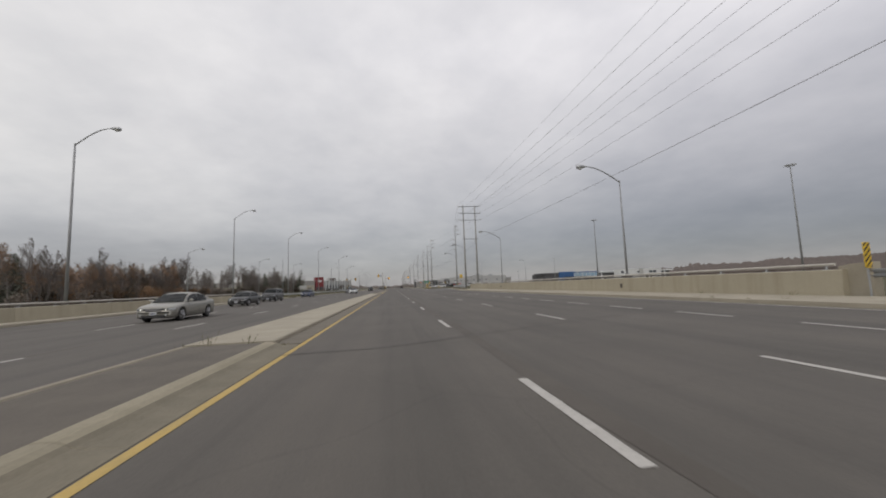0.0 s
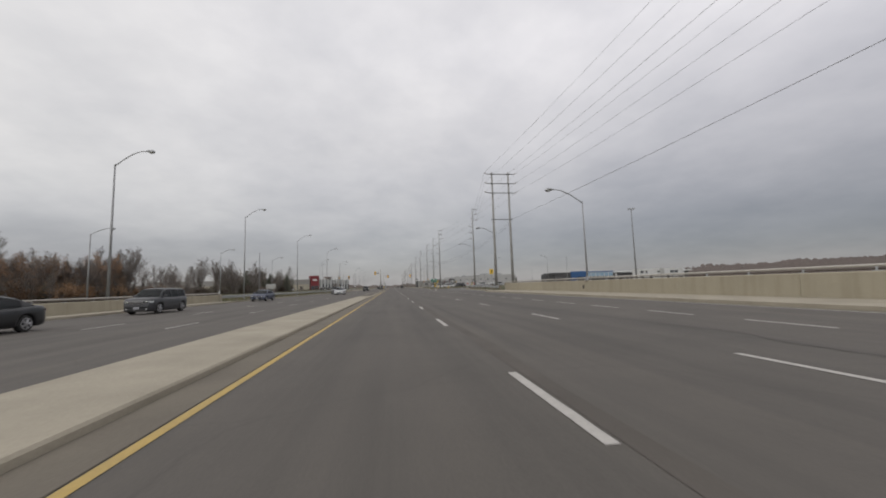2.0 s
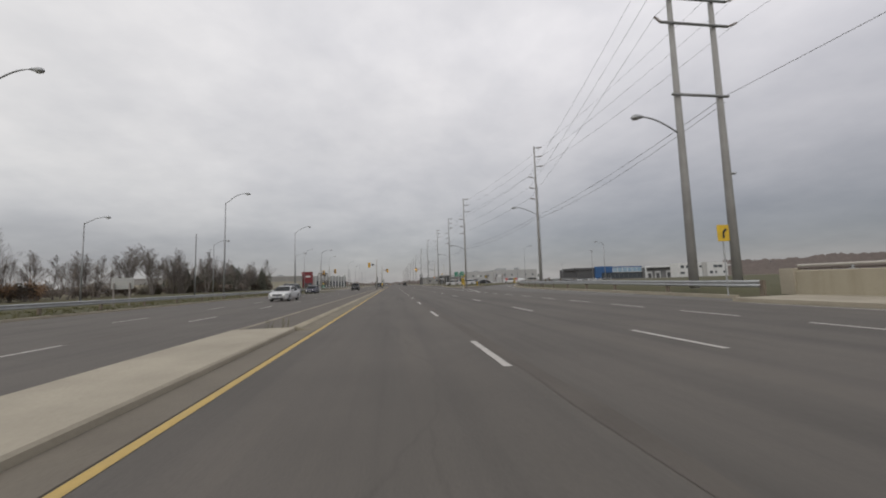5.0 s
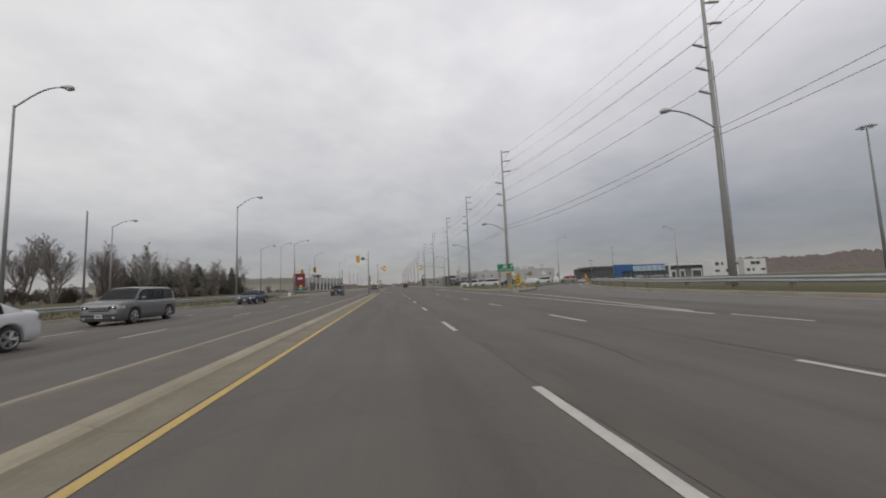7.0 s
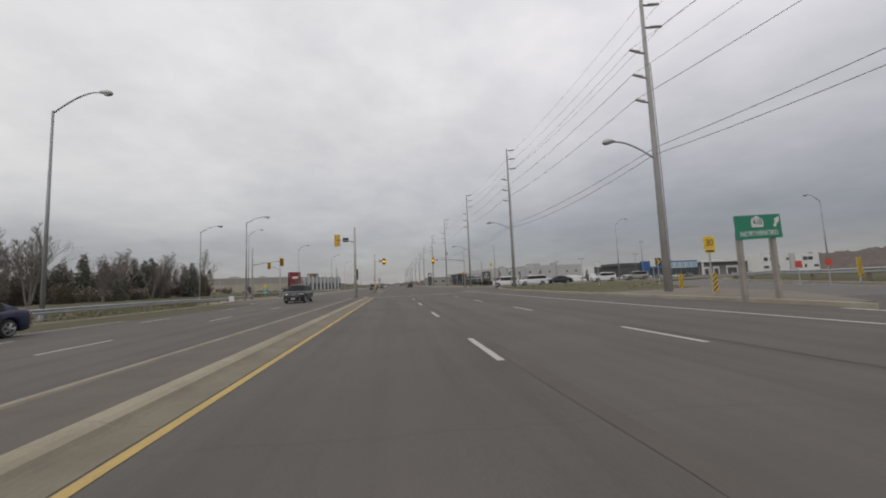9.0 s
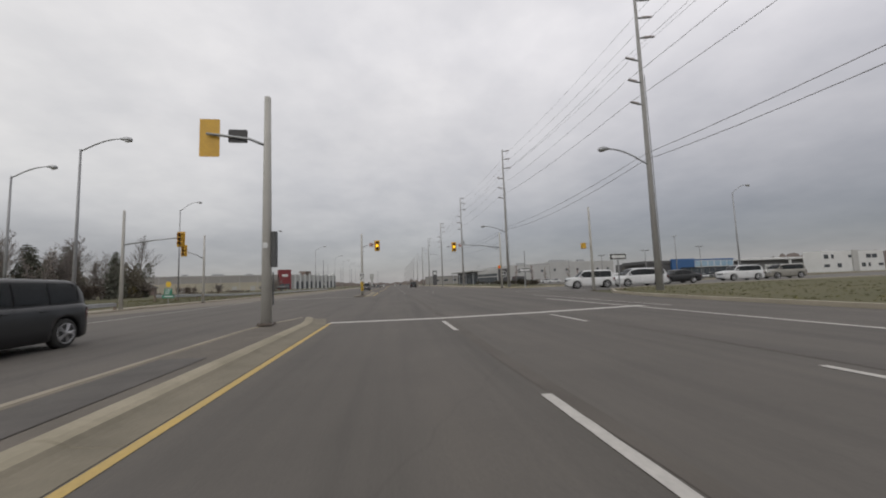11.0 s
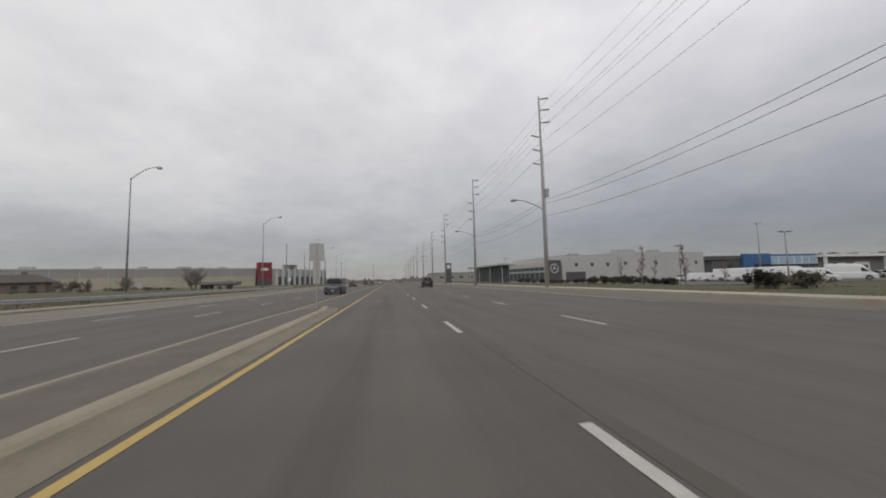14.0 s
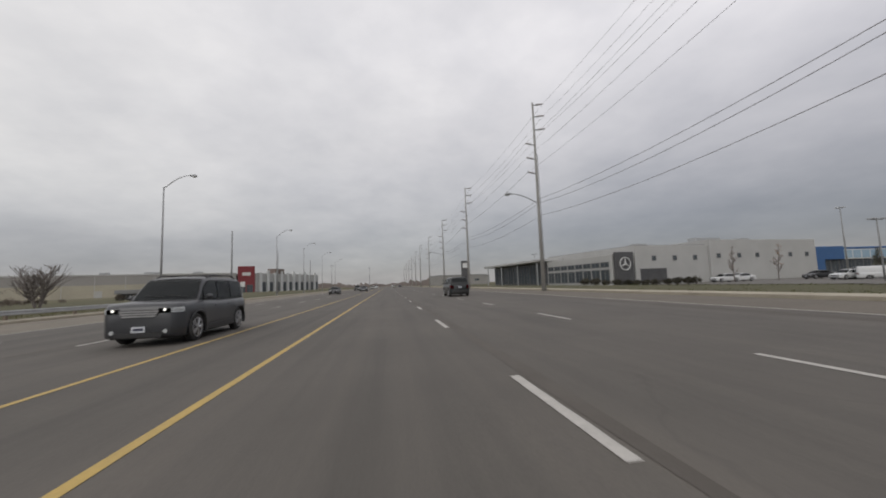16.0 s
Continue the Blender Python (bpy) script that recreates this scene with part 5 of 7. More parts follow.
# length, half width, belt line and cabin line by station from the nose, screens, window posts, wheels, lean of the sides
KINDS = {
    "sedan": dict(L=4.55, W=0.89, top=[(0, 0.6), (0.01, 0.68), (0.03, 0.735), (0.1, 0.81), (0.26, 0.91), (0.5, 0.92), (0.75, 0.96), (0.87, 1.0), (0.96, 0.985), (1, 0.86)],
                  cab=[(0.245, 0.88), (0.33, 1.15), (0.41, 1.34), (0.48, 1.425), (0.56, 1.44), (0.65, 1.415), (0.74, 1.32), (0.82, 1.15), (0.885, 0.98)],
                  screen=(0.262, 0.425), rear=(0.74, 0.865), posts=(0.335, 0.56, 0.755), r=0.32, ax=(0.19, 0.79), tumble=0.24),
    "suv": dict(L=4.45, W=0.91, top=[(0, 0.62), (0.008, 0.84), (0.025, 0.97), (0.08, 1.05), (0.22, 1.1), (0.5, 1.07), (0.8, 1.09), (0.97, 1.08), (1, 0.92)],
                cab=[(0.215, 1.06), (0.285, 1.36), (0.345, 1.6), (0.41, 1.705), (0.55, 1.73), (0.8, 1.72), (0.9, 1.69), (0.955, 1.5), (0.99, 1.09)],
                screen=(0.235, 0.375), rear=(0.915, 0.978), posts=(0.3, 0.52, 0.72, 0.91), r=0.365, ax=(0.2, 0.815), tumble=0.17),
    "box_suv": dict(L=4.45, W=0.91, top=[(0, 0.66), (0.008, 0.9), (0.025, 1.0), (0.08, 1.05), (0.22, 1.08), (0.5, 1.03), (0.8, 1.04), (0.975, 1.04), (1, 0.9)],
                    cab=[(0.225, 1.03), (0.28, 1.32), (0.335, 1.6), (0.385, 1.71), (0.5, 1.74), (0.8, 1.735), (0.915, 1.7), (0.955, 1.55), (0.992, 1.04)],
                    screen=(0.24, 0.355), rear=(0.925, 0.98), posts=(0.295, 0.5, 0.7, 0.915), r=0.365, ax=(0.2, 0.825), tumble=0.145),
    "minivan": dict(L=5.1, W=0.97, top=[(0, 0.55), (0.01, 0.72), (0.03, 0.84), (0.1, 0.95), (0.2, 1.04), (0.5, 1.07), (0.8, 1.09), (0.97, 1.08), (1, 0.9)],
                    cab=[(0.14, 0.99), (0.22, 1.3), (0.31, 1.6), (0.39, 1.71), (0.5, 1.74), (0.8, 1.72), (0.9, 1.67), (0.96, 1.45), (0.99, 1.07)],
                    screen=(0.16, 0.335), rear=(0.915, 0.98), posts=(0.24, 0.44, 0.68, 0.92), r=0.35, ax=(0.185, 0.785), tumble=0.19),
    "van": dict(L=5.9, W=0.98, top=[(0, 0.6), (0.008, 0.82), (0.03, 1.0), (0.08, 1.16), (0.13, 1.27), (0.5, 1.3), (0.9, 1.3), (0.99, 1.28), (1, 1.1)],
                cab=[(0.1, 1.2), (0.16, 1.62), (0.215, 2.02), (0.27, 2.38), (0.36, 2.54), (0.6, 2.6), (0.93, 2.58), (0.975, 2.5), (0.996, 1.3)],
                screen=(0.112, 0.218), rear=None, posts=(0.165, 0.29), r=0.36, ax=(0.17, 0.77), tumble=0.12),
}


def flow(table, s):
    """A smooth curve through a table, without overshoot."""
    for (a, va), (b, vb) in zip(table, table[1:]):
        if s <= b:
            if s <= a:
                return va
            i = table.index((a, va))
            ga = (vb - table[i - 1][1]) / (b - table[i - 1][0]) if i > 0 else (vb - va) / (b - a)
            gb = (table[i + 2][1] - va) / (table[i + 2][0] - a) if i + 2 < len(table) else (vb - va) / (b - a)
            t, w = (s - a) / (b - a), b - a
            v = (2 * t ** 3 - 3 * t * t + 1) * va + (t ** 3 - 2 * t * t + t) * w * ga + (3 * t * t - 2 * t ** 3) * vb + (t ** 3 - t * t) * w * gb
            return min(max(v, min(va, vb) - 0.01), max(va, vb) + 0.01)
    return table[-1][1]


def skin(bm, rows, closed=False):
    rows = [[bm.verts.new(p) for p in r] for r in rows]
    for a, b in zip(rows, rows[1:]):
        n = len(a)
        for i in range(n if closed else n - 1):
            bm.faces.new((a[i], a[(i + 1) % n], b[(i + 1) % n], b[i]))
    return rows


def vehicle(kind, mat, m, label, lit=True, rails=False, name="car", group="vehicles on the road"):
    """A road vehicle, its front towards +y, its wheels on z = 0."""
    k = KINDS[kind]
    L, W, top, cab, r = k["L"], k["W"], k["top"], k["cab"], k["r"]
    v = thing(name, label, "van" if kind == "van" else "car", group, m)
    boxy = kind != "sedan"

    def fy(s):
        return L / 2 - s * L

    def belt(s):
        return flow(top, s)

    def half(s):
        """Half width of the body at a station, rounded in plan towards both ends."""
        n = min(s, 1 - s)
        return W * (1 - (0.2 if s < 0.5 else 0.12) * max(0.0, 1 - n / 0.07) ** 2.2 - 0.035 * max(0.0, 1 - n / 0.28) ** 1.5)

    # body shell: cross sections from nose to tail, arched over the wheels
    ss = [0, 0.005, 0.015, 0.03, 0.05, 0.08, 0.94, 0.965, 0.985, 0.995, 1] + [0.27 + i * 0.045 for i in range(9)]
    for a in k["ax"]:
        R = (r + 0.055) / L
        ss += [a + R * q for q in (-1.25, -1.04, -0.99, -0.9, -0.72, -0.45, -0.15, 0.15, 0.45, 0.72, 0.9, 0.99, 1.04, 1.25)]
    rows = []
    for s in sorted(x for x in set(ss) if 0 <= x <= 1):
        w, z1 = half(s), belt(s)
        n = min(s, 1 - s)
        sill = 0.22 + 0.05 * max(0.0, 1 - n / 0.05)
        flare = 0.0
        for a in k["ax"]:
            d, R = abs(s - a) * L, r + 0.055
            if d < R:
                sill = max(sill, r + math.sqrt(R * R - d * d) * 0.97)
            flare = max(flare, 1 - abs(d - R * 0.8) / 0.5)
        w += 0.014 * max(0.0, flare)
        side = [(w * 0.94, sill), (w * 0.985, sill + 0.03), (w, max(sill + 0.05, 0.5)), (w * 0.998, max(sill + 0.07, z1 * 0.74)), (w * 0.985, max(sill + 0.09, z1 - 0.13)),
                (w * 0.962, max(sill + 0.1, z1 - 0.05)), (w * 0.915, z1 - 0.008), (w * 0.8, z1 + 0.008), (w * 0.45, z1 + 0.026)]
        rows.append([(x, fy(s), z) for x, z in side] + [(0, fy(s), z1 + 0.032)] + [(-x, fy(s), z) for x, z in side[::-1]])
    bm = bmesh.new()
    rows = skin(bm, rows, True)
    bm.faces.new(rows[0])
    bm.faces.new(rows[-1][::-1])
    part("body", bm, mat, v, "", True)

    # cabin: leaning sides and a rounded roof over the belt line
    zt = max(z for _, z in cab)
    H = zt - cab[0][1]

    def dome(s):
        """Points of the right half of the cabin's section, from the belt up to the middle of the roof."""
        h = flow(cab, s)
        zb = min(belt(s) - 0.02, h - 0.01)
        wb = half(s) * 0.925
        f = min(1.0, max(0.0, (h - zb) / H))
        wr = wb - W * k["tumble"] * f
        q = h - zb
        return [(wb, zb), (wb - (wb - wr) * 0.2, zb + q * 0.3), (wb - (wb - wr) * 0.62, zb + q * 0.72), (wr + 0.015, zb + q * 0.88), (wr - 0.05, zb + q * 0.965), (wr * 0.55, zb + q * 1.0), (0, zb + q * 1.0 + 0.012)]

    def on_dome(s, u):
        pts = dome(s)
        i = min(int(u), len(pts) - 2)
        (x0, z0), (x1, z1) = pts[i], pts[i + 1]
        return x0 + (x1 - x0) * (u - i), z0 + (z1 - z0) * (u - i)
    bm = bmesh.new()
    cs = steps(cab[0][0], cab[-1][0], 0.024)
    rows = []
    for s in cs:
        d = dome(s)
        rows.append([(x, fy(s), z) for x, z in d] + [(-x, fy(s), z) for x, z in d[-2::-1]])
    rows = skin(bm, rows)
    bm.faces.new(rows[0])
    bm.faces.new(rows[-1][::-1])
    part("cabin", bm, mat, v, "", True)

    # side windows between the posts, in a dark surround
    ps = k["posts"]
    for side in (1, -1):
        def strip(a, b, u0, u1, off, name_, mat_, lab, parent):
            bm_ = bmesh.new()
            rows_ = []
            for s in steps(a, b, 0.03):
                rows_.append([(side * (x + off), fy(s), z) for x, z in (on_dome(s, u0 + (u1 - u0) * q / 5) for q in range(6))])
            skin(bm_, rows_)
            bmesh.ops.solidify(bm_, geom=bm_.faces[:], thickness=0.008)
            return part(name_, bm_, mat_, parent, lab)
        strip(ps[0] - 0.012, ps[-1] + 0.012, 0.16, 1.62 if kind == "van" else 2.82, 0.004, "window_surround", BLACK, "black window surround", v)
        for a, b in zip(ps, ps[1:]):
            strip(a + 0.006, b - 0.006, 0.3, 1.5 if kind == "van" else 2.66, 0.014, "side_window", GLASS, "dark tinted side window", v)
        for a, b in list(zip(ps, ps[1:]))[:2]:
            s = b - 0.05
            z = belt(s) - 0.14
            bm = bmesh.new()
            box(bm, side * half(s) * 0.985 - 0.02, side * half(s) * 0.985 + 0.024, fy(s) - 0.09, fy(s) + 0.09, z - 0.016, z + 0.016)
            bevel(bm, 0.008)
            part("door_handle", bm, mat, v)
        for s in ps[:3]:
            bm = bmesh.new()
            w = half(s) * 1.0
            skin(bm, [[(side * (w + 0.002), fy(s) + q, 0.34), (side * (w + 0.003), fy(s) + q, 0.6), (side * (w * 0.99 + 0.003), fy(s) + q, belt(s) - 0.12), (side * (w * 0.96), fy(s) + q, belt(s) - 0.02)] for q in (-0.004, 0.004)])
            part("door_gap", bm, BLACK, v, "dark gap along the door edge")

    def pane(s0, s1, name_, lab):
        bm_ = bmesh.new()
        rows_ = []
        for s in steps(s0, s1, 0.02):
            d = [on_dome(s, u) for u in (4.0, 4.5, 5.0, 5.5, 6.0)]
            rows_.append([(x, fy(s) + (0.012 if s0 < 0.5 else -0.012), z + 0.012) for x, z in d] + [(-x, fy(s) + (0.012 if s0 < 0.5 else -0.012), z + 0.012) for x, z in d[-2::-1]])
        skin(bm_, rows_)
        bmesh.ops.solidify(bm_, geom=bm_.faces[:], thickness=0.008)
        return part(name_, bm_, GLASS, v, lab)
    ws = pane(*k["screen"], "windscreen", "dark reflecting windscreen")
    if k["rear"]:
        pane(*k["rear"], "rear_window", "dark rear window")
    for x in (-0.1, 0.45):
        s = k["screen"][0] + 0.008
        bm = bmesh.new()
        tube(bm, [(x - 0.45, fy(s) + 0.03, flow(cab, s) + 0.03), (x + 0.1, fy(s + 0.006) + 0.02, flow(cab, s + 0.006) + 0.045)], 0.009, 5)
        part("wiper", bm, BLACK, ws, "black wiper")

    # wheels
    for a in k["ax"]:
        for side in (1, -1):
            bm = bmesh.new()
            tube(bm, [(-0.11, 0, 0), (-0.09, 0, 0), (0.06, 0, 0), (0.09, 0, 0), (0.1, 0, 0)], [r - 0.03, r, r, r - 0.02, r - 0.06], 28)
            w_ = part("wheel", bm, TYRE, v, "black rubber tyre", True)
            w_.matrix_basis = pose(side * (W - 0.115), fy(a), r, 0, 0, 0 if side > 0 else 180)
            bm = bmesh.new()
            ring = [(0.104, math.cos(q) * r * 0.67, math.sin(q) * r * 0.67) for q in steps(0, math.tau, math.tau / 24)]
            tube(bm, ring, 0.016, 5, False)
            for i in range(5):
                q = i * math.tau / 5
                for o in (-0.14, 0.14):
                    tube(bm, [(0.108, 0, 0), (0.104, math.cos(q + o) * r * 0.66, math.sin(q + o) * r * 0.66)], [0.03, 0.02], 5)
            tube(bm, [(0.1, 0, 0), (0.122, 0, 0)], [0.055, 0.045], 10)
            part("rim", bm, RIM, w_, "five-spoke alloy rim")
            # black disc in place of the shaded hollow between the spokes
            bm = bmesh.new()
            tube(bm, [(0.088, 0, 0), (0.103, 0, 0)], [r * 0.69, r * 0.69], 20)
            part("wheel_well", bm, BLACK, w_, "black disc standing in for the shade behind the spokes")
    bm = bmesh.new()
    box(bm, -W * 0.84, W * 0.84, fy(0.95), fy(0.05), 0.19, 0.46)
    part("underbody", bm, BLACK, v, "black underbody")

    # front and rear: lamps wrapped round the corners, grille, intakes, plates
    def wrap(s0, s1, z0, z1, u, off):
        """A strip on the corner of the nose or tail between two stations and two heights."""
        bm_ = bmesh.new()
        rows_ = []
        for s in steps(s0, s1, abs(s1 - s0) / 5):
            w = half(s)
            rows_.append([(side * (w * (0.985 if z > 0.5 * (z0 + z1) else 1.0) + off), fy(s), z) for z in (z0, 0.5 * (z0 + z1), z1)])
        skin(bm_, rows_)
        end = 0.0 if s0 < 0.5 else 1.0
        w = half(end)
        out = off if end == 0.0 else -off
        skin(bm_, [[(side * w * q, fy(end) + out, z) for z in (z0, 0.5 * (z0 + z1), z1 - 0.01)] for q in (u, 0.5 + u / 2, 1.0)])
        bmesh.ops.solidify(bm_, geom=bm_.faces[:], thickness=0.012)
        return bm_
    zf = belt(0.012)
    zr = belt(0.985)
    for side in (1, -1):
        hl = part("headlight", wrap(0.0, 0.055, zf - (0.13 if boxy else 0.1), zf - 0.005, 0.6, 0.012), LAMP_GLASS, v, "clear headlight", True)
        if lit:
            bm = bmesh.new()
            bmesh.ops.create_uvsphere(bm, u_segments=10, v_segments=6, radius=0.035, matrix=Matrix.Translation((side * half(0) * 0.82, L / 2 - 0.002, zf - 0.06)))
            part("bulb", bm, HEAD_LIT, hl, "lit lamp")
        tall = 0.34 if boxy else 0.15
        part("tail_light", wrap(1.0, 0.955, zr - tall, zr - 0.03, 0.72 if boxy else 0.55, 0.01), TAIL, v, "red tail light", True)
        s = ps[0] + 0.005
        bm = bmesh.new()
        bmesh.ops.create_uvsphere(bm, u_segments=12, v_segments=8, radius=0.1, matrix=Matrix.Translation((side * (half(s) + 0.07), fy(s), belt(s) + 0.1)) @ Matrix.Diagonal((1, 0.7, 0.72, 1)))
        tube(bm, [(side * half(s) * 0.9, fy(s), belt(s) + 0.03), (side * (half(s) + 0.04), fy(s), belt(s) + 0.07)], 0.03, 6)
        part("wing_mirror", bm, mat, v, "", True)
        bm = bmesh.new()
        tube(bm, [(side * half(0) * 0.84, L / 2 - 0.08, 0.37), (side * half(0) * 0.84, L / 2 + 0.008, 0.37)], [0.055, 0.05], 10)
        part("fog_lamp", bm, LAMP_GLASS, v, "round fog lamp")
    bm = bmesh.new()
    g0, g1 = (zf - 0.24, zf - 0.05) if boxy else (zf - 0.16, zf - 0.01)
    prism(bm, [(-0.36, g0), (0.36, g0), (0.44, g1), (-0.44, g1)], L / 2 - 0.05, L / 2 + 0.012, "y")
    g = part("grille", bm, BLACK, v, "dark grille")
    for i in range(3 if rails else 2):
        bm = bmesh.new()
        z = g0 + (g1 - g0) * ((0.2 + 0.3 * i) if rails else (0.4 + 0.42 * i))
        d = 0.02 if rails else 0.011
        box(bm, -0.38 - 0.03 * i, 0.38 + 0.03 * i, L / 2, L / 2 + 0.02, z - d, z + d)
        part("grille_bar", bm, RIM, g)
    bm = bmesh.new()
    prism(bm, [(-0.5, 0.24), (0.5, 0.24), (0.56, 0.35), (-0.56, 0.35)], L / 2 - 0.08, L / 2 + 0.01, "y")
    part("lower_intake", bm, BLACK, v, "black lower intake")
    for yy in (L / 2 + 0.016, -L / 2 - 0.014):
        bm = bmesh.new()
        zz = 0.43 if yy > 0 else (0.74 if kind == "sedan" else 0.82)
        box(bm, -0.15, 0.15, yy - 0.008, yy + 0.008, zz - 0.07, zz + 0.07)
        pl = part("number_plate", bm, PLATE, v, "pale plate with a plain bar")
        bm = bmesh.new()
        yb = yy + (0.0095 if yy > 0 else -0.0095)
        box(bm, -0.11, 0.11, yb - 0.001, yb + 0.001, zz - 0.028, zz + 0.028)
        part("bar", bm, NAVY, pl)
    bm = bmesh.new()
    box(bm, -half(1) * 0.97, half(1) * 0.97, -L / 2 - 0.03, -L / 2 + 0.12, 0.32, 0.54)
    bevel(bm, 0.03)
    part("rear_bumper", bm, BLACK if kind in ("suv", "van") else mat, v)
    if rails:
        for side in (1, -1):
            bm = bmesh.new()
            x = side * (dome(0.6)[3][0] - 0.06)
            tube(bm, [(x, fy(0.42), zt - 0.03), (x, fy(0.46), zt + 0.045), (x, fy(0.8), zt + 0.045), (x, fy(0.86), zt - 0.04)], 0.022, 6)
            part("roof_rail", bm, BLACK, v, "black roof rail")
        for s in (0.52, 0.72):
            bm = bmesh.new()
            x = dome(0.6)[3][0] - 0.06
            tube(bm, [(-x, fy(s), zt + 0.045), (x, fy(s), zt + 0.045)], 0.018, 6)
            part("roof_bar", bm, BLACK, v, "black roof cross bar")
        for side in (1, -1):
            for a in k["ax"]:
                bm = bmesh.new()
                arc = [(side * (W + 0.012), fy(a) + (r + 0.075) * math.cos(q), r + (r + 0.075) * math.sin(q)) for q in steps(-0.35, math.pi + 0.35, 0.25)]
                tube(bm, arc, 0.03, 5)
                part("arch_trim", bm, BLACK, v, "black plastic wheel-arch trim")
            bm = bmesh.new()
            box(bm, side * W - 0.02, side * W + 0.018, fy(k["ax"][1]) + r + 0.1, fy(k["ax"][0]) - r - 0.1, 0.25, 0.4)
            bevel(bm, 0.01)
            part("side_sill", bm, BLACK, v, "black plastic sill")
    return v


def on_road(x, y, turn=180):
    return pose(x, y, gz(x) + 0.002, 0, math.degrees(-0.01 if x > 0 else -0.004), turn)


vehicle("sedan", SILVER, on_road(-11.6, 22.4), "silver-beige older sedan with headlights on driving on asphalt")
vehicle("sedan", CHARCOAL, on_road(-15.0, 41.0), "black sedan driving beside the bridge parapet")
vehicle("suv", DARKGREY, on_road(-16.4, 54.6), "dark grey SUV driving over the bridge")
vehicle("sedan", BLUE_CAR, on_road(-16.6, 77.2), "steel-blue sedan driving beside the guard rail")
vehicle("sedan", WHITE_CAR, on_road(-10.4, 104.0, 178), "white sedan with a dark grille driving on asphalt")
vehicle("suv", GREYCAR, on_road(-12.8, 115.2), "mid-grey SUV with headlights on driving along the verge")
vehicle("sedan", NAVY, on_road(-14.4, 136.3), "navy blue sedan driving beside the median")
vehicle("suv", CHARCOAL, on_road(-9.0, 160.0), "black boxy SUV with headlights on near the signals")
vehicle("box_suv", DARKGREY, on_road(-5.95, 240.0), "dark charcoal SUV with roof rails and alloy rims", rails=True)
vehicle("suv", CHARCOAL, on_road(6.3, 262.5, 0), "black SUV driving on the road ahead, tail lights showing", False)
vehicle("box_suv", WHITE_CAR, on_road(19.45, 185.65, 74), "white SUV turning out of the ramp", False)
vehicle("minivan", WHITE_CAR, on_road(24.0, 184.6, 86), "white minivan with headlights on waiting behind the SUV")
vehicle("sedan", CHARCOAL, on_road(29.6, 186.4, 86), "black sedan waiting on the ramp", False)
vehicle("suv", WHITE_CAR, on_road(39.5, 188.6, 82), "white SUV on the ramp road behind the grass island")
vehicle("suv", SILVER, on_road(47.5, 190.5, 80), "silver-beige SUV on the ramp road")
for x, y, turn, kind, mt, lab in ((-6.4, 330, 180, "sedan", DARKGREY, "dark grey sedan with headlights on far along the road"), (-9.8, 352, 180, "suv", CHARCOAL, "black SUV with headlights on far along the road"),
                                  (-6.4, 385, 180, "sedan", SILVER, "silver-beige sedan with headlights on far along the road"), (-9.8, 300, 180, "sedan", CHARCOAL, "black low sedan with headlights on far along the road"),
                                  (-6.2, 430, 180, "suv", WHITE_CAR, "white SUV with headlights on far along the road"), (3.4, 420, 0, "sedan", SILVER, "silver-beige sedan far ahead on the road"),
                                  (7.0, 455, 0, "sedan", DARKGREY, "dark grey sedan far ahead on the road"), (3.4, 520, 0, "suv", WHITE_CAR, "white SUV far ahead on the road")):
    vehicle(kind, mt, on_road(x, y, turn), lab, turn == 180)


# ---- buildings ----
WALL_GREY = material("grey_stucco", (0.42, 0.42, 0.415), (0.37, 0.37, 0.365), 0.85, 0, 0.25, 8.0, 0.1)
WALL_MID = material("mid_grey_panel", (0.19, 0.192, 0.195), (0.16, 0.162, 0.166), 0.8, 0, 0.25, 8.0, 0.05)
WALL_PALE = material("pale_panel", (0.62, 0.63, 0.63), (0.55, 0.56, 0.56), 0.7, 0, 0.2, 8.0, 0.05)
WALL_DARK = material("dark_cladding", (0.07, 0.07, 0.075), (0.1, 0.1, 0.105), 0.5, 0.2, 0.5, 8.0, 0.03)
WALL_BLUE = material("blue_cladding", (0.029, 0.093, 0.235), (0.037, 0.104, 0.25), 0.4, 0, 0.3, 8.0, 0.02)
WALL_TAN = material("grey_tan_precast", (0.30, 0.292, 0.28), (0.26, 0.254, 0.246), 0.85, 0, 0.08, 4.0, 0.08)
WALL_RED = material("red_panel", (0.19, 0.026, 0.034), (0.165, 0.024, 0.03), 0.55, 0, 0.3, 8.0, 0.03)
# glazing whose pale blue base colour is the sky's reflection, painted in
GLAZE = material("sky_tinted_glazing", (0.20, 0.33, 0.46), (0.32, 0.42, 0.50), 0.15, 0, 0.25, 6.0, 0)
WALL_PALE_TAN = material("pale_tan_precast", (0.40, 0.37, 0.295), (0.33, 0.31, 0.255), 0.85, 0, 0.08, 4.0, 0.08)
ROOFING = material("grey_roofing", (0.2, 0.2, 0.2), (0.26, 0.26, 0.26), 0.9, 0, 0.4, 10.0, 0.1)
SHINGLE = material("brown_shingles", (0.07, 0.064, 0.06), (0.10, 0.09, 0.083), 0.9, 0, 1.0, 14.0, 0.3)
BRICK = material("brown_brick", (0.14, 0.112, 0.098), (0.19, 0.15, 0.13), 0.9, 0, 1.5, 14.0, 0.2)
PANE = material("window_pane", (0.05, 0.06, 0.07), (0.08, 0.095, 0.11), 0.08, 0, 0.5, 6.0, 0)
FRAME = material("window_frame", (0.17, 0.175, 0.18), (0.13, 0.135, 0.14), 0.5, 0.3, 2.0, 20.0, 0)


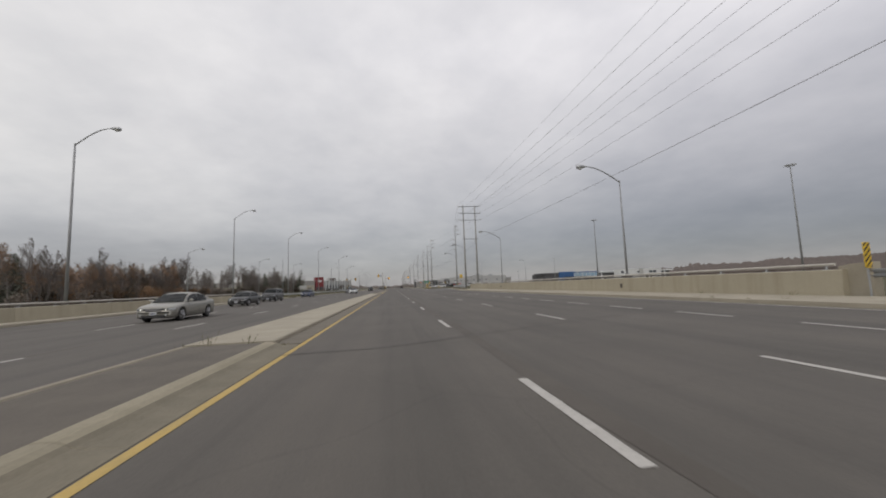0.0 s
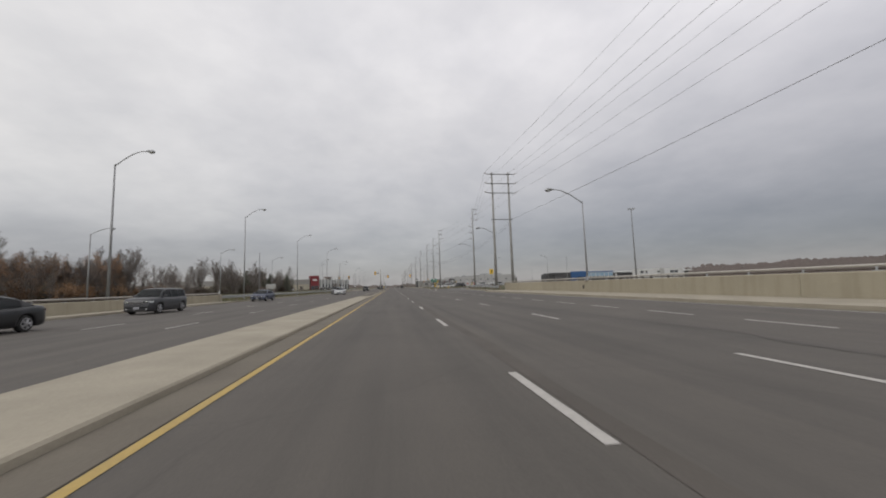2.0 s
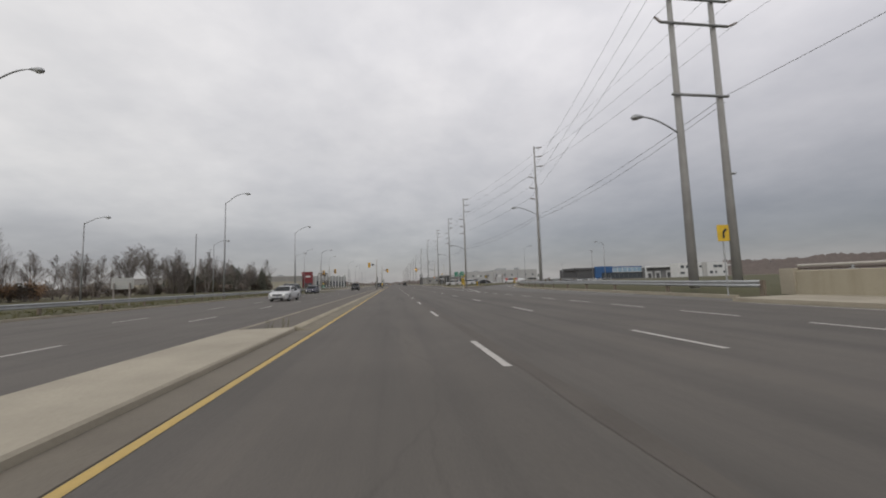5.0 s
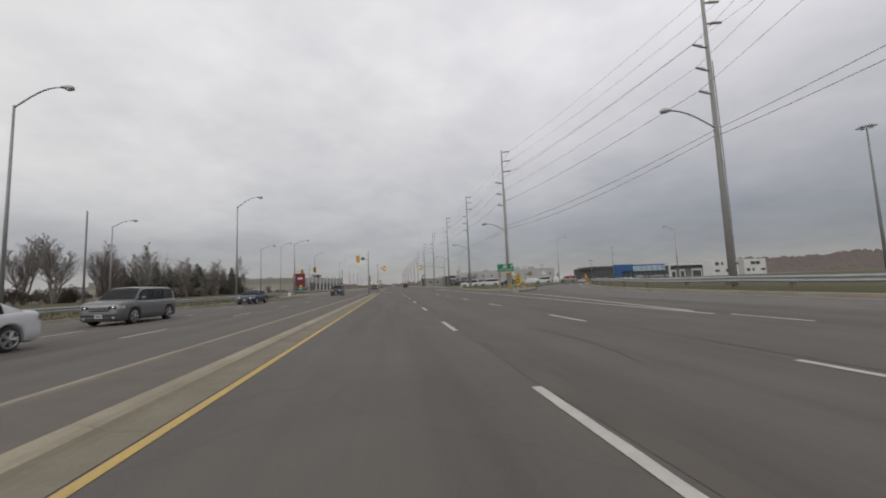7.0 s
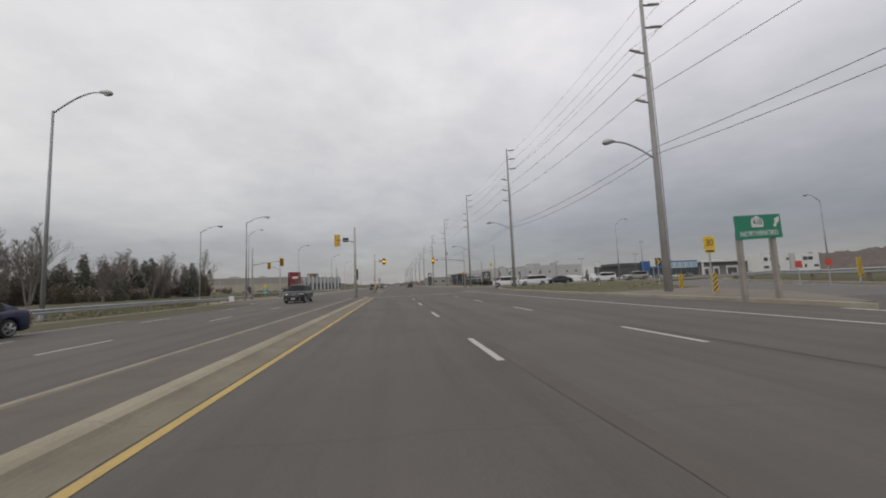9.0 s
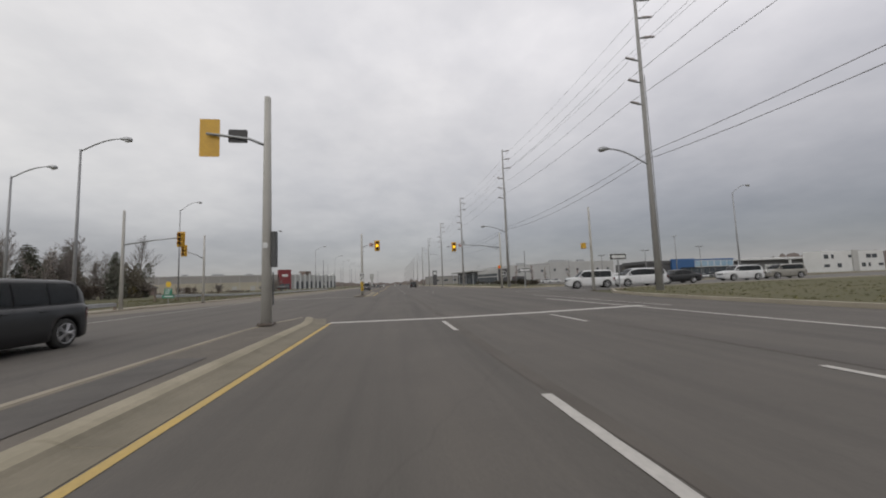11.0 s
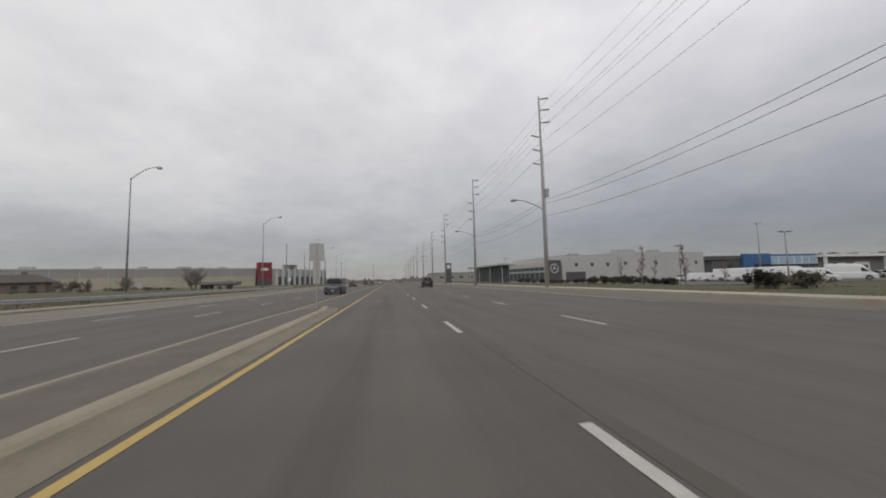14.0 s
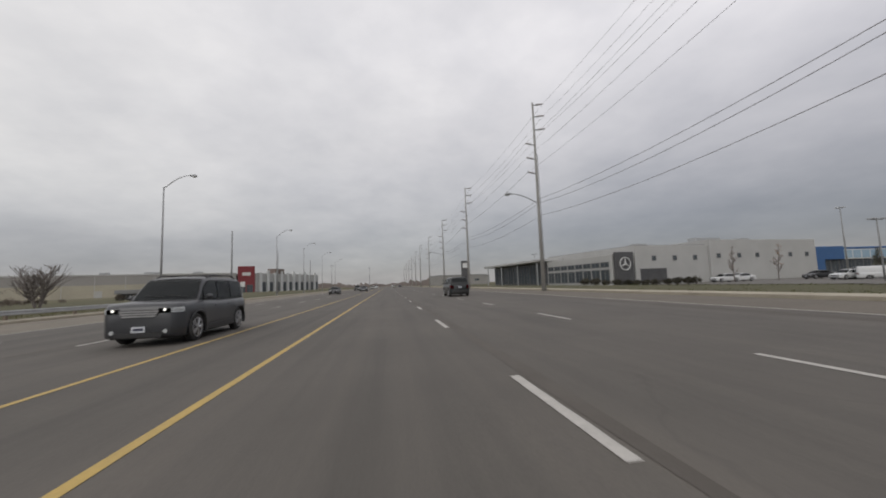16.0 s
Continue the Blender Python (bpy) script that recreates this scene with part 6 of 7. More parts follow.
def face(p0, p1, z=0.0):
    """A frame whose x runs from p0 to p1 on the ground; y points into the building."""
    a, b = Vector((*p0, z)), Vector((*p1, z))
    d = (b - a).normalized()
    return Matrix.Translation(a) @ Matrix(((d.x, -d.y, 0, 0), (d.y, d.x, 0, 0), (0, 0, 1, 0), (0, 0, 0, 1))), (b - a).length


def block(parent, name, x0, x1, y0, y1, z0, z1, mat, label="", soft=0.03):
    bm = bmesh.new()
    box(bm, x0, x1, y0, y1, z0 - 0.6 if z0 < 0 else z0, z1)
    if soft:
        bevel(bm, soft, 1)
    return part(name, bm, mat, parent, label)


def window(parent, x, z, w, h, name="window", pane=None, bars=0, label="dark window in a metal frame"):
    """A framed window standing a little proud of the front wall (which lies at y = 0)."""
    bm = bmesh.new()
    t = min(0.12, w * 0.12)
    for a, b, c, d in ((x - w / 2, x + w / 2, z - h / 2, z - h / 2 + t), (x - w / 2, x + w / 2, z + h / 2 - t, z + h / 2),
                       (x - w / 2, x - w / 2 + t, z - h / 2 + t, z + h / 2 - t), (x + w / 2 - t, x + w / 2, z - h / 2 + t, z + h / 2 - t)):
        box(bm, a, b, -0.1, 0.05, c, d)
    for i in range(bars):
        xx = x - w / 2 + w * (i + 1) / (bars + 1)
        box(bm, xx - 0.05, xx + 0.05, -0.09, 0.04, z - h / 2 + t, z + h / 2 - t)
    f = part(name, bm, FRAME, parent, label)
    bm = bmesh.new()
    box(bm, x - w / 2 + t * 0.5, x + w / 2 - t * 0.5, -0.05, -0.02, z - h / 2 + t * 0.5, z + h / 2 - t * 0.5)
    part("pane", bm, pane or PANE, f)
    return f


# dealership with the dark emblem panel
m, ln = face((45.0, 290.3), (97, 297.0))
b = thing("dealership_building", "pale grey dealership building with small square windows and dark doors", "building", "", m)
block(b, "wall", 0, 47, 0, 30, -0.3, 6.9, WALL_GREY, "pale grey stucco wall", 0.05)
block(b, "wall", 17.5, 47.5, -0.5, 28, -0.3, 7.9, WALL_GREY, "taller pale grey wall section", 0.05)
block(b, "roof", 0.5, 46.5, 0.5, 29.5, 6.9, 7.05, ROOFING, "flat grey roof", 0)
for x in (4.3, 9.2, 14.2):
    window(b, x, 4.5, 0.95, 0.95)
for x in (19.6, 25, 30, 39.5, 44.5):
    f = window(b, x, 4.7, 0.95, 0.95)
    f.location.y = -0.5
for x, w, h in ((4.0, 6, 2.6), (28.5, 4.2, 2.6)):
    door = block(b, "garage_door", x - w / 2, x + w / 2, -0.08, 0.03, 0.02, h, WALL_DARK, "dark slatted garage door", 0)
    for i in range(1, 6):
        block(door, "slat", x - w / 2 + 0.05, x + w / 2 - 0.05, -0.11, -0.075, i * h / 6 - 0.04, i * h / 6 + 0.04, WALL_DARK, "", 0)
for x, y, w in ((8, 8, 3), (22, 6, 7), (36, 7, 3)):
    block(b, "roof_unit", x, x + w, y, y + 2, 7.0 if x < 17 else 7.9, 8.1 if x < 17 else 9.1, GALV, "grey rooftop unit")
m, ln = face((40.6, 289.4), (44.4, 289.9))
s = thing("emblem_panel", "tall dark panel with a pale ring emblem", "sign", "", m)
block(s, "panel", 0, ln, 0, 0.6, -0.1, 5.75, WALL_DARK, "dark cladding panel", 0.03)
bm = bmesh.new()
c = Vector((ln / 2, -0.08, 3.6))
tube(bm, [(c.x + 1.15 * math.cos(a), c.y, c.z + 1.15 * math.sin(a)) for a in steps(0, math.tau, math.tau / 28)], 0.1, 6, False)
for q in (90, 210, 330):
    tube(bm, [c, (c.x + 1.1 * math.cos(radians(q)), c.y, c.z + 1.1 * math.sin(radians(q)))], [0.16, 0.05], 6)
part("emblem", bm, SIGN_WHITE, s, "pale ring with three spokes")
m, ln = face((37.6, 312), (40.5, 290.4))
b = thing("showroom_building", "glazed showroom wing with a pale grey upper wall", "building", "", m)
block(b, "wall", 0, ln, 0, 14, -0.3, 5.4, WALL_GREY, "pale grey wall", 0.05)
for i in range(8):
    window(b, 1.6 + i * 2.6, 3.6, 2.3, 1.0, bars=1)
    window(b, 1.6 + i * 2.6, 1.5, 2.3, 2.4, bars=1)
m, ln = face((33.4, 347), (37.4, 312.5))
b = thing("entrance_building", "dark glazed showroom entrance under a flat canopy", "building", "", m)
block(b, "wall", 0, ln, 1.5, 16, -0.3, 5.6, WALL_DARK, "dark cladding wall", 0.05)
block(b, "canopy", -1.5, ln + 0.4, -1.6, 16.5, 5.6, 6.2, WALL_GREY, "flat grey canopy roof", 0.05)
for i in range(10):
    f = window(b, 2 + i * 3.4, 2.7, 3.1, 5.0, bars=1, pane=PANE)
    f.location.y = 1.5
for i in range(4):
    bm = bmesh.new()
    tube(bm, [(1 + i * 10.6, -1.2, -0.3), (1 + i * 10.6, -1.2, 5.6)], 0.16, 8)
    part("column", bm, GALV, b, "round grey column")
s = thing("pylon_sign", "tall dark roadside pylon sign with a pale square", "sign", "", pose(19.6, 321.6, bank(20, 321)))
block(s, "panel", -0.95, 0.95, -0.25, 0.25, 0, 6.7, WALL_DARK, "dark pylon", 0.05)
block(s, "badge", -0.6, 0.6, -0.28, -0.255, 4.9, 6.1, SIGN_WHITE, "pale square badge", 0)

# blue dealership and service bays
m, ln = face((148, 351), (206, 352))
b = thing("blue_building", "dealership with a bright blue fascia over glazing", "building", "", m)
block(b, "wall", 0, ln, 0, 30, -0.5, 8.6, WALL_DARK, "dark recessed wall", 0.05)
block(b, "fascia", 16, 31, -1.2, 0.0, 5.0, 10.2, WALL_BLUE, "bright blue fascia", 0.1)
block(b, "fascia", 31, ln, -0.9, 0.0, 8.9, 9.8, WALL_BLUE, "thin blue roof band", 0.1)
block(b, "fascia", 31, ln, -0.8, 0.0, 5.0, 8.9, WALL_PALE, "pale panel band", 0.1)
block(b, "wing", -2, 16, -0.6, 20, 7.4, 9.4, WALL_DARK, "dark roof band", 0.1)
block(b, "pier", 15.5, 21, -1.4, 0, -0.5, 10.2, WALL_BLUE, "solid blue end pier", 0.1)
# glazing panels with the sky reflection in their colour
for i in range(6):
    block(b, "sky_panel", 31.5 + i * 4.4, 35.4 + i * 4.4, -0.86, -0.805, 5.4, 8.6, GLAZE, "glazing with a pale blue sky reflection painted in", 0)
for i in range(9):
    window(b, 23.5 + i * 4, 2.6, 3.7, 5.0, bars=1)
m, ln = face((207, 352), (285, 352))
b = thing("service_building", "grey service building with white-framed bay doors under a flat roof", "building", "", m)
block(b, "wall", 0, ln, 0, 25, -0.5, 8.0, WALL_MID, "mid-grey panel wall", 0.05)
block(b, "canopy", -1, ln + 1, -4, 26, 8.0, 9.2, WALL_PALE, "pale flat roof edge", 0.1)
for x, w, h in ((6.0, 4.6, 5.0), (13.4, 4.8, 5.2), (25.7, 9.0, 5.4), (46.0, 9.0, 5.6), (61.0, 8.0, 5.6)):
    for x0, x1, z0, z1 in ((x - w / 2, x - w / 2 + 0.8, -0.4, h), (x + w / 2 - 0.8, x + w / 2, -0.4, h), (x - w / 2 + 0.8, x + w / 2 - 0.8, h - 1.5, h)):
        block(b, "bay_frame", x0, x1, -0.3, 0.02, z0, z1, WALL_PALE, "white bay surround", 0)
    block(b, "bay_door", x - w / 2 + 0.8, x + w / 2 - 0.8, -0.1, 0.02, -0.4, h - 1.5, WALL_DARK, "dark bay door", 0)
for x in (0.4, 35.7, 54.0, 70.0):
    block(b, "column", x - 0.5, x + 0.5, -3.6, -2.6, -0.5, 8.0, WALL_PALE, "pale column", 0)

# pale block with rows of windows
m, ln = face((191, 293), (234, 299))
pick = random.Random(19)
b = thing("pale_building", "pale three-storey building with rows of dark windows", "building", "", m)
block(b, "wall", 0, ln, 0, 7, -0.5, 9.2, WALL_PALE, "pale panel wall", 0.05)
for i in range(10):
    for z in (2.6, 6.7):
        if pick.random() < 0.72:
            window(b, 2.8 + i * 4.2, z, pick.choice((1.6, 2.8, 3.6)), pick.choice((1.3, 1.9)), bars=1)
block(b, "wall", 20, 24, -0.5, 0.02, -0.5, 9.6, WALL_GREY, "grey stair tower", 0.05)

# warehouse with the red corner
m, ln = face((-235, 424), (-95, 481))
b = thing("warehouse", "long low grey-tan warehouse with rooftop units", "building", "", m)
block(b, "wall", 0, ln, 0, 80, -1, 12.2, WALL_TAN, "grey-tan precast wall", 0.05)
block(b, "parapet", -0.2, ln + 0.2, -0.2, 80, 12.2, 13.0, WALL_GREY, "grey roof edge", 0.05)
for i in range(11):
    block(b, "joint", 6 + i * 13, 6.25 + i * 13, -0.12, 0.02, -1, 12.2, WALL_GREY, "", 0)
for x in (84, 118, 131):
    block(b, "dock_door", x, x + 3.4, -0.15, 0.02, 0, 4.0, WALL_GREY, "grey dock door", 0)
block(b, "lower_band", 0.5, ln - 0.5, -0.08, 0.02, -1, 7.2, WALL_PALE_TAN, "stained tan lower wall panels", 0)
for x, w in ((30, 6), (62, 3), (84, 4), (104, 8), (128, 5)):
    block(b, "roof_unit", x, x + w, 8, 12, 13.0, 14.4, GALV, "rooftop unit")
m, ln = face((-94, 481), (-85, 484.5))
b = thing("store_corner", "dark red corner tower of a store with a pale name bar", "building", "", m)
block(b, "wall", 0, ln, 0, 12, -1, 17.0, WALL_RED, "dark red panel wall", 0.1)
block(b, "name_bar", 2.5, ln - 2.5, -0.12, 0.02, 11.0, 13.0, SIGN_WHITE, "pale name bar", 0)
for i in range(2):
    window(b, 2.6 + i * 4.2, 2.6, 3.6, 5.0, bars=1)
m, ln = face((-84.5, 485), (-59, 560))
b = thing("store_building", "pale store front with white piers and glazing", "building", "", m)
block(b, "wall", 0, ln, 0, 30, -1, 12.5, WALL_GREY, "grey wall", 0.05)
for i in range(10):
    block(b, "pier", 3 + i * 7.6, 5.4 + i * 7.6, -0.8, 0.02, -1, 14.5 if i % 2 else 13.0, WALL_PALE, "white pier", 0.05)
    window(b, 7.8 + i * 7.6, 3.5, 4.4, 6.5, bars=2)
block(b, "tower", 20, 30, -0.5, 6, 12.5, 16, BRICK, "dull brown tower", 0.1)
for x, y, w, h, lab in ((-330, 520, 90, 11, "far tan warehouse"), (60, 620, 50, 8, "far grey commercial building"), (95, 470, 60, 8, "low grey commercial building behind the lots"), (40, 520, 40, 7, "low pale commercial building")):
    m, ln = face((x, y), (x + w, y + 6))
    b = thing("distant_building", lab + " with a flat roof", "building", "distant buildings", m)
    block(b, "wall", 0, ln, 0, 30, -1, h, WALL_TAN, "", 0.05)
    block(b, "roof", -0.2, ln + 0.2, -0.2, 30, h, h + 0.8, ROOFING, "", 0.05)
    for i in range(int(w / 9)):
        window(b, 5 + i * 9, h * 0.5, 4, 1.6, bars=1)


def house(x, y, turn, lab):
    h = thing("house", lab, "house", "", pose(x, y, bank(x, y), 0, 0, turn))
    block(h, "wall", -8, 8, -4.5, 4.5, -0.3, 3.0, BRICK, "brown brick wall", 0.02)
    bm = bmesh.new()
    pr = [(-9, -5.3, 2.9), (9, -5.3, 2.9), (9, 5.3, 2.9), (-9, 5.3, 2.9), (-5, 0, 5.2), (5, 0, 5.2)]
    vs = [bm.verts.new(q) for q in pr]
    for f in ((0, 1, 5, 4), (2, 3, 4, 5), (1, 2, 5), (3, 0, 4), (3, 2, 1, 0)):
        bm.faces.new([vs[i] for i in f])
    part("roof", bm, SHINGLE, h, "brown shingled hip roof")
    for x_ in (-5.5, -2, 2, 5.5):
        f = window(h, x_, 1.6, 1.5, 1.2)
        f.location.y = -4.5
    block(h, "chimney", 2, 2.9, -0.4, 0.5, 4.6, 6.0, BRICK, "brick chimney", 0)


house(-104, 317, 24, "low brown brick bungalow with a brown hip roof")
house(-150, 335, 30, "low brown brick house with a brown hip roof among trees")

u = thing("utility_cabinet", "plain light grey metal utility cabinet on the verge", "cabinet", "", pose(31.6, 202.1, bank(31.6, 202.1), 0, 0, -38))
block(u, "body", -0.4, 0.4, -0.3, 0.3, 0.08, 1.0, POLE_CONC, "", 0.03)
block(u, "plinth", -0.46, 0.46, -0.36, 0.36, -0.2, 0.08, CONCRETE, "concrete plinth", 0.02)
block(u, "lid", -0.43, 0.43, -0.33, 0.33, 1.0, 1.05, GALV, "overhanging lid", 0.015)
for s_ in (-0.2, 0.2):
    block(u, "door", s_ - 0.18, s_ + 0.18, -0.315, -0.3, 0.14, 0.95, POLE_CONC, "", 0)

# trailers parked before the warehouse
def trailer(x, y, turn, long, low, high, mat, lab):
    """A parked semi-trailer along its own x, on two axles and a landing leg."""
    t = thing("truck_trailer", lab, "trailer", "parked trailers", pose(x, y, bank(x, y), 0, 0, turn))
    block(t, "body", -long / 2, long / 2, -1.25, 1.25, low, high, mat, "", 0.06)
    block(t, "chassis", -long / 2 + 0.4, long / 2 - 0.4, -0.5, 0.5, low - 0.3, low - 0.005, BLACK, "dark steel chassis", 0)
    block(t, "landing_leg", long / 2 - 2.6, long / 2 - 2.35, -0.9, 0.9, 0.0, low - 0.005, WALL_DARK, "grey landing leg", 0)
    for ax in (-long / 2 + 1.4, -long / 2 + 2.7):
        for side in (-1, 1):
            bm = bmesh.new()
            tube(bm, [(ax, side * 0.7, 0.5), (ax, side * 1.2, 0.5)], 0.5, 16)
            part("wheel", bm, TYRE, t, "black rubber tyre")


trailer(-47.0, 309.5, -8, 11.0, 1.2, 2.0, WALL_MID, "grey flat-bed trailer parked before the warehouse")

# parked vans and cars on the lots
LOT_Z = -0.28
v0 = vehicle("van", WHITE_CAR, pose(64.3, 245.8, LOT_Z, 0, 0, -143) @ Matrix.Diagonal((1, 0.9, 0.8, 1)), "white low-roof cargo van parked on the lot", False, group="parked vans")
v0b = vehicle("van", WHITE_CAR, pose(72.3, 247.0, LOT_Z, 0, 0, -143), "white high-roof cargo van parked on the lot", False, group="parked vans")
for i in range(1, 7):
    copy_thing(v0 if i > 4 else v0b, pose(64.3 + 0.26 * i, 245.8 + 3.8 * i, LOT_Z, 0, 0, -143) @ Matrix.Diagonal((1, 1, 0.84 if i > 4 else 0.94, 1)))
v1 = vehicle("sedan", WHITE_CAR, pose(88, 258, LOT_Z, 0, 0, 130), "white sedan parked on the dealer lot", False, group="parked cars")
v2 = vehicle("suv", GREYCAR, pose(92, 262, LOT_Z, 0, 0, 150), "mid-grey SUV parked on the dealer lot", False, group="parked cars")
v3 = vehicle("sedan", CHARCOAL, pose(96, 262, LOT_Z, 0, 0, 150), "black sedan parked on the dealer lot", False, group="parked cars")
rng = random.Random(5)
for xa, ya, n in ((100, 262, 8), (88, 278, 9), (112, 290, 6)):
    for i in range(n):
        copy_thing(rng.choice((v1, v2, v3, v1)), pose(xa + i * 3.1, ya + rng.uniform(-0.4, 0.4), LOT_Z, 0, 0, 150 + rng.uniform(-3, 3)))
for x, y, src in ((57.0, 284.0, v1), (60.5, 284.5, v1), (64.8, 272.0, v1), (67.6, 273.2, v1), (70.4, 274.4, v2), (73.2, 275.6, v3), (76.0, 276.8, v1), (72.0, 281.0, v3), (80.5, 279.0, v2)):
    copy_thing(src, pose(x, y, LOT_Z, 0, 0, 84 + (x * 7 % 9)))
bm = bmesh.new()
along([(44, 252), (80, 246), (170, 250)], 11, 0.01, bm)
along([(46, 274), (180, 280)], 34, 0.008, bm)
along([(60, 320), (290, 322)], 46, 0.012, bm)
for q in bm.verts:
    q.co.z -= 0.6
tagged(mesh_object("parking_lot", bm, OLD_ASPHALT), "grey asphalt parking lots of the dealerships", "parking lot", kind="structure")


def lot_light(x, y, h):
    l = thing("lot_light", "slim lot light pole with a double flat head", "lamp post", "lot lights", pose(x, y, bank(x, y)))
    bm = bmesh.new()
    tube(bm, [(0, 0, 0), (0, 0, h)], [0.1, 0.065], 8)
    part("pole", bm, POLE_GREY, l, "", True)
    bm = bmesh.new()
    box(bm, -0.75, 0.75, -0.05, 0.05, h - 0.08, h + 0.02)
    part("cross_bar", bm, POLE_GREY, l)
    for x_ in (-0.66, 0.66):
        bm = bmesh.new()
        box(bm, x_ - 0.25, x_ + 0.25, -0.35, 0.35, h - 0.02, h + 0.14)
        bevel(bm, 0.04)
        part("flat_head", bm, GALV, l, "flat shoebox lamp head")


for x, y, h in ((54.6, 241.8, 7.2), (54.9, 225.2, 7.0), (84.5, 242.9, 9.0), (55.6, 262.3, 7.1), (42, 330, 9)):
    lot_light(x, y, h)


# ---- trees and plants ----
OLIVE = material("olive_yellow_leaves", (0.15, 0.12, 0.035), (0.10, 0.085, 0.03), 0.9, 0, 0.8, 6.0, 0)
SCRUB = material("brown_scrub", (0.15, 0.123, 0.1), (0.12, 0.1, 0.083), 0.95, 0, 0.6, 6.0, 0, random_value=0.2)
# bark, russet and thicket are lightened; the wood's haze sits in these colours
BARK = material("grey_brown_bark", (0.205, 0.182, 0.168), (0.155, 0.138, 0.128), 0.95, 0, 3.0, 30.0, 0.3)
RUSSET = material("russet_leaves", (0.31, 0.19, 0.115), (0.24, 0.16, 0.11), 0.9, 0, 0.5, 6.0, 0, random_value=0.25)
THICKET = material("brown_thicket", (0.265, 0.222, 0.185), (0.21, 0.18, 0.152), 0.95, 0, 0.6, 6.0, 0, random_value=0.25)
HEDGE = material("dark_hedge", (0.055, 0.048, 0.034), (0.04, 0.04, 0.028), 0.95, 0, 1.0, 8.0, 0, random_value=0.15)
CEDAR = material("brown_green_cedar", (0.18, 0.165, 0.125), (0.2, 0.172, 0.138), 0.95, 0, 0.5, 6.0, 0, random_value=0.25)
NEEDLE = material("dark_needles", (0.11, 0.116, 0.09), (0.135, 0.135, 0.105), 0.9, 0, 0.6, 6.0, 0, random_value=0.2)
RED_LEAF = material("wine_red_leaves", (0.16, 0.03, 0.03), (0.11, 0.035, 0.03), 0.9, 0, 1.0, 8.0, 0)
STRAW = material("straw_grass", (0.135, 0.124, 0.055), (0.105, 0.105, 0.043), 0.95, 0, 0.3, 6.0, 0)
LAWN = material("lawn_grass", (0.078, 0.09, 0.03), (0.10, 0.10, 0.036), 0.95, 0, 0.3, 6.0, 0)
# woodland brown paled to hold the distance haze in its colour
FARWOOD = material("hazed_far_woodland", (0.25, 0.212, 0.196), (0.19, 0.165, 0.155), 0.95, 0, 0.035, 0.25, 0, 0.9)
# ridge sheet, darkened in colour to match the shaded sides of its trees
RIDGE_DIMMED = material("dimmed_wooded_ground", (0.105, 0.088, 0.078), (0.08, 0.07, 0.064), 0.95, 0, 0.03, 0.3, 0, 0.9)
ORANGE = material("rust_orange_leaves", (0.23, 0.13, 0.065), (0.18, 0.115, 0.068), 0.9, 0, 0.6, 6.0, 0, random_value=0.2)


def raw_mesh(name, verts, faces, mat, parent=None, label=""):
    me = bpy.data.meshes.new(name)
    me.from_pydata(verts, [], faces)
    me.materials.append(mat)
    ob = new(name, me)
    if parent:
        ob.parent = parent
    if label:
        tagged(ob, label)
    return ob


class Twigs:
    """Collects tapered three- or four-sided branches and loose leaves."""

    def __init__(self, seed):
        self.v, self.f, self.lv, self.lf, self.tips = [], [], [], [], []
        self.r = random.Random(seed)

    def stick(self, a, b, ra, rb, n):
        d = (b - a).normalized()
        u = d.orthogonal().normalized()
        w = d.cross(u)
        i = len(self.v)
        for p, r in ((a, ra), (b, rb)):
            for k in range(n):
                q = k * math.tau / n
                self.v.append(p + (u * math.cos(q) + w * math.sin(q)) * r)
        for k in range(n):
            self.f.append((i + k, i + (k + 1) % n, i + n + (k + 1) % n, i + n + k))

    def grow(self, p, d, ln, r, depth, spread, up):
        n = 3 if depth < 3 else 4
        a = p
        for s in range(2):
            d2 = (d + Vector((self.r.uniform(-1, 1), self.r.uniform(-1, 1), self.r.uniform(-0.4, 0.8))) * 0.14).normalized()
            b = a + d2 * ln / 2
            self.stick(a, b, r * (1 - 0.2 * s), r * (0.8 - 0.2 * s), n)
            a, d = b, d2
            if s == 0 and depth > 1:
                self.kids(a, d, ln, r * 0.75, depth, spread, up, 1)
        if depth > 0:
            self.kids(a, d, ln, r * 0.62, depth, spread, up, 3 if depth > 2 else 2)
        else:
            self.tips.append(a)

    def kids(self, p, d, ln, r, depth, spread, up, n):
        for k in range(n):
            side = Vector((self.r.uniform(-1, 1), self.r.uniform(-1, 1), self.r.uniform(-0.5, 0.5))).normalized()
            e = (d + side * spread * self.r.uniform(0.6, 1.2) + Vector((0, 0, up))).normalized()
            self.grow(p, e, ln * self.r.uniform(0.62, 0.82), max(r * self.r.uniform(0.7, 0.95), 0.012), depth - 1, spread, up)

    def leaf(self, p, s):
        a = Vector((self.r.uniform(-1, 1), self.r.uniform(-1, 1), self.r.uniform(-1, 1))).normalized() * s
        b = a.orthogonal().normalized() * s * 0.6
        i = len(self.lv)
        self.lv += [p - a, p + b, p + a, p - b]
        self.lf.append((i, i + 1, i + 2, i + 3))


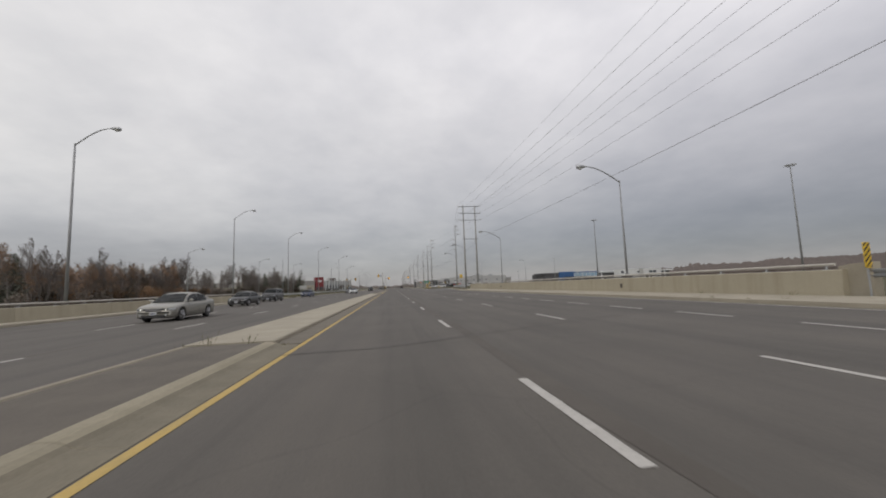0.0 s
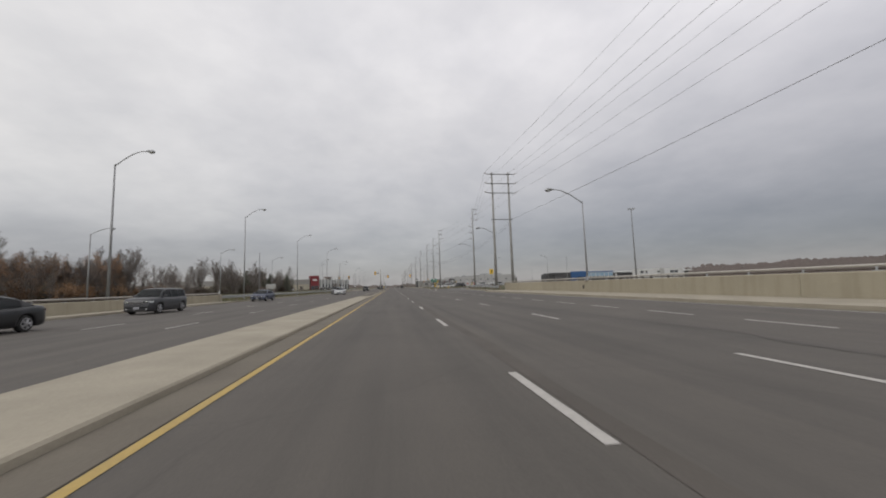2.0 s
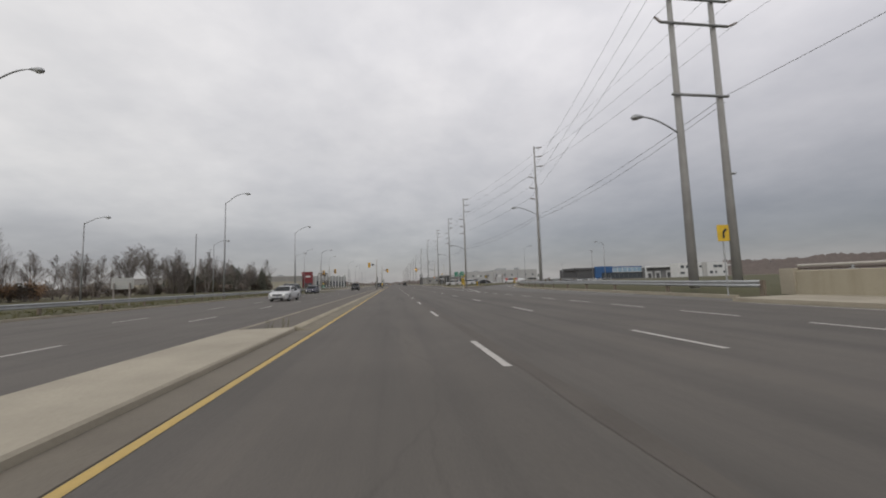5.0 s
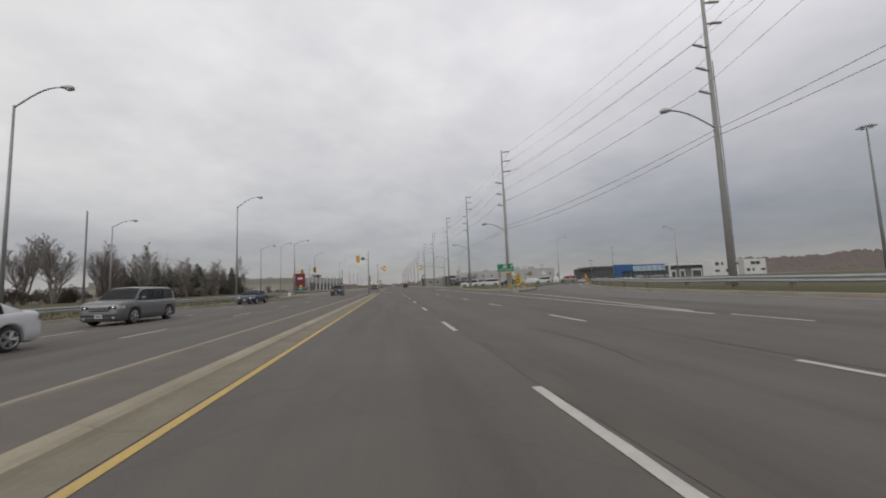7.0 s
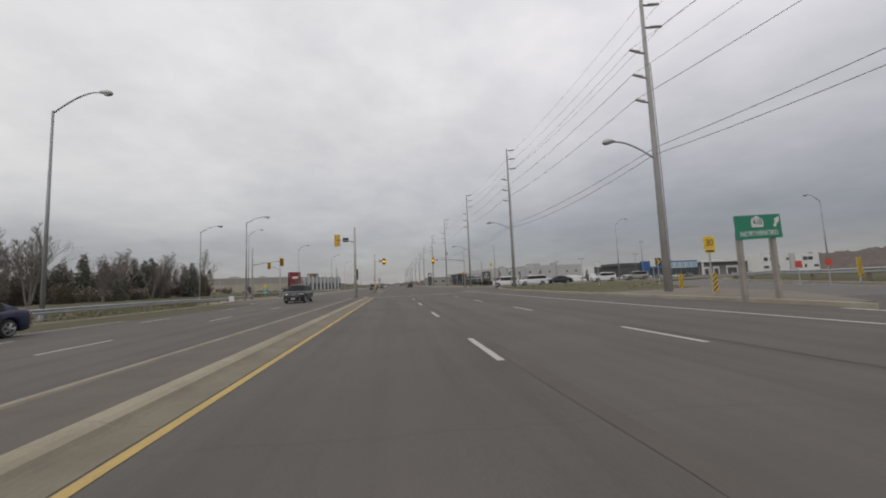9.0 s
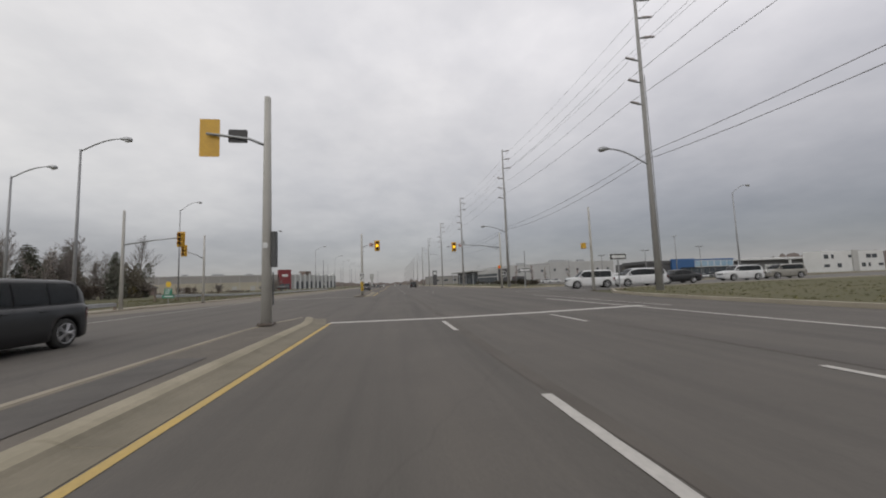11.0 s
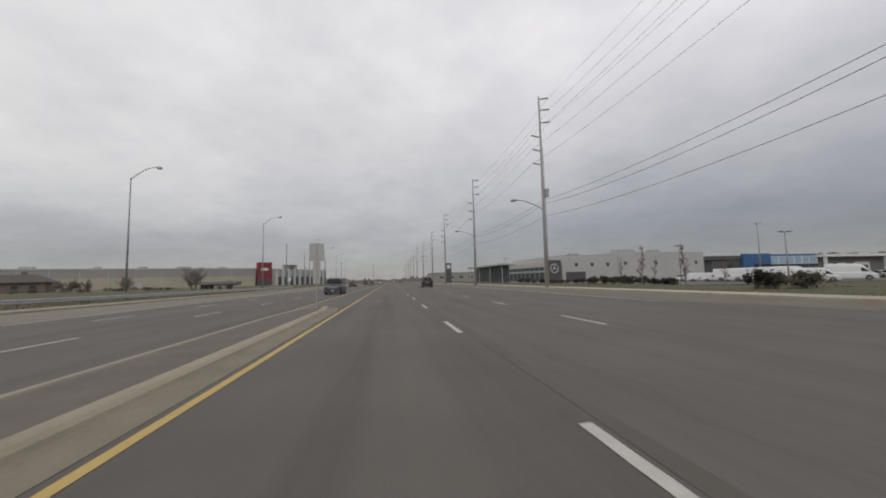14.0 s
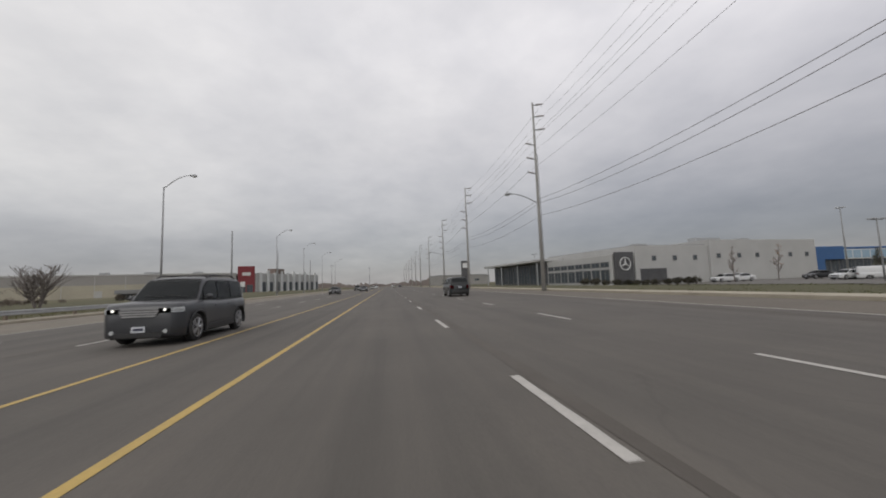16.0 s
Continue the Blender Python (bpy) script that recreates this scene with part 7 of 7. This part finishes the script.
def lead(tw, foot, h, lean, wide, depth):
    """One upright leader with laterals that rise from it, longest low down."""
    n = 9
    p, d = foot, (Vector((0, 0, 1)) + lean).normalized()
    for i in range(n):
        d = (d + Vector((tw.r.uniform(-0.08, 0.08), tw.r.uniform(-0.08, 0.08), 0.1))).normalized()
        q = p + d * h / n
        tw.stick(p, q, h * 0.013 * (1 - i / n) + 0.015, h * 0.013 * (1 - (i + 1) / n) + 0.012, 5)
        p = q
        if i >= 2:
            for k in range(4):
                a = tw.r.uniform(0, math.tau)
                e = Vector((math.cos(a), math.sin(a), tw.r.uniform(0.9, 1.7))).normalized()
                tw.grow(p - d * tw.r.random() * h / n, e, h * wide * (1.05 - i / n) * tw.r.uniform(0.7, 1.1), 0.03 + h * 0.003 * (1 - i / n), depth, 0.45, 0.16)
    tw.tips.append(p)


def upright_tree(seed, h, wide=0.2, depth=3, leaves=0, leaf_mat=None, label="upright leafless tree with fine grey twigs", stems=1, spread=0.03, leaf=(0.05, 0.12), group="trees beyond the verge"):
    tw = Twigs(seed)
    for s in range(stems):
        a = s * math.tau / stems + tw.r.uniform(-0.5, 0.5)
        lean = Vector((math.cos(a), math.sin(a), 0)) * (0.22 if stems > 1 else 0.0)
        lead(tw, Vector((math.cos(a) * 0.1, math.sin(a) * 0.1, -0.2)), h * (1.0 if s == 0 else tw.r.uniform(0.7, 0.95)), lean, wide, depth)
    t = thing("bare_tree", label, "tree", group)
    k = h / max(v.z for v in tw.v)
    raw_mesh("trunk", [v * k for v in tw.v], tw.f, BARK, t, "grey-brown trunk and branches")
    if leaves:
        for i in range(leaves):
            p = tw.r.choice(tw.tips) + Vector((tw.r.gauss(0, h * spread), tw.r.gauss(0, h * spread), tw.r.gauss(-h * 0.015, h * spread)))
            tw.leaf(p, tw.r.uniform(*leaf))
        raw_mesh("crown", [v * k for v in tw.lv], tw.lf, leaf_mat, t, "thin remains of autumn leaves")
    return t


def conifer(seed, h):
    tw = Twigs(seed)
    tw.stick(Vector((0, 0, -0.2)), Vector((0, 0, h * 0.98)), h * 0.014, 0.02, 6)
    z = h * 0.08
    while z < h * 0.97:
        reach = h * 0.27 * (1 - z / h) ** 0.62 * tw.r.uniform(0.75, 1.1) + 0.12
        for k in range(9):
            q = tw.r.uniform(0, math.tau)
            rr = reach * tw.r.uniform(0.65, 1.1)
            tip = Vector((math.cos(q) * rr, math.sin(q) * rr, z - rr * 0.22))
            root = Vector((0, 0, z))
            tw.stick(root, tip, 0.03, 0.01, 3)
            for j in range(15):
                f = tw.r.uniform(0.2, 1.0)
                p = root.lerp(tip, f) + Vector((tw.r.gauss(0, 0.16), tw.r.gauss(0, 0.16), tw.r.gauss(-0.05, 0.12))) * (0.25 + 0.75 * (1 - z / h))
                tw.leaf(p, tw.r.uniform(0.16, 0.34) * (0.35 + 0.7 * (1 - z / h)))
        z += h * 0.032
    t = thing("conifer", "dark green ragged spruce tree", "tree", "conifers beyond the verge")
    raw_mesh("trunk", tw.v, tw.f, BARK, t)
    raw_mesh("crown", tw.lv, tw.lf, NEEDLE, t, "dark green needle sprays")
    return t


def shrub(seed, h, w, mat, label, category="shrub", group="shrubs", size=0.16, n=420):
    tw = Twigs(seed)
    for s in range(9):
        a = Vector((tw.r.uniform(-0.06, 0.06) * w, tw.r.uniform(-0.05, 0.05) * w, 0))
        tw.grow(a, Vector((tw.r.uniform(-0.9, 0.9), tw.r.uniform(-0.9, 0.9), 1)).normalized(), h * 0.4, 0.03, 2, 0.7, 0.1)
    for i in range(n):
        p = tw.r.choice(tw.tips) + Vector((tw.r.gauss(0, 0.25), tw.r.gauss(0, 0.25), tw.r.gauss(-0.3, 0.4))) * h * 0.3
        p.z = max(0.05, p.z)
        tw.leaf(p, tw.r.uniform(0.6, 1.3) * size)
    t = thing("shrub", label, category, group)
    raw_mesh("stem", tw.v, tw.f, BARK, t)
    raw_mesh("foliage", tw.lv, tw.lf, mat, t)
    return t


def cedar(seed, h, w, mat):
    """A dense ragged evergreen column: sprays thick round several leaders."""
    tw = Twigs(seed)
    leaders = [(tw.r.gauss(0, w * 0.22), tw.r.gauss(0, w * 0.22), h * tw.r.uniform(0.6, 1.0)) for _ in range(5)] + [(0, 0, h)]
    for x, y, top in leaders:
        tw.stick(Vector((0, 0, -0.2)), Vector((x * 0.6, y * 0.6, top * 0.5)), 0.09, 0.06, 4)
        tw.stick(Vector((x * 0.6, y * 0.6, top * 0.5)), Vector((x, y, top)), 0.06, 0.012, 4)
        for i in range(620):
            f = tw.r.random() ** 0.85
            rr = w * 0.36 * (1 - f ** 1.5) ** 0.8 * tw.r.uniform(0.5, 1.15) + 0.06
            q = tw.r.uniform(0, math.tau)
            tw.leaf(Vector((x * min(1, f * 1.6) + math.cos(q) * rr, y * min(1, f * 1.6) + math.sin(q) * rr, top * f)), tw.r.uniform(0.1, 0.26) * (1.1 - 0.5 * f))
    t = thing("cedar", "dense dark brown-green ragged cedar", "tree", "cedars beyond the verge")
    raw_mesh("trunk", tw.v, tw.f, BARK, t)
    raw_mesh("crown", tw.lv, tw.lf, mat, t, "dense needle sprays")
    return t


def plant(src, x, y, s, turn):
    return copy_thing(src, pose(x, y, bank(x, y) - 0.03, 0, 0, turn) @ Matrix.Diagonal((s, s, s, 1)))


def move(ob, x, y, turn=0):
    ob.matrix_basis = pose(x, y, bank(x, y) - 0.03, 0, 0, turn)


rng = random.Random(11)
bares = [upright_tree(s, 12.0, w, 3, stems=n, label="leafless grey-brown tree with several rising limbs") for s, w, n in ((3, 0.27, 3), (8, 0.25, 4))] + [upright_tree(23, 12.0, 0.235, 3)]
russets = [upright_tree(s, 10.0, 0.18, 2, 1300, RUSSET, "thin autumn tree with sparse russet leaves", 1, 0.025) for s in (5, 14)]
multis = [upright_tree(31, 9.0, 0.15, 2, 600, THICKET, "slim many-stemmed leafless tree", 3, 0.02)]
firs = [conifer(s, 10.0) for s in (2, 9)]
bush = [shrub(s, 2.6, 2.6, SCRUB, "brown leafless thicket shrub") for s in (4, 6)]
rusty = shrub(12, 4.5, 3.5, ORANGE, "tall shrub with rust-orange autumn leaves", "shrub", "shrubs", 0.15, 1300)

cedars = [cedar(61, 8.0, 4.2, CEDAR), cedar(67, 7.0, 5.0, NEEDLE), cedar(71, 6.0, 4.5, CEDAR)]

# the single trees
move(bares[1], -74, 181.6, 30)
bares[1].scale = (1.25, 1.25, 1.25)
move(bares[0], -55.8, 188.2, 80)
bares[0].scale = (1.12, 1.12, 1.12)
move(bares[2], -57.3, 244.6, 10)
bares[2].scale = (1.2, 1.2, 1.2)
move(russets[0], -80, 138, 0)
move(russets[1], -84, 122, 0)
move(multis[0], -70, 166, 0)
move(firs[0], -70.5, 242.9, 0)
firs[0].scale = (1.25, 1.25, 1.25)
move(firs[1], -55.2, 234.4, 0)
move(cedars[0], -66, 232, 0)
move(cedars[1], -61, 226, 0)
move(cedars[2], -72, 222, 0)
move(bush[0], -58, 205, 0)
move(bush[1], -66, 214, 0)
# woodland on the near left
for i in range(130):
    x, y = -70 - rng.random() ** 1.4 * 62, rng.uniform(78, 147)
    s = rng.uniform(0.6, 1.25)
    src = rng.choice((russets[0], russets[1], multis[0], multis[0], bares[2], bares[0], firs[1], firs[0]) if i % 3 else (russets[0], multis[0], bares[1]))
    plant(src, x, y, s * (0.8 if src in bares else 0.72 if src in firs else 1.0), rng.uniform(0, 360))
for i in range(55):
    plant(rng.choice((multis[0], multis[0], russets[0], russets[1])), -70 - rng.random() ** 1.5 * 30, rng.uniform(100, 147), rng.uniform(0.9, 1.25), rng.uniform(0, 360))
for i in range(110):
    plant(rng.choice(bush), -66 - rng.random() * 40, rng.uniform(75, 200), rng.uniform(0.8, 1.5), rng.uniform(0, 360))
move(rusty, -69, 118, 0)
for i in range(34):
    plant(rusty, -67 - rng.random() ** 1.3 * 22, rng.uniform(92, 147), rng.uniform(0.6, 1.15), rng.uniform(0, 360))
for i in range(60):
    plant(rng.choice((multis[0], russets[0], russets[1], multis[0], bares[2])), -68 - rng.random() * 10, rng.uniform(88, 146), rng.uniform(0.75, 1.05), rng.uniform(0, 360))
# the thinner fringe where the wood ends
for i in range(8):
    plant(rng.choice((multis[0], bares[2], bares[0])), rng.uniform(-78, -66), rng.uniform(146, 172), rng.uniform(0.5, 0.8), rng.uniform(0, 360))
for i in range(8):
    plant(rng.choice((bush[0], bush[1], cedars[2])), rng.uniform(-76, -66), rng.uniform(148, 178), rng.uniform(0.6, 0.95), rng.uniform(0, 360))
# the belt of firs, shrubs and bare trees before the signals
for i in range(9):
    plant(rng.choice(firs), rng.uniform(-84, -58), rng.uniform(216, 246), rng.uniform(0.65, 1.0), rng.uniform(0, 360))
for i in range(34):
    plant(rng.choice(cedars), rng.uniform(-84, -56), rng.uniform(208, 246), rng.uniform(0.7, 1.15), rng.uniform(0, 360))
for i in range(16):
    plant(multis[0], rng.uniform(-84, -56), rng.uniform(212, 250), rng.uniform(0.95, 1.35), rng.uniform(0, 360))
for i in range(12):
    plant(cedars[2], rng.uniform(-72, -58), rng.uniform(182, 200), rng.uniform(0.45, 0.75), rng.uniform(0, 360))
for i in range(34):
    plant(rng.choice(bush), rng.uniform(-82, -55), rng.uniform(200, 247), rng.uniform(0.9, 1.6), rng.uniform(0, 360))
for x, y, s in ((-64, 192, 1.15), (-66, 193, 0.95), (-69, 195, 1.1), (-64, 176, 0.9), (-50, 195, 0.8), (-78, 172, 0.8), (-66, 222, 0.85), (-72, 228, 0.9), (-58, 226, 0.8), (-60, 238, 0.75), (-90, 200, 1.0)):
    plant(rng.choice(bares[:2] + multis), x, y, s, rng.uniform(0, 360))
# scattered far trees
for i in range(12):
    x = rng.uniform(-330, -150)
    plant(rng.choice(bares + multis + [firs[0]]), x, rng.uniform(300, 420), rng.uniform(0.5, 0.85), rng.uniform(0, 360))
spread_tree = upright_tree(37, 4.6, 0.5, 1, label="low spreading leafless tree beyond the guard rail", stems=6)
move(spread_tree, -35.7, 272.1, 20)
spread_tree.scale = (1.35, 1.35, 1.0)
plant(spread_tree, -62, 296, 0.8, 140)
for x, y in ((-50.4, 307.0), (-45.5, 306.4), (-43.5, 306.2)):
    plant(cedars[1], x, y, 0.2, rng.uniform(0, 360))
for i in range(26):
    plant(rng.choice(bush), rng.uniform(-78, -44), rng.uniform(283, 300), rng.uniform(0.25, 0.5), rng.uniform(0, 360))
for x, y in ((-73, 293), (-71, 295), (-62, 352)):
    plant(bush[0], x, y, 1.15, rng.uniform(0, 360))
    plant(multis[0], x + 1, y + 1, 0.42, rng.uniform(0, 360))
olive = shrub(58, 3.0, 3.0, OLIVE, "olive-yellow late autumn shrub under a bare tree", "shrub", "shrubs", 0.14, 900)
move(olive, -57, 243)
plant(olive, -59, 241, 0.8, 40)

# young street trees with wine-red leaves, and hedges, on the lawn
red = upright_tree(41, 4.8, 0.13, 1, 150, RED_LEAF, "young slim tree with wine-red leaves on the lawn", 1, 0.02, (0.05, 0.1), "young trees on the lawn")
move(red, 29.8, 238.4)
for x, y, s in ((32.8, 235.0, 1.0), (51.4, 248.5, 0.9)):
    plant(red, x, y, s, rng.uniform(0, 360))
pale = upright_tree(47, 6.0, 0.16, 2, 130, RUSSET, "young leafless tree in front of the pale grey wall", 1, 0.02, (0.04, 0.09), "young trees on the lawn")
move(pale, 55.6, 281)
plant(pale, 64.8, 281.5, 1.05, 70)
plant(firs[1], 88, 283, 0.55, 20)
hedge = shrub(51, 1.1, 1.6, HEDGE, "low dark brown clipped hedge plant", "hedge", "hedges", 0.075, 1500)
move(hedge, 26.5, 243)
for i in range(1, 9):
    plant(hedge, 26.5 + i * 1.15, 243.0 - i * 0.3, rng.uniform(0.85, 1.1), rng.uniform(0, 360))
for i in range(12):
    plant(hedge, 31 + i * 1.6, 283.0 - 0.2 * i, rng.uniform(0.85, 1.2), rng.uniform(0, 360))
for i in range(9):
    plant(bush[0] if i % 3 else hedge, 24.2 + i * 0.3 + rng.uniform(-0.3, 0.3), 219.0 - i * 0.22 + rng.uniform(-0.4, 0.4), rng.uniform(0.3, 0.5) if i % 3 else rng.uniform(0.95, 1.25), rng.uniform(0, 360))

# dry weeds on the bridge median
def weed(x, y, h, seed, n=7):
    tw = Twigs(seed)
    for i in range(n):
        a = Vector((tw.r.gauss(0, 0.05), tw.r.gauss(0, 0.07), 0))
        tip = a + Vector((tw.r.gauss(0, 0.05), tw.r.gauss(0, 0.05), h * tw.r.uniform(0.4, 1)))
        tw.stick(a, tip, 0.005, 0.0025, 3)
        for k in range(3):
            tw.leaf(a.lerp(tip, tw.r.uniform(0.1, 1)), 0.018)
    w = thing("dry_weed", "dry straw-coloured weed growing in a joint of the paving", "weed", "dry weeds", pose(x, y, gz(x)))
    raw_mesh("stalk", tw.v, tw.f, STRAW, w)
    raw_mesh("seed_head", tw.lv, tw.lf, STRAW, w)


for i, (x, y, h) in enumerate(((-4.75, 9.35, 0.16), (-4.5, 9.35, 0.2), (-4.2, 9.35, 0.42), (-3.95, 9.35, 0.14), (-3.35, 9.35, 0.44), (-3.1, 9.35, 0.12), (-2.6, 9.2, 0.1), (-3.1, 77.0, 0.5), (-3.6, 77.2, 0.4),
                                (13.75, 14.6, 0.3), (13.8, 15.4, 0.25), (13.72, 12.9, 0.22), (16.6, 13.6, 0.3), (16.65, 18.3, 0.35), (13.75, 18.9, 0.2), (14.6, 12.2, 0.2))):
    weed(x, y, h, 60 + i, 7 if x < 0 else 14)

# uneven grass on the verges
gr = random.Random(77)
gv_, gf_ = [], []


def tuft(x, y, z, h):
    for k in range(4):
        q = gr.uniform(0, math.tau)
        w = gr.uniform(0.015, 0.04)
        dx, dy = math.cos(q) * w, math.sin(q) * w
        ox, oy = gr.gauss(0, 0.06), gr.gauss(0, 0.06)
        i = len(gv_)
        gv_.extend(((x + ox - dx, y + oy - dy, z), (x + ox + dx, y + oy + dy, z), (x + ox + gr.gauss(0, 0.06), y + oy + gr.gauss(0, 0.06), z + h * gr.uniform(0.5, 1.2))))
        gf_.append((i, i + 1, i + 2))


for i in range(6500):
    y = gr.uniform(77, 270)
    x = xl(y) - 0.5 - gr.random() ** 1.5 * 7
    if y > 166:
        x -= 2.6
    tuft(x, y, bank(x, y), gr.uniform(0.06, 0.2))
for i in range(1500):
    y = gr.uniform(146, 177)
    x = xr(y) + 0.6 + gr.random() ** 1.4 * 16
    if x < lerp([(144, 19.3), (150, 22), (160, 27.5), (166, 33)], y):
        tuft(x, y, gz(x) + 0.13, gr.uniform(0.03, 0.09))
tagged(raw_mesh("verge_tufts", gv_, gf_, STRAW), "straw-coloured and dull green grass tufts on the verges", "grass", kind="stuff")
gv_, gf_ = [], []
for i in range(5200):
    y = gr.uniform(205, 300)
    tuft(xr(y) + 1.9 + gr.random() ** 1.5 * 15, y, gz(20) - 0.06, gr.uniform(0.04, 0.1))
tagged(raw_mesh("lawn_tufts", gv_, gf_, LAWN), "dull green grass tufts on the lawn before the dealerships", "grass", kind="stuff")


# distant woods and ridges: many ragged tree-top shapes in one sheet of stuff
def far_woods(name, line, base, tall, n, seed, label, deep=40):
    r = random.Random(seed)
    vs, fs = [], []
    for i in range(n):
        t = r.random() * (len(line) - 1)
        k = int(t)
        a, b = Vector(line[k]), Vector(line[k + 1])
        p = a.lerp(b, t - k) + Vector((r.gauss(0, deep), r.gauss(0, deep)))
        z0 = base(p.x, p.y)
        h, w = tall * r.uniform(0.4, 1.0) * (0.75 + 0.5 * noise.noise(Vector((p.x * 0.012, p.y * 0.012, seed)))), tall * r.uniform(0.25, 0.7)
        side = Vector((p.y - 120, -p.x)).normalized() * w
        j = len(vs)
        m_ = 7
        for q in range(m_ + 1):
            f = q / m_
            hh = h * math.sin(math.pi * (0.12 + 0.76 * f)) * r.uniform(0.75, 1.1)
            vs.append((p.x - side.x + 2 * side.x * f, p.y - side.y + 2 * side.y * f, z0 - 1))
            vs.append((p.x - side.x + 2 * side.x * f, p.y - side.y + 2 * side.y * f, z0 + hh))
        for q in range(m_):
            fs.append((j + 2 * q, j + 2 * q + 2, j + 2 * q + 3, j + 2 * q + 1))
    tagged(raw_mesh(name, vs, fs, FARWOOD), label, "woodland", kind="stuff")


def ridge(x, y):
    """Height of the wooded ridge: long swells with smaller knolls on them."""
    d = math.hypot(x, y - 100)
    up_ = min(1.0, max(0.0, (d - 520) / 150))
    side = min(1.0, max(0.0, (math.degrees(math.atan2(x, y - 20)) - 30) / 13))
    return -0.8 + up_ * side * (17.5 + 5 * noise.noise(Vector((x * 0.006, y * 0.006, 2))) + 2.5 * noise.noise(Vector((x * 0.025, y * 0.025, 5))))


far_woods("far_woods", [(330, 560), (460, 470), (560, 370), (640, 220), (670, 60), (660, -80)], ridge, 6, 6500, 1, "brown leafless woods on a distant ridge")
far_woods("far_tree_line", [(-60, 640), (-130, 760), (-260, 700), (-420, 600), (-560, 420)], lambda x, y: 2, 9, 500, 2, "grey-brown leafless trees along the far fields", 10)
far_woods("far_road_trees", [(-40, 700), (-30, 900), (30, 900), (45, 640), (80, 560)], lambda x, y: 0, 8, 160, 3, "grey-brown trees far along the road", 8)
bm = bmesh.new()
rows = []
for q in steps(18, 104, 1.5):
    u = Vector((math.sin(radians(q)), math.cos(radians(q))))
    rows.append([bm.verts.new((u.x * d, 100 + u.y * d, ridge(u.x * d, 100 + u.y * d))) for d in (510, 540, 570, 600, 630, 660, 700, 900)])
for a, b in zip(rows, rows[1:]):
    for i in range(7):
        bm.faces.new((a[i], a[i + 1], b[i + 1], b[i]))
tagged(mesh_object("ground_ridge", bm, RIDGE_DIMMED, True), "low brown wooded ridge in the distance", "ground", kind="structure")

# ---- lane dashes ----
def dash_far(k):
    """Far end of the k-th dash of the two lanes on our side before the signals; the spacing tightens a little."""
    return lerp([(-4, -29.9), (0, 4.7), (5, 47.95), (11, 98.65), (12, 106.5), (15, 130.4), (19, 162.75)], k)


LINES = [(x, [dash_far(k) - 2.4 + o for k in range(-3, 20)], 0) for x, o in ((1.63, 0.0), (5.3, 0.12))]
LINES += [(x, [200.4 - 2.4 + o + 8.02 * k for k in range(27)], 0) for x, o in ((1.61, 0.0), (5.3, 0.05))]
LINES.append((9.3, [9.2 + 3.85 * k for k in range(-5, 25)], 1))
LINES += [(-8.25, [15.65 + 8.33 * k for k in range(-4, 18)], 0), (-12.0, [0.4 + 8.33 * k for k in range(-2, 20)], 0),
          (-8.05, [197.9 + 8.2 * k for k in range(27)], 0), (-11.6, [214.0 + 8.2 * k for k in range(25)], 0)]
protos = []
for long in (2.4, 2.1):
    bm = bmesh.new()
    rows = [[bm.verts.new((side * (0.062 + 0.006 * noise.noise(Vector((y * 3, side, long)))), y, 0.0055)) for side in (-1, 1)] for y in steps(0, long, 0.15)]
    for r0, r1 in zip(rows, rows[1:]):
        bm.faces.new((r0[0], r0[1], r1[1], r1[0]))
    protos.append(mesh_object("dash", bm, WHITE_PAINT))
unused = list(protos)
for x, ys, which in LINES:
    for y in ys:
        o = protos[which]
        if o in unused:
            unused.remove(o)
        else:
            o = o.copy()
            scene.collection.objects.link(o)
        o.parent = road
        o.location = (x, y, gz(x))
